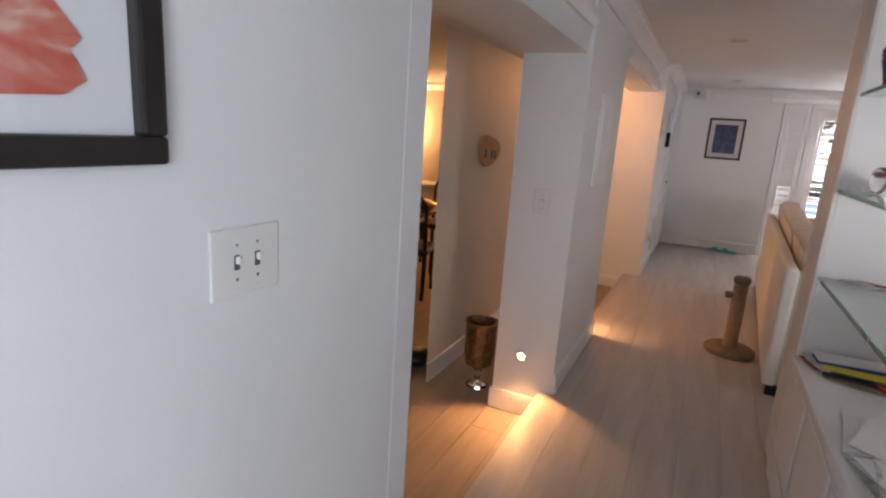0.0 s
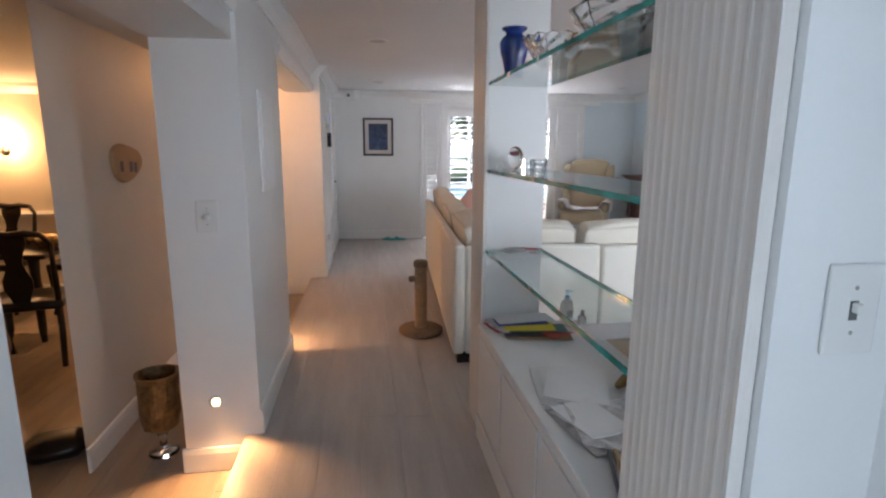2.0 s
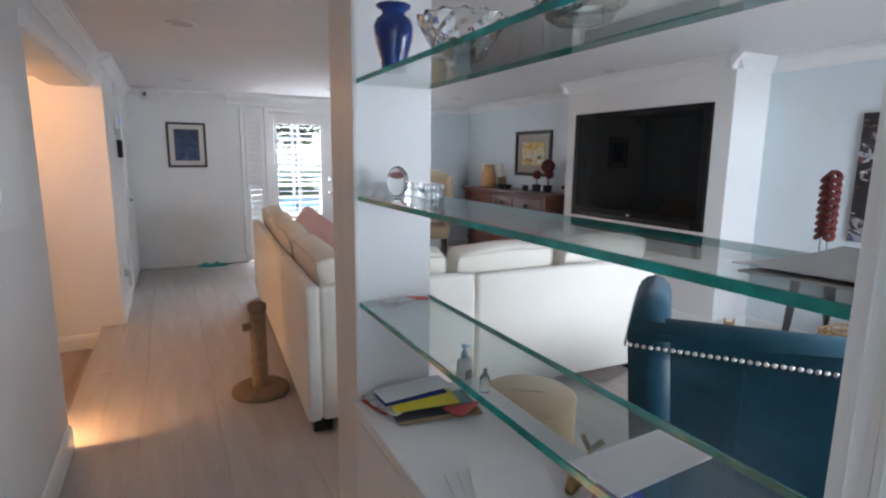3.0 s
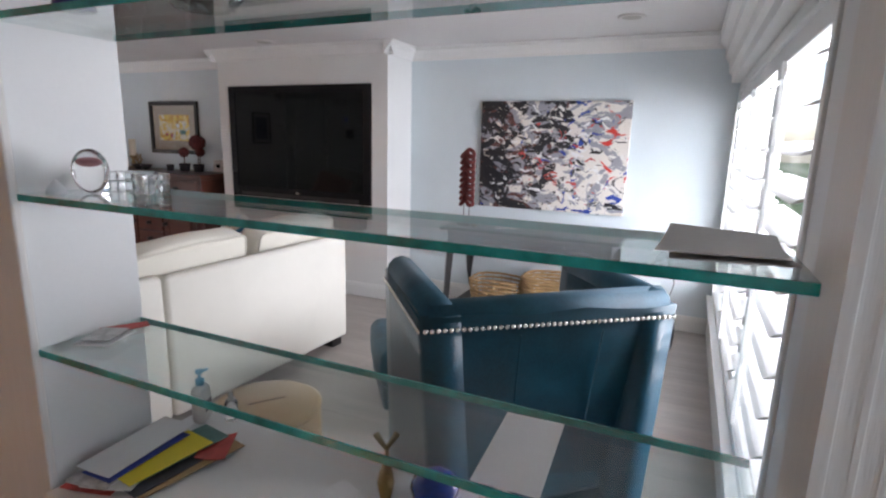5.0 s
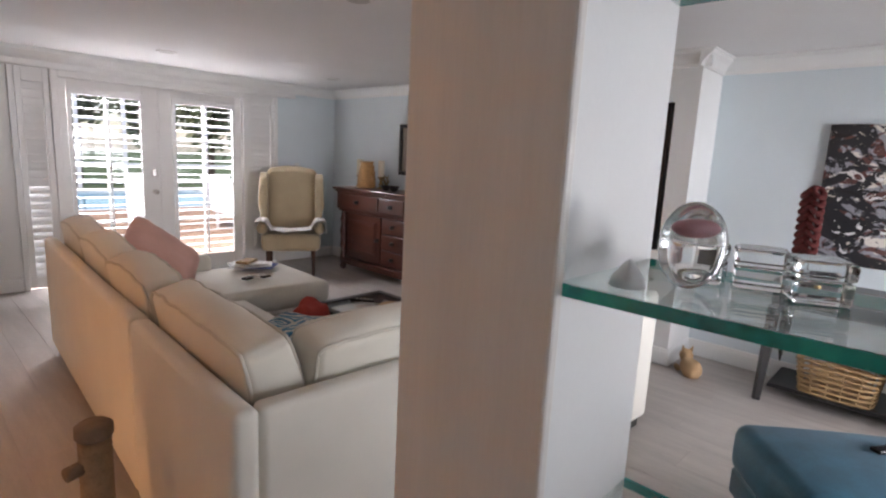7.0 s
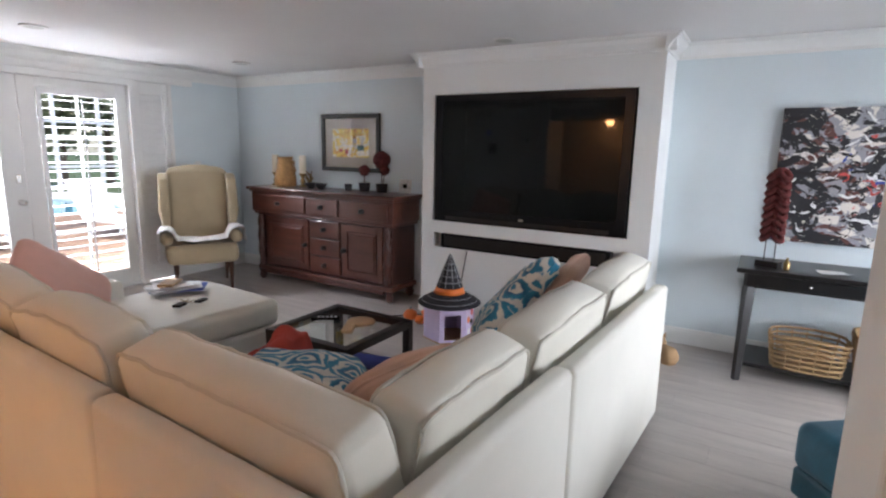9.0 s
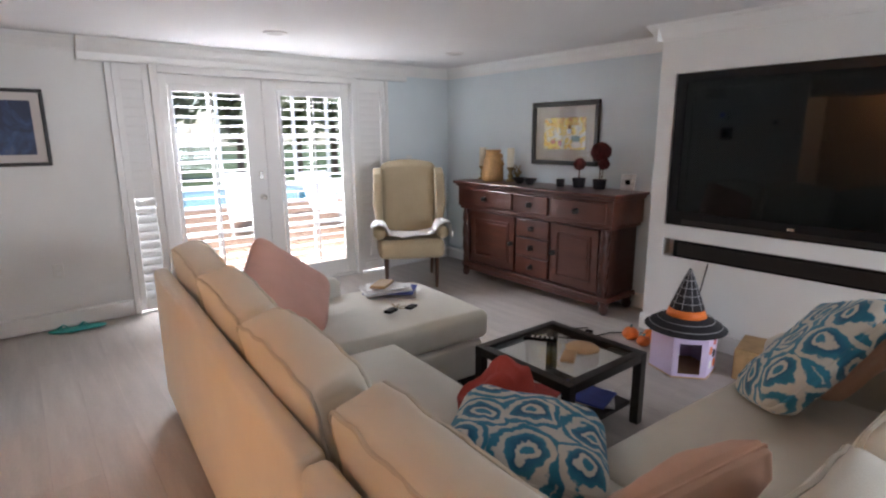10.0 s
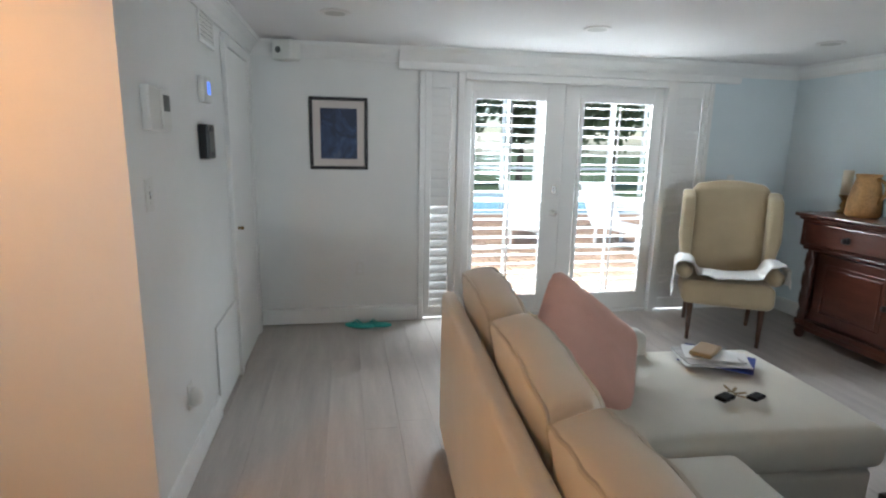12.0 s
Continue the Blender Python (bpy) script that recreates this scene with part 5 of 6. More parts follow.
teal_chair()
ot = thing("teal_ottoman", "teal velvet ottoman with nailhead edge", "ottoman", 2.48, 2.66, 0, -51.7)
part("cushion", soft_box(0.66, 0.52, 0.20, 0.05, 8, 0.02, 0.005, 3), TEAL_IN, ot, "", True, pose(0, 0, 0.27))
part("base", soft_box(0.64, 0.50, 0.12, 0.02, 4, 0.004, 0.002, 3), TEAL, ot, "", True, pose(0, 0, 0.16))
for x in (-0.27, 0.27):
    for y in (-0.20, 0.20):
        part("leg", tube([(x, y, 0.001), (x, y, 0.165)], [0.015, 0.022], False, 6), LEG, ot)
solid("remote_control", box(-0.02, 0.02, -0.075, 0.075, 0, 0.016, 0.005), BLACK, "black remote control lying on the ottoman", "remote control", at=pose(2.62, 2.60, 0.488, 0, 0, 55))

# drum stool
dr = thing("drum_stool", "round camel suede drum stool", "stool", 1.50, 2.93, 0)
part("body", lathe([(0.19, 0.002), (0.205, 0.02), (0.205, 0.42), (0.20, 0.435)], 32), KHAKI, dr, "", True)
part("seat_top", lathe([(0.206, 0.420), (0.208, 0.435), (0.19, 0.447), (0.0, 0.452)], 32), KHAKI, dr, "", True)
part("slot_seam", box(-0.07, 0.07, -0.003, 0.003, 0.4505, 0.4535), LEG, dr, "dark stitched slot", at=pose(0, 0, 0, 0, 0, -35))

# console table
ctb = thing("console_table", "black wooden console table with lower shelf", "console table", 4.27, 2.65, -0.045)
part("top", box(-0.27, 0.27, -0.72, 0.72, 0.765, 0.795, 0.006), EBONY, ctb)
part("apron", box(-0.235, 0.25, -0.66, 0.66, 0.67, 0.764, 0.004), EBONY, ctb)
for i in range(2):
    d = part("drawer_front", box(-0.241, -0.2352, -0.62 + i * 0.63, -0.01 + i * 0.63, 0.685, 0.755, 0.003), EBONY, ctb)
    part("knob", lathe([(0.008, 0), (0.012, 0.015), (0, 0.02)], 10), NAIL, d, "", True, pose(-0.241, -0.315 + i * 0.63, 0.72, 0, -90))
for x in (-0.215, 0.23):
    for y in (-0.64, 0.64):
        part("leg", tube([(x * 1.3, y * 1.02, 0.047), (x, y, 0.67)], [0.026, 0.040], False, 4), EBONY, ctb)
part("lower_shelf", box(-0.20, 0.22, -0.62, 0.62, 0.125, 0.15, 0.004), EBONY, ctb)


def basket(x, y, w, d, h, rz, label, rows=9, cols=40, open_weave=False):
    b = thing("wicker_basket", label, "basket", x, y, 0.106, rz, "baskets under the console")
    for k in range(rows):
        f = k / (rows - 1)
        gw = 1 + 0.14 * f
        pts = []
        for i in range(cols):
            a = 2 * math.pi * i / cols
            cx, sy = math.cos(a), math.sin(a)
            sq = (abs(cx) ** 4 + abs(sy) ** 4) ** -0.25
            o = 0.005 * (1 if (i + k) % 2 else -1)
            pts.append(((w / 2 * gw * sq * cx) + o * cx, (d / 2 * gw * sq * sy) + o * sy, 0.008 + f * h + 0.02 * f * cx * cx))
        part("wicker_coil", tube(pts, h / rows * (0.34 if open_weave else 0.52), True, 6), WICKER, b, "", True)
    st = bmesh.new()
    for i in range(0, cols, 2):
        a = 2 * math.pi * i / cols
        cx, sy = math.cos(a), math.sin(a)
        sq = (abs(cx) ** 4 + abs(sy) ** 4) ** -0.25
        tube([(w / 2 * sq * cx, d / 2 * sq * sy, 0.0), (w / 2 * 1.14 * sq * cx, d / 2 * 1.14 * sq * sy, h + 0.01)], 0.005, False, 5, st)
    part("stakes", st, WICKER, b)
    part("bottom", box(-w / 2 * 0.95, w / 2 * 0.95, -d / 2 * 0.95, d / 2 * 0.95, 0.001, 0.014, 0.004), WICKER, b)
    return b


basket(4.20, 2.92, 0.26, 0.38, 0.19, 0, "open weave seagrass basket on the console shelf", 7, 34, True)
basket(4.20, 2.40, 0.30, 0.50, 0.26, 0, "large tightly woven wicker basket on the console shelf", 11, 44)

# sculpture on the console
sc = thing("knot_sculpture", "maroon woven sculpture on two thin rods", "sculpture", 4.16, 3.20, 0.751, -20)
sc.scale = (0.85, 0.85, 0.85)
part("base", box(-0.05, 0.05, -0.08, 0.08, 0, 0.05, 0.006), EBONY, sc)
for y in (-0.035, 0.035):
    part("rod", tube([(0, y, 0.05), (0, y, 0.24)], 0.004, False, 6), EBONY, sc)
for k in range(9):
    for sd in (-1, 1):
        z = 0.24 + k * 0.058
        part("knot_loop", tube([(0.028 * math.cos(a), sd * 0.036 + 0.036 * math.sin(a), z + 0.036 * math.cos(a + sd)) for a in [i * 0.785 for i in range(8)]], 0.021, True, 6), MAROON, sc, "", True)
sheet("note", 0.10, 0.16, PAPER, "white paper note on the console", pose(4.15, 2.85, 0.7515, 0, 0, 20), 0.02)
solid("small_bottle", lathe([(0.018, 0), (0.02, 0.01), (0.02, 0.05), (0.008, 0.06), (0.008, 0.08), (0, 0.082)], 12), BRASS, "small brass bottle on the console", "bottle", "", True, pose(4.10, 3.10, 0.751))
solid("small_bowl", lathe([(0.02, 0), (0.05, 0.025), (0.055, 0.04), (0.05, 0.04), (0.018, 0.008)], 16), NAIL, "small metal bowl on the console", "bowl", "", True, pose(4.30, 2.05, 0.751))
bag = soft_box(0.26, 0.20, 0.30, 0.08, 8, 0.02, 0.02, 21)
solid("black_bag", bag, HAT, "black cloth bag on the floor by the console", "bag", "", True, pose(3.95, 1.62, 0.003))
solid("cable", tube([(4.48, 1.75, 0.42), (4.43, 1.72, 0.55), (4.46, 1.62, 0.60), (4.45, 1.55, 0.40), (4.40, 1.62, 0.10), (4.05, 1.62, 0.30)], 0.004, False, 6), BLACK, "thin black cable by the wall", "cable", "", True)

# plush toy by the wall
toy = thing("plush_toy", "small tan crouching plush animal on the floor", "toy", 4.06, 3.74, 0.003, 40)
part("body", puff(0.20, 0.13, 0.13, 2.2, 8, 0.01, 3), CARDBOARD, toy, "", True, pose(0, 0, 0.05))
part("head", puff(0.09, 0.09, 0.09, 2.2, 6, 0.006, 4), CARDBOARD, toy, "", True, pose(0.10, 0, 0.11))
for s in (-1, 1):
    part("ear", tube([(0.10, s * 0.025, 0.14), (0.09, s * 0.035, 0.185)], [0.016, 0.004], False, 6), CARDBOARD, toy, "", True)
    part("paw", puff(0.09, 0.04, 0.04, 2.2, 5, 0.004, 5), CARDBOARD, toy, "", True, pose(0.09, s * 0.06, 0.02))

# scratching post
sp = thing("cat_scratching_post", "brown cat scratching post on round base", "scratching post", 0.585, 4.44, 0.002)
part("base", lathe([(0.165, 0), (0.17, 0.01), (0.17, 0.03), (0.155, 0.042), (0, 0.045)], 28), CARPET, sp, "", True)
rope = [(0.045 + (0.004 if i % 2 else 0), 0.045 + i * 0.0095) for i in range(50)]
part("rope_column", lathe(rope, 16), SISAL, sp, "", True)
part("cap", lathe([(0.05, 0.52), (0.055, 0.53), (0.055, 0.56), (0.04, 0.572), (0, 0.575)], 18), CARPET, sp, "", True)
part("peg", tube([(-0.03, 0, 0.43), (-0.085, -0.02, 0.43)], 0.024, False, 10), CARPET, sp, "", True)

# playhouse
hut = thing("cat_playhouse", "lilac cardboard playhouse with black witch hat roof", "pet house", 3.64, 5.30, 0.002, 10)
hut.scale = (0.86, 0.86, 0.86)
for i in range(6):
    a = math.radians(60 * i + 30)
    if i == 3:
        q = [(-0.115, -0.075, 0.0, 0.33), (0.075, 0.115, 0.0, 0.33), (-0.075, 0.075, 0.26, 0.33), (-0.075, 0.075, 0.0, 0.03)]
    else:
        q = [(-0.115, 0.115, 0.0, 0.33)]
    part("wall_panel", boxes(*[(b[0], b[1], -0.004, 0.004, b[2], b[3]) for b in q]), LILAC, hut, at=pose(0.20 * math.cos(a), 0.20 * math.sin(a), 0, 0, 0, 60 * i + 120))
for dx, dz, mt in ((-0.05, 0.20, ORANGE), (0.03, 0.16, HAT), (0.04, 0.25, RED_PRINT), (-0.04, 0.09, PAPER), (0.05, 0.08, ORANGE)):
    a = math.radians(60 * 4 + 30)
    part("printed_motif", lathe([(0.0, 0.0), (0.032, 0.0), (0.030, 0.003), (0, 0.003)], 10), mt, hut, at=pose(0.2045 * math.cos(a), 0.2045 * math.sin(a), 0, 0, 0, 60 * 4 + 120) @ pose(dx, 0, dz, 90))
part("floor_panel", lathe([(0.0, 0.0), (0.24, 0.0), (0.24, 0.01), (0, 0.01)], 6), CARDBOARD, hut)
part("brim", lathe([(0.20, 0.335), (0.285, 0.325), (0.29, 0.332), (0.25, 0.36), (0.14, 0.42)], 24), HAT, hut, "black hat brim")
part("hat_band", lathe([(0.142, 0.42), (0.122, 0.475)], 24), ORANGE, hut, "orange hat band", True)
part("hat_cone", lathe([(0.121, 0.4755), (0.075, 0.60), (0.035, 0.71), (0.006, 0.775)], 24), HAT, hut, "black pointed hat", True)
for r, z in ((0.104, 0.525), (0.084, 0.58), (0.063, 0.635), (0.044, 0.69), (0.20, 0.395), (0.255, 0.360)):
    part("stitch_ring", tube([(r * math.cos(i * 0.314), r * math.sin(i * 0.314), z) for i in range(20)], 0.003, True, 5), HAT_LINE, hut)
for k in range(10):
    a = k * 0.628
    part("stitch_line", tube([(0.121 * math.cos(a), 0.121 * math.sin(a), 0.478), (0.064 * math.cos(a), 0.064 * math.sin(a), 0.632), (0.012 * math.cos(a), 0.012 * math.sin(a), 0.765)], 0.0028, False, 5), HAT_LINE, hut)


def pumpkin(x, y, r, label):
    bm = bmesh.new()
    bmesh.ops.create_uvsphere(bm, u_segments=24, v_segments=12, radius=r)
    for v in bm.verts:
        a = math.atan2(v.co.y, v.co.x)
        k = 1 - 0.08 * abs(math.sin(4 * a))
        v.co.x, v.co.y, v.co.z = v.co.x * k, v.co.y * k, v.co.z * 0.8 + r * 0.8
    ob = solid("toy_pumpkin", bm, ORANGE, label, "pumpkin", "toy pumpkins on the floor", True, pose(x, y, 0.002))
    part("stem", tube([(0, 0, r * 1.5), (0.01, 0, r * 1.9)], [0.012, 0.007], False, 6), GREEN_PRINT, ob)


pumpkin(3.80, 5.78, 0.062, "small orange plastic toy pumpkin")
pumpkin(3.90, 5.68, 0.055, "small orange plastic toy pumpkin")
pumpkin(3.76, 5.65, 0.050, "small orange plastic toy pumpkin")
solid("power_adapter", box(-0.04, 0.04, -0.03, 0.03, 0, 0.04, 0.008), BLACK, "black power adapter on the floor", "adapter", at=pose(3.62, 6.02, 0.003, 0, 0, 30))
solid("cable", tube([(3.62, 6.02, 0.012), (3.75, 6.12, 0.008), (3.55, 6.25, 0.008), (3.40, 6.15, 0.008), (3.52, 6.0, 0.008), (3.80, 5.95, 0.008), (4.06, 5.70, 0.012), (4.085, 5.45, 0.3), (4.09, 5.40, 0.61)], 0.005, False, 6), BLACK, "black cable trailing over the floor", "cable", "", True)
solid("scratch_box", box(-0.16, 0.16, -0.10, 0.10, 0, 0.20, 0.01), WICKER, "tan cardboard scratching box on the floor", "box", at=pose(3.88, 4.95, 0.003, 0, 0, 12))

# things on the credenza
for y, h in ((8.02, 0.19), (7.60, 0.19)):
    ca = thing("candle_holder", "ivory pillar candle on turned brass holder", "candle", 4.36, y, 1.031, 0, "candles on the sideboard")
    part("holder", lathe([(0.045, 0), (0.045, 0.012), (0.02, 0.03), (0.03, 0.06), (0.016, 0.09), (0.03, 0.12), (0.042, 0.135), (0.042, 0.145)], 18), BRASS, ca, "", True)
    part("candle", lathe([(0.037, 0.145), (0.037, 0.145 + h), (0.03, 0.148 + h), (0.0, 0.142 + h)], 18), CANDLE, ca, "ivory wax candle", True)
pt = thing("woven_pitcher", "copper coloured woven pitcher with handle", "pitcher", 4.28, 7.78, 1.031, 0)
part("body", lathe([(0.10, 0), (0.115, 0.02), (0.11, 0.12), (0.09, 0.22), (0.075, 0.29), (0.085, 0.32), (0.075, 0.32), (0.06, 0.25)], 20), BASKET_BAG, pt, "", True)
part("handle", tube([(0, -0.07, 0.29), (0, -0.13, 0.27), (0, -0.15, 0.18), (0, -0.10, 0.10)], 0.012, False, 8), BASKET_BAG, pt, "", True)
an = bmesh.new()
for k in range(6):
    tube([(0, 0, 0.02), (0.02 * math.cos(k * 1.1), 0.05 * math.sin(k * 1.1), 0.10), (0.03 * math.cos(k * 1.1), 0.08 * math.sin(k * 1.7), 0.17)], [0.01, 0.008, 0.003], False, 6, an)
solid("antler_ornament", an, BRASS, "small branching brass ornament", "ornament", "", True, pose(4.36, 7.50, 1.031))
for y, r in ((7.36, 0.07), (7.22, 0.06)):
    solid("dark_bowl", lathe([(0.03, 0), (0.035, 0.01), (r, 0.045), (r + 0.006, 0.06), (r - 0.004, 0.06), (0.03, 0.018)], 20), EBONY, "low dark wooden bowl on the sideboard", "bowl", "bowls on the sideboard", True, pose(4.24, y, 1.031))


def topiary(y, h, r, r2):
    t = thing("topiary", "maroon dried flower topiary in black pot", "topiary", 4.36, y, 1.031, 0, "topiaries on the sideboard")
    part("pot", lathe([(0.045, 0), (0.05, 0.005), (0.058, 0.075), (0.06, 0.085), (0.05, 0.085), (0.045, 0.07), (0, 0.07)], 18), HAT, t, "black pot", True)
    part("stem", tube([(0, 0, 0.07), (0.004, 0.002, h)], 0.006, False, 6), LEG, t)
    if r2:
        part("stem", tube([(0, -0.02, 0.07), (0.004, -0.03, h - 0.10)], 0.005, False, 6), LEG, t)
    for rr, zz, yy in ((r, h, 0.0),) + (((r2, h - 0.10, -0.035),) if r2 else ()):
        bm = bmesh.new()
        bmesh.ops.create_icosphere(bm, subdivisions=4, radius=rr)
        for v in bm.verts:
            v.co *= 1 + 0.10 * noise.noise(v.co * 70) + 0.05 * noise.noise(v.co * 30)
        part("flower_ball", bm, MAROON, t, "", False, pose(0, yy, zz))


topiary(6.52, 0.32, 0.085, 0.05)
topiary(6.74, 0.21, 0.055, 0)
solid("small_pot", lathe([(0.035, 0), (0.04, 0.07), (0.035, 0.07), (0.03, 0.05), (0, 0.05)], 16), HAT, "small black pot on the sideboard", "pot", "", True, pose(4.30, 6.90, 1.031))
pf = thing("photo_frame", "small glass photo frame on the sideboard", "photo frame", 4.40, 6.27, 1.031, -70)
part("photo", box(-0.06, 0.06, -0.004, 0.004, 0.005, 0.14, 0.002), PAPER_GREY, pf, at=pose(0, 0, 0, -12))
part("stand", box(-0.02, 0.02, 0.02, 0.026, 0.0, 0.09), BLACK, pf, at=pose(0, 0, 0, 14))

# wall fixtures on the west wall
th = thing("thermostat", "white thermostat with grey display", "thermostat", XW, 6.62, 1.62)
part("body", box(0.001, 0.032, -0.125, 0.105, -0.080, 0.080, 0.008), PLATE, th)
part("control_face", box(0.0322, 0.037, -0.01, 0.095, -0.070, 0.070, 0.002), PLATE, th)
part("display", box(0.0372, 0.039, 0.012, 0.080, -0.005, 0.055), LCD, th)
tm = thing("alarm_keypad", "white alarm keypad with lit blue display", "keypad", XW, 7.36, 1.755)
part("body", box(0.001, 0.030, -0.075, 0.075, -0.065, 0.065, 0.008), PLATE, tm)
part("display", box(0.0302, 0.032, -0.01, 0.045, -0.02, 0.04), LCD_BLUE, tm, "lit blue display")
bx = thing("wall_speaker", "small black wall box with dark screen", "wall control", XW, 7.30, 1.50)
part("body", box(0.001, 0.045, -0.075, 0.075, -0.085, 0.085, 0.006), BLACK, bx)
part("screen", box(0.0452, 0.047, -0.045, 0.05, -0.05, 0.05), SCREEN, bx)


def switch_plate(x, y, z, rz, gangs, label, name="light_switch"):
    p = thing(name, label, "light switch", x, y, z, rz)
    w = 0.037 * gangs + 0.001 * gangs
    part("plate", box(-w, w, -0.007, -0.001, -0.060, 0.060, 0.003), PLATE, p)
    for g in range(gangs):
        cx = (g - (gangs - 1) / 2) * 0.046
        part("toggle_recess", box(cx - 0.006, cx + 0.006, -0.0078, -0.0071, -0.013, 0.013), LCD, p)
        part("toggle", box(cx - 0.0045, cx + 0.0045, -0.018, -0.0079, -0.002, 0.011, 0.002), PLATE, p)
        for s in (-1, 1):
            part("screw", lathe([(0.003, 0), (0.003, 0.001), (0, 0.0015)], 8), NAIL, p, "", False, pose(cx, -0.007, s * 0.03, 90))
    return p


switch_plate(XW, 6.50, 1.31, 90, 1, "white single light switch plate")
switch_plate(0.80, 1.085, 1.212, 0, 1, "white single light switch on the entry wall")
switch_plate(-0.45, 0.875, 1.21, 90, 2, "white double light switch plate, both down")
p = switch_plate(-0.535, 3.05, 1.10, 0, 1, "white dimmer switch plate on the pier")
p.scale = (1.25, 1, 1.2)
part("knob", lathe([(0.014, 0), (0.013, 0.012), (0, 0.013)], 16), PLATE, p, "", True, pose(0, -0.0185, 0, 90))


def outlet(x, y, z, rz, plug):
    p = thing("wall_outlet", "white wall outlet with round plug-in adapter" if plug else "white plastic double wall outlet", "outlet", x, y, z, rz, "wall outlets")
    part("plate", box(-0.036, 0.036, -0.006, -0.001, -0.058, 0.058, 0.003), PLATE, p)
    for s in (-1, 1):
        part("socket", box(-0.016, 0.016, -0.0075, -0.0062, s * 0.024 - 0.014, s * 0.024 + 0.014, 0.0004), PAPER, p)
    if plug:
        part("adapter", lathe([(0.04, 0), (0.045, 0.02), (0.03, 0.045), (0, 0.05)], 16), PLATE, p, "round plug-in freshener", True, pose(0, -0.0076, -0.01, 90))


outlet(0.54, YN, 0.46, 0, False)
outlet(XW, 6.79, 0.38, 90, True)
outlet(3.95, YN, 1.22, 0, False)
vt = thing("air_vent", "white wall air vent with grey slats", "air vent", XW, 7.50, 2.095, 90)
part("backing", box(-0.14, 0.14, -0.004, -0.001, -0.09, 0.09), INK, vt)
for q in ((-0.16, 0.16, -0.012, -0.001, 0.09, 0.11), (-0.16, 0.16, -0.012, -0.001, -0.11, -0.09), (-0.16, -0.14, -0.012, -0.001, -0.09, 0.09), (0.14, 0.16, -0.012, -0.001, -0.09, 0.09)):
    part("frame", box(*q, 0.002), TRIM, vt)
for k in range(8):
    part("slat", box(-0.14, 0.14, -0.006, -0.004, -0.008, 0.008), PLATE, vt, at=pose(0, -0.003, -0.079 + k * 0.0225, 30))
ap = solid("access_panel", box(0.001, 0.014, -0.26, 0.26, 0.03, 0.52, 0.003), WHITE, "white low access panel in the wall", "wall panel", at=pose(XW, 7.55, 0))
cm = thing("security_camera", "white corner camera under the ceiling", "camera", 0.02, 8.68, 2.16, -35)
part("body", box(-0.09, 0.09, -0.06, 0.05, -0.07, 0.07, 0.014), PLATE, cm)
part("bracket", box(-0.02, 0.02, 0.05, 0.10, 0.0, 0.085, 0.004), PLATE, cm)
part("lens", lathe([(0.024, 0), (0.022, 0.008), (0, 0.009)], 16), LCD, cm, "", True, pose(-0.03, -0.06, 0, 90))
el = thing("electrical_panel", "white painted electrical panel cover on the pier", "electrical panel", -0.36, 3.62, 1.44)
part("cover", box(0.001, 0.012, -0.20, 0.20, -0.26, 0.26, 0.003), TRIM, el)
part("door", box(0.0122, 0.017, -0.16, 0.16, -0.22, 0.22, 0.002), TRIM, el)

# flip-flops
for dx, rz in ((-0.05, 70), (0.09, 82)):
    f = thing("flip_flop", "turquoise rubber flip-flop on the floor", "flip-flop", 0.58 + dx, 8.66, 0.003, rz, "pair of flip-flops")
    part("sole", puff(0.10, 0.25, 0.03, 2.6, 8, 0.0, 1), TURF, f, "", True, pose(0, 0, 0.013))
    part("strap", tube([(-0.04, 0.0, 0.02), (-0.025, 0.03, 0.05), (0, 0.07, 0.022), (0.025, 0.03, 0.05), (0.04, 0.0, 0.02)], 0.007, False, 6), TURF, f, "", True)

# ---- divider shelves ----
va = lathe([(0.036, 0), (0.04, 0.004), (0.038, 0.02), (0.044, 0.06), (0.056, 0.11), (0.060, 0.15), (0.052, 0.175), (0.036, 0.188), (0.034, 0.20), (0.05, 0.212), (0.053, 0.22), (0.046, 0.22), (0.03, 0.20), (0.05, 0.15), (0.036, 0.05), (0, 0.02)], 28)
solid("blue_vase", va, COBALT, "cobalt blue glazed vase on the top shelf", "vase", "", True, pose(0.795, 2.72, 1.7005) @ Matrix.Diagonal((1.0, 1.0, 0.86, 1.0)))


def cut_bowl(r, h, n=28):
    bm = bmesh.new()
    outer, inner = [], []
    for k in range(7):
        f = k / 6
        rr = r * (0.45 + 0.55 * f ** 0.8)
        outer.append([bm.verts.new(((rr + 0.004 * (1 if (i + k) % 2 else -1)) * math.cos(2 * math.pi * i / n), (rr + 0.004 * (1 if (i + k) % 2 else -1)) * math.sin(2 * math.pi * i / n), h * f + (0.006 * (i % 2) if k == 6 else 0))) for i in range(n)])
        inner.append([bm.verts.new(((rr - 0.010) * math.cos(2 * math.pi * i / n), (rr - 0.010) * math.sin(2 * math.pi * i / n), max(0.012, h * f + (0.006 * (i % 2) if k == 6 else 0)))) for i in range(n)])
    for k in range(6):
        for i in range(n):
            j = (i + 1) % n
            bm.faces.new((outer[k][i], outer[k][j], outer[k + 1][j], outer[k + 1][i]))
            bm.faces.new((inner[k][i], inner[k + 1][i], inner[k + 1][j], inner[k][j]))
    for i in range(n):
        bm.faces.new((outer[6][i], outer[6][(i + 1) % n], inner[6][(i + 1) % n], inner[6][i]))
    bm.faces.new(outer[0])
    bm.faces.new(inner[0])
    return bm


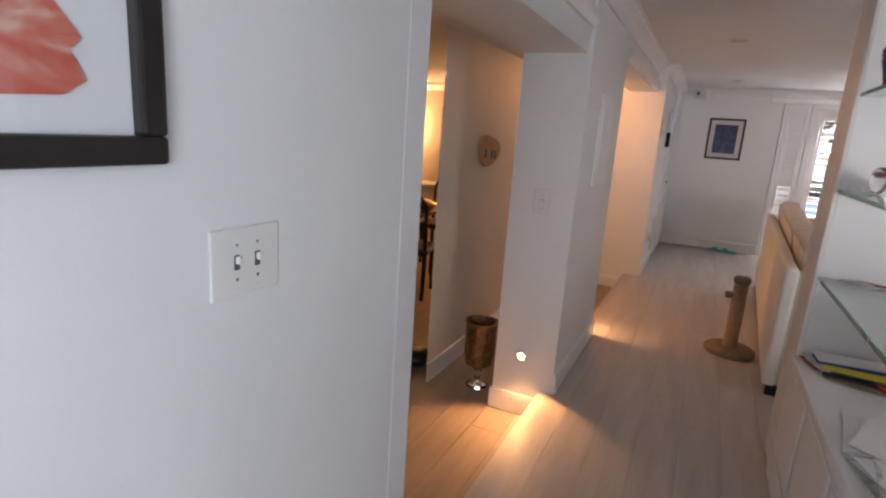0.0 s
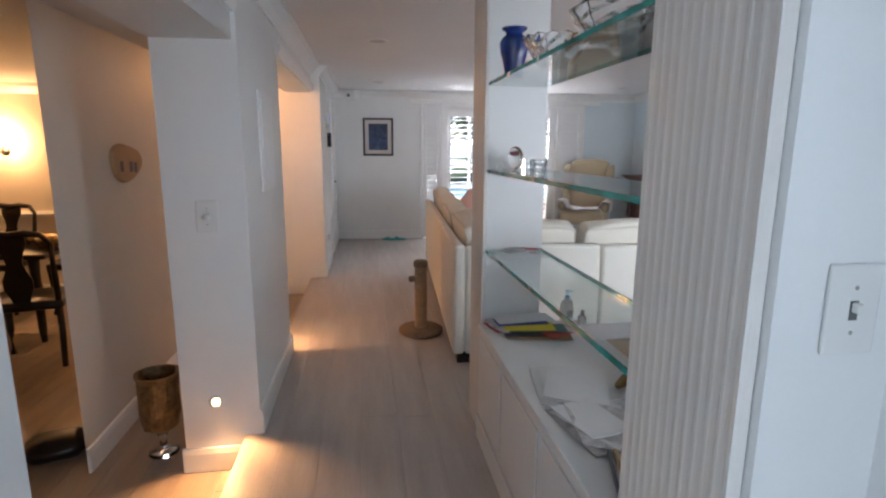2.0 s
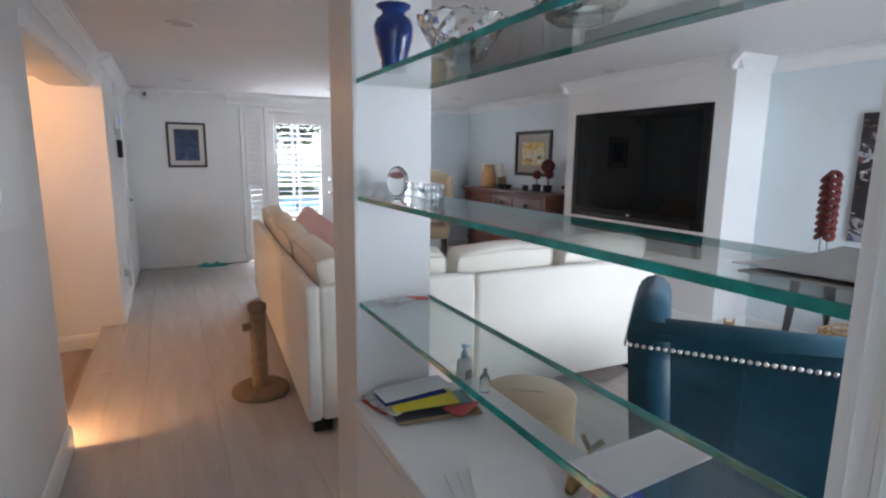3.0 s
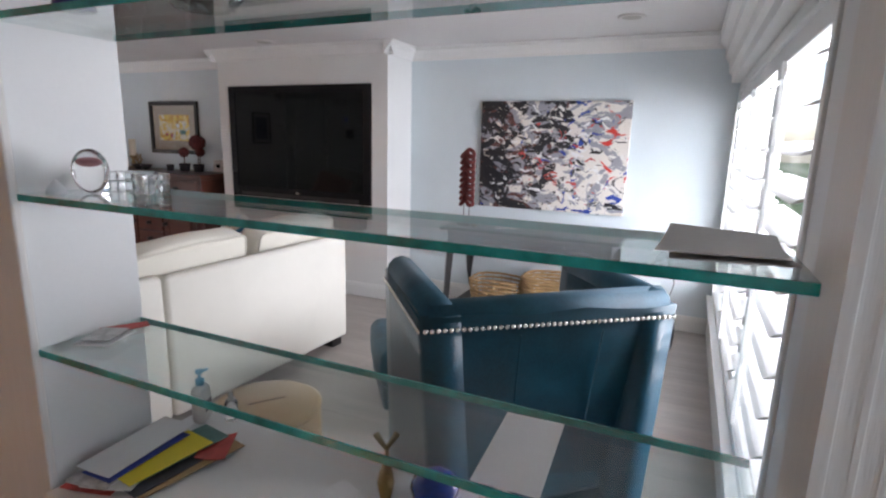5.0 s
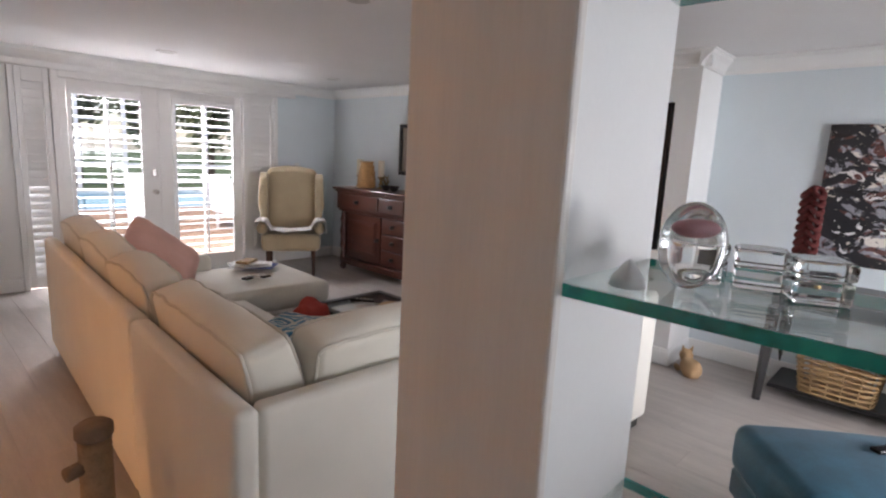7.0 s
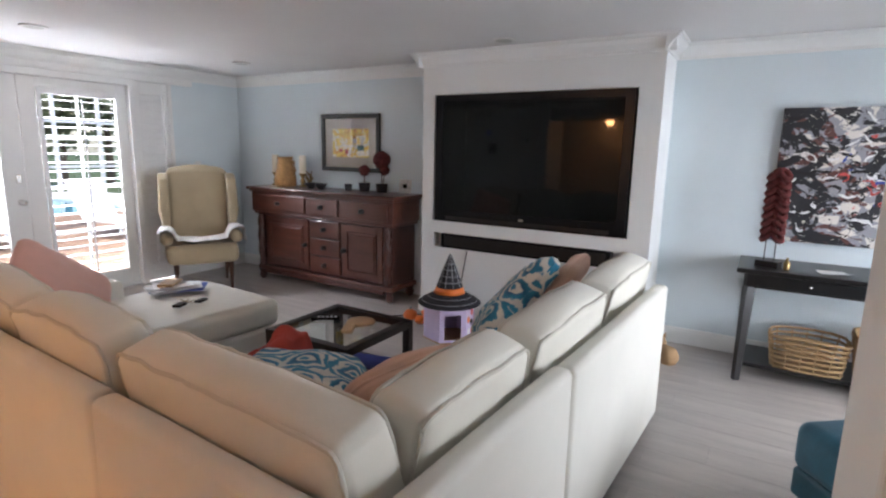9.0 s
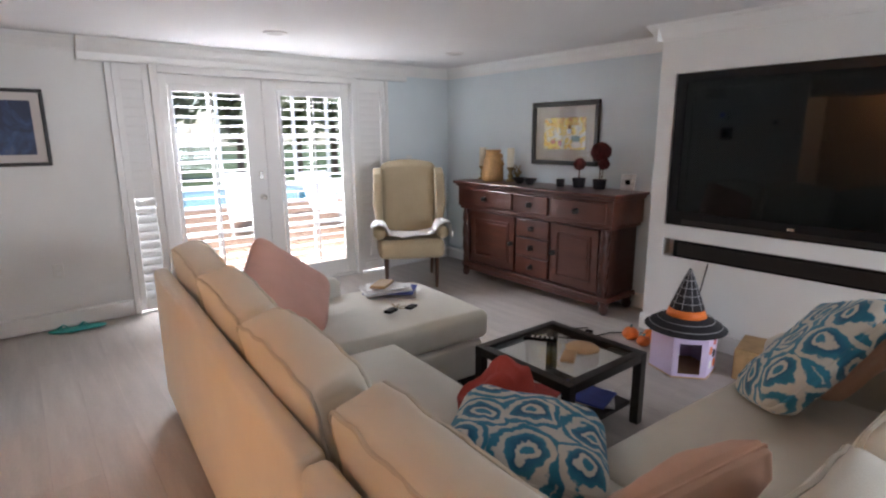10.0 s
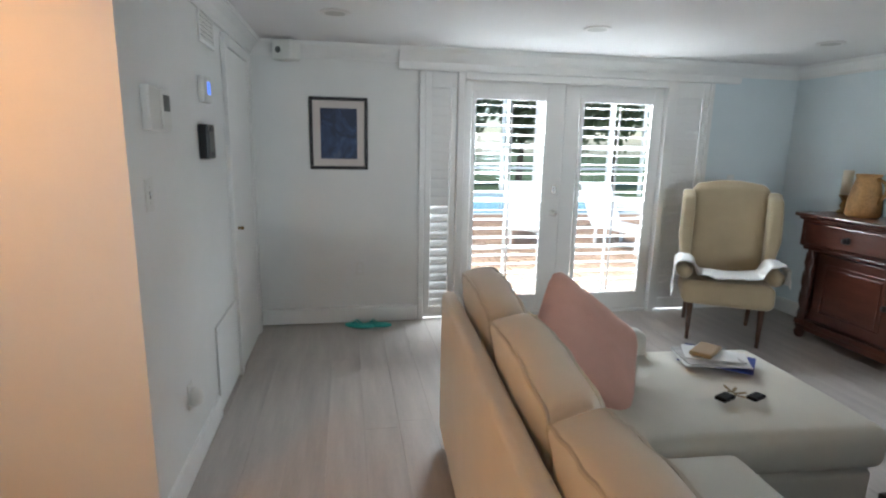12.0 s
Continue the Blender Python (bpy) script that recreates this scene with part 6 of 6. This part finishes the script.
solid("crystal_bowl", cut_bowl(0.115, 0.10), CRYSTAL, "cut crystal bowl on the top shelf", "bowl", at=pose(0.872, 2.44, 1.7005))
solid("crystal_bowl", cut_bowl(0.12, 0.09, 12), CRYSTAL, "frosted glass dish on the top shelf", "dish", at=pose(0.87, 1.98, 1.7005))
pw = thing("glass_paperweight", "oval glass paperweight with pink centre", "paperweight", 0.835, 2.79, 1.3195, -50)
pw.scale = (0.78, 0.78, 0.80)
bm = bmesh.new()
bmesh.ops.create_uvsphere(bm, u_segments=24, v_segments=16, radius=0.05)
for v in bm.verts:
    v.co.y *= 0.55
    v.co.z = v.co.z * 1.28 + 0.0635
part("egg", bm, CRYSTAL, pw, "", True)
bm = bmesh.new()
bmesh.ops.create_uvsphere(bm, u_segments=16, v_segments=10, radius=0.032)
for v in bm.verts:
    v.co.y *= 0.35
    v.co.z = v.co.z * 0.4 + 0.088
part("pink_core", bm, MIRROR_EDGE, pw, "pink coloured glass", True)
for k in range(3):
    ch = thing("crystal_candle_holder", "square clear crystal tealight holder", "candle holder", 0.905 + 0.02 * (k % 2), 2.80 - k * 0.062, 1.3195, 8 + k * 9, "crystal tealight holders")
    part("block", box(-0.028, 0.028, -0.028, 0.028, 0, 0.026, 0.004), CRYSTAL, ch)
    part("upper_block", box(-0.029, 0.029, -0.029, 0.029, 0.0268, 0.048, 0.005), CRYSTAL, ch)
sh = lathe([(0.022, 0), (0.018, 0.012), (0.006, 0.028), (0, 0.032)], 9)
solid("sea_shell", sh, PAPER, "small white pointed sea shell", "shell", "", True, pose(0.785, 2.84, 1.3195))


def stack(items, x, y, z, name, group, label):
    for i, (mt, w, l, dx, dy, rz, curl) in enumerate(items):
        sheet(name, w, l, mt, label, pose(x + dx, y + dy, z + i * 0.0042, 0, 0, rz), curl, "paper", 0.0022, group)


stack([(PAPER_GREY, 0.22, 0.14, 0.0, 0.0, 2, 0.015), (PAPER, 0.22, 0.15, 0.01, 0.005, -3, 0.02)], 0.868, 1.483, 1.3197, "letter", "papers on the middle shelf", "curled letter pages on the middle shelf")
stack([(PAPER, 0.11, 0.09, 0.0, 0.0, 20, 0.0), (RED_PRINT, 0.045, 0.11, 0.06, 0.01, 62, 0.005), (PAPER_GREY, 0.09, 0.07, 0.0, 0.0, 24, 0.0)], 0.855, 2.835, 0.9487, "leaflet", "leaflets on the lower shelf", "small printed leaflet on the lower glass shelf")
stack([(PAPER, 0.225, 0.108, 0.0, 0.0, 3, 0.0)], 0.852, 1.746, 0.9487, "envelope", "", "long white envelope on the lower glass shelf")
# mail heap on the counter
stack([(RED_PRINT, 0.14, 0.25, -0.02, 0.075, -74, 0.01), (MANILA, 0.10, 0.29, 0.05, -0.085, -100, 0.0), (INK, 0.12, 0.26, 0.03, -0.05, -96, 0.0), (RED_PRINT, 0.08, 0.12, 0.13, -0.11, -60, 0.02), (PAPER, 0.13, 0.25, -0.01, 0.03, -68, 0.01),
       (GREEN_PRINT, 0.11, 0.26, 0.06, -0.03, -98, 0.0), (PAPER_GREY, 0.12, 0.24, -0.03, 0.05, -78, 0.01), (YELLOW, 0.115, 0.23, 0.02, -0.03, -97, 0.0), (BLUE_PRINT, 0.10, 0.24, 0.0, 0.03, -88, 0.0), (PAPER, 0.115, 0.27, 0.02, 0.055, -86, 0.006)],
      0.885, 2.765, 0.5865, "mail", "mail heap on the counter", "heaped mail and envelopes on the white counter")
stack([(PAPER, 0.22, 0.30, 0.0, 0.0, -10, 0.01), (PAPER, 0.22, 0.29, 0.02, -0.01, -16, 0.01), (PAPER_GREY, 0.10, 0.06, 0.03, 0.03, -14, 0.0), (PAPER, 0.21, 0.28, 0.03, -0.02, -22, 0.02)], 0.87, 2.18, 0.5865, "letter", "letters on the counter", "stacked white letters on the white counter")
stack([(PAPER_GREY, 0.22, 0.28, 0.0, 0.0, 10, 0.01), (PAPER, 0.20, 0.27, 0.02, 0.01, 25, 0.02), (PAPER_GREY, 0.21, 0.28, 0.02, 0.0, -8, 0.02), (PAPER, 0.15, 0.21, -0.02, 0.03, 16, 0.01)], 0.87, 1.90, 0.5865, "magazine", "magazines on the counter", "printed magazines lying on the white counter")
for i in range(3):
    f = solid("file_folder", box(-0.10, 0.10, -0.004, 0.004, 0, 0.016, 0.002), MANILA if i % 2 else INK, "paper folder edge standing on the counter", "folder", "folders on the counter", at=pose(0.80 + i * 0.018, 1.66, 0.587, 0, 0, 72))
lo = thing("lotion_bottle", "white lotion bottle with blue pump", "bottle", 1.12, 2.83, 0.5855, 20)
part("body", soft_box(0.062, 0.042, 0.12, 0.018, 6, 0.002, 0.0, 1), PLATE, lo, "", True)
part("label_bar", box(-0.018, 0.018, -0.0235, -0.0222, 0.04, 0.075), INK, lo)
part("pump", lathe([(0.012, 0.12), (0.013, 0.14), (0.005, 0.142), (0.005, 0.158), (0.012, 0.16), (0.012, 0.168), (0, 0.17)], 14), material("sky_blue_plastic", (0.10, 0.42, 0.62), 0.4), lo, "blue pump", True)
part("spout", tube([(0, 0, 0.163), (0.03, -0.01, 0.160)], 0.004, False, 6), material("sky_blue_spout", (0.10, 0.42, 0.62), 0.4), lo, "", True)
solid("small_bottle", lathe([(0.018, 0), (0.02, 0.004), (0.02, 0.06), (0.009, 0.07), (0.009, 0.09), (0, 0.091)], 14), CRYSTAL, "small clear bottle on the counter", "bottle", "", True, pose(1.17, 2.76, 0.5855))
solid("tape_dispenser", box(-0.02, 0.02, -0.012, 0.012, 0, 0.018, 0.004), PLATE, "small white clip on the counter", "clip", at=pose(1.03, 2.66, 0.5855, 0, 0, 30))
fi = bmesh.new()
bmesh.ops.create_uvsphere(fi, u_segments=24, v_segments=14, radius=0.06)
for v in fi.verts:
    v.co.z = v.co.z * 0.75 + 0.045
    v.co.x *= 1.1 + 0.08 * math.sin(v.co.y * 120)
solid("glass_fish_ornament", fi, COBALT, "round blue swirled glass ornament", "ornament", "", True, pose(1.10, 2.02, 0.5855))
wh = tube([(-0.10, 0, 0.02), (-0.05, 0, 0.03), (0.0, 0, 0.025), (0.04, 0, 0.03), (0.065, 0, 0.06)], [0.012, 0.022, 0.018, 0.008, 0.004], False, 10)
for s in (-1, 1):
    tube([(0.06, 0, 0.055), (0.085, s * 0.03, 0.085)], [0.006, 0.010], False, 6, wh)
solid("whale_ornament", wh, BRASS, "small bronze whale ornament with raised tail", "ornament", "", True, pose(1.12, 2.17, 0.5855, 0, 0, 30))
solid("painted_cup", lathe([(0.03, 0), (0.04, 0.02), (0.045, 0.06), (0.04, 0.06), (0.03, 0.02), (0, 0.01)], 18), PLATE, "white painted cup on the counter", "cup", "", True, pose(1.10, 1.86, 0.5855))

# ---- entry ----
fish = framed("framed_fish_print", "large red fish print in wide black frame", -0.45, 0.32, 1.755, 0.80, 0.75, 90, 0.038, 0.03, None, PAPER, None)
bm = bmesh.new()
outline = [bm.verts.new((x, -0.0125, z)) for x, z in ((-0.30, 0.03), (-0.18, 0.085), (-0.05, 0.105), (0.08, 0.098), (0.18, 0.07), (0.245, 0.035), (0.275, 0.008), (0.268, -0.004),
                                                      (0.262, -0.010), (0.272, -0.020), (0.285, -0.040), (0.262, -0.062), (0.20, -0.078), (0.08, -0.098), (-0.06, -0.10), (-0.18, -0.08), (-0.30, -0.04))]
bm.faces.new(outline)
r = bmesh.ops.extrude_face_region(bm, geom=bm.faces[:])
for v in r["geom"]:
    if isinstance(v, bmesh.types.BMVert):
        v.co.y -= 0.0015
part("fish_shape", bm, FISH, fish, "red painted fish", at=pose(0.03, 0, -0.185, 0, 10))
for q in ((0.0, 0.20, -0.19, -0.175), (0.04, 0.16, -0.225, -0.215)):
    part("fish_highlight", box(q[0], q[1], -0.0150, -0.0141, q[2] - 0.02, q[3] - 0.015, 0.0003), FISH_YELLOW, fish)
part("signature", box(0.0, 0.12, -0.0115, -0.0102, -0.312, -0.308), PAPER_GREY, fish)

# ---- lower side ----
sl = thing("step_light", "lit round step light in the pier", "step light", -0.56, 3.05, 0.19)
part("trim_ring", lathe([(0.020, 0), (0.034, 0.001), (0.036, 0.006), (0.022, 0.008)], 20), PLATE, sl, "", True, pose(0, -0.001, 0, 90))
part("lens", lathe([(0.019, 0.0095), (0.015, 0.013), (0, 0.015)], 16), GLOW, sl, "glowing warm lens", False, pose(0, -0.001, 0, 90))
sl = thing("step_light", "lit round step light in the hall opening", "step light", -0.50, 4.17, 0.19)
part("lens", lathe([(0.019, 0.0095), (0.015, 0.013), (0, 0.015)], 16), GLOW, sl, "glowing warm lens", False, pose(0, 0.001, 0, -90))
pl = bmesh.new()
prof = []
for i in range(20):
    a = 2 * math.pi * i / 20
    k = 1 + 0.08 * math.sin(3 * a + 1)
    prof.append((0.20 * k * math.cos(a), 0.11 * k * math.sin(a)))
fa = [pl.verts.new((0.001, y, z)) for y, z in prof]
fb = [pl.verts.new((0.022, y * 0.93, z * 0.93)) for y, z in prof]
for i in range(20):
    pl.faces.new((fa[i], fa[(i + 1) % 20], fb[(i + 1) % 20], fb[i]))
pl.faces.new(fa)
pl.faces.new(fb)
pq = solid("wall_plaque", pl, CARDBOARD, "tan rounded wall plaque with dark figures", "plaque", at=pose(-1.2, 3.86, 1.32))
for y, z in ((-0.09, -0.02), (0.03, -0.025), (0.09, -0.03)):
    part("painted_mark", box(0.0222, 0.025, y - 0.02, y + 0.02, z - 0.03, z + 0.03, 0.001), LEG, pq)
vs = thing("gilded_urn", "gilded openwork urn on glass foot", "vase", -0.90, 3.25, LOW + 0.001)
part("foot", lathe([(0.07, 0), (0.075, 0.008), (0.02, 0.03), (0.016, 0.09), (0.03, 0.12)], 18), CRYSTAL, vs, "clear glass foot", True)
ub = lathe([(0.03, 0.12), (0.085, 0.16), (0.10, 0.24), (0.095, 0.34), (0.10, 0.42), (0.11, 0.45), (0.095, 0.45), (0.08, 0.3)], 22)
for v in ub.verts:
    k = 1 + 0.10 * noise.noise(v.co * 28)
    v.co.x, v.co.y = v.co.x * k, v.co.y * k
part("bowl", ub, GOLD, vs)
dome = soft_box(0.26, 0.20, 0.10, 0.05, 6, 0.02, 0.004, 4)
solid("dark_cushion", dome, EBONY, "dark rounded object on the lower floor", "floor cushion", "", True, pose(-1.45, 3.31, LOW + 0.002, 0, 0, 20))


def dining_chair(x, y, rz):
    c = thing("dining_chair", "dark carved wooden dining chair", "chair", x, y, LOW + 0.002, rz, "chairs round the dining table")
    for a in (-0.21, 0.21):
        part("leg", tube([(a, -0.20, 0), (a * 0.97, -0.18, 0.2), (a, -0.20, 0.44)], [0.020, 0.024, 0.030], False, 8), EBONY, c, "", True)
        part("leg", tube([(a, 0.25, 0), (a, 0.20, 0.25), (a, 0.20, 0.46)], [0.020, 0.022, 0.024], False, 8), EBONY, c, "", True)
        part("back_post", tube([(a, 0.20, 0.46), (a * 1.02, 0.23, 0.7), (a * 1.05, 0.27, 0.92), (a * 0.8, 0.29, 0.99)], [0.022, 0.02, 0.018, 0.02], False, 8), EBONY, c, "", True)
    part("seat", soft_box(0.48, 0.46, 0.07, 0.025, 5, 0.01, 0.0, 1), EBONY, c, "", True, pose(0, 0, 0.43))
    part("top_rail", tube([(-0.18, 0.29, 0.985), (-0.08, 0.29, 1.0), (0, 0.285, 0.985), (0.08, 0.29, 1.0), (0.18, 0.29, 0.985)], [0.02, 0.026, 0.03, 0.026, 0.02], False, 8), EBONY, c, "", True)
    sp2 = bmesh.new()
    rows = []
    for k in range(9):
        f = k / 8
        w = 0.045 + 0.045 * math.sin(math.pi * f * 1.6) ** 2
        rows.append([sp2.verts.new((s * w, 0.20 + 0.085 * f + d, 0.48 + 0.50 * f)) for s in (-1, 1) for d in (0, 0.016)])
    for a, b in zip(rows, rows[1:]):
        for i, j in ((0, 1), (1, 3), (3, 2), (2, 0)):
            sp2.faces.new((a[i], a[j], b[j], b[i]))
    part("splat", sp2, EBONY, c)
    return c


dining_chair(-2.30, 4.72, 196)
dining_chair(-2.60, 6.10, 8)
dining_chair(-3.3, 4.9, 180)
dining_chair(-3.35, 6.1, 0)
dt = thing("dining_table", "dark polished wooden dining table", "dining table", -2.95, 5.42, LOW + 0.002)
part("tabletop", box(-0.75, 0.62, -0.42, 0.42, 0.71, 0.75, 0.012), EBONY, dt)
for x in (-0.6, 0.48):
    for y in (-0.32, 0.32):
        part("leg", lathe([(0.02, 0), (0.03, 0.1), (0.035, 0.6), (0.045, 0.71)], 12), EBONY, dt, "", True, pose(x, y, 0))
for i, (x, y) in enumerate(((-2.55, 5.40), (-2.75, 5.5), (-2.42, 5.28))):
    solid("serving_bowl", lathe([(0.04, 0), (0.09, 0.05), (0.11, 0.09), (0.10, 0.09), (0.04, 0.02)], 20), BRASS, "shiny copper bowl on the dining table", "bowl", "bowls on the dining table", True, pose(x, y, LOW + 0.753))


def sconce(x):
    s = thing("wall_sconce", "lit wall sconce with chrome arm", "wall lamp", x, 6.6, 1.36, 0, "dining room sconces")
    part("back_plate", lathe([(0.05, 0), (0.045, 0.012), (0, 0.014)], 18), NAIL, s, "", True, pose(0, -0.001, 0, 90))
    part("arm", tube([(0, -0.01, 0), (0, -0.10, -0.02), (0, -0.13, 0.03)], 0.008, False, 8), NAIL, s, "", True)
    sh2 = part("shade", lathe([(0.035, 0.04), (0.06, 0.18), (0.058, 0.18), (0.033, 0.04)], 20), GLOW_SHADE, s, "glowing glass shade", True, pose(0, -0.13, 0))
    sh2.visible_shadow = False


sconce(-3.45)
sconce(-2.2)
framed("dining_mirror", "dark framed mirror on the dining wall", -2.64, 6.6, 1.245, 0.62, 0.98, 0, 0.06, 0.03, None, MAT_PALE, None)
cb = bmesh.new()
sweep_profile(cb, [(0, 1.93), (0.02, 1.93), (0.07, 1.99), (0.08, 2.028), (0, 2.028)], (-5.2, 6.6), (-1.5, 6.6), (0, -1))
structure("crown_dining", cb, TRIM, "white crown molding of the dining room")

# ---- floors, plank by plank ----
floor = structure("floor", boxes((-0.40, XE, YS - 0.2, YN + 0.05, -0.10, -0.013), (-0.45, 1.0, -2.7, YS - 0.2, -0.10, -0.013), (-0.40, -0.15, 6.34, YN, -0.10, -0.014)), GAP, "grey washed oak plank floor")


def plank_mesh(w, l):
    bm = bmesh.new()
    v = slab(bm, 0.0006, w - 0.0006, 0.0006, l - 0.0006, -0.0128, 0.0)
    return finish("plank", bm, OAK)


PW, PL = 0.19, 1.62
std = plank_mesh(PW, PL)
rnd = random.Random(3)
x = -0.435
while x < XE - 0.01:
    w = min(PW, XE - x)
    y0 = -2.5 if x < 0.87 else YS
    y = y0 - rnd.uniform(0.1, 1.3)
    while y < YN + 0.02:
        a, b = max(y, y0), min(y + PL, YN + 0.04)
        if b - a > 0.03:
            whole = b - a > PL - 0.001 and w > PW - 0.001
            ob = new("plank", std if whole else plank_mesh(w, b - a))
            ob.parent = floor
            ob.matrix_basis = pose(x, a, 0)
        y += PL
    x += PW
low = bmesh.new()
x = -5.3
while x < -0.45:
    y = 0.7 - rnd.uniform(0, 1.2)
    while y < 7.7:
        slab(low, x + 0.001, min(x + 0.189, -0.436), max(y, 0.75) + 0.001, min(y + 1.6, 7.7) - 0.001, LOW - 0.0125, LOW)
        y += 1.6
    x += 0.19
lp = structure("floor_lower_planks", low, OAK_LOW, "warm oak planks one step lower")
tagged(lp, kind="stuff")
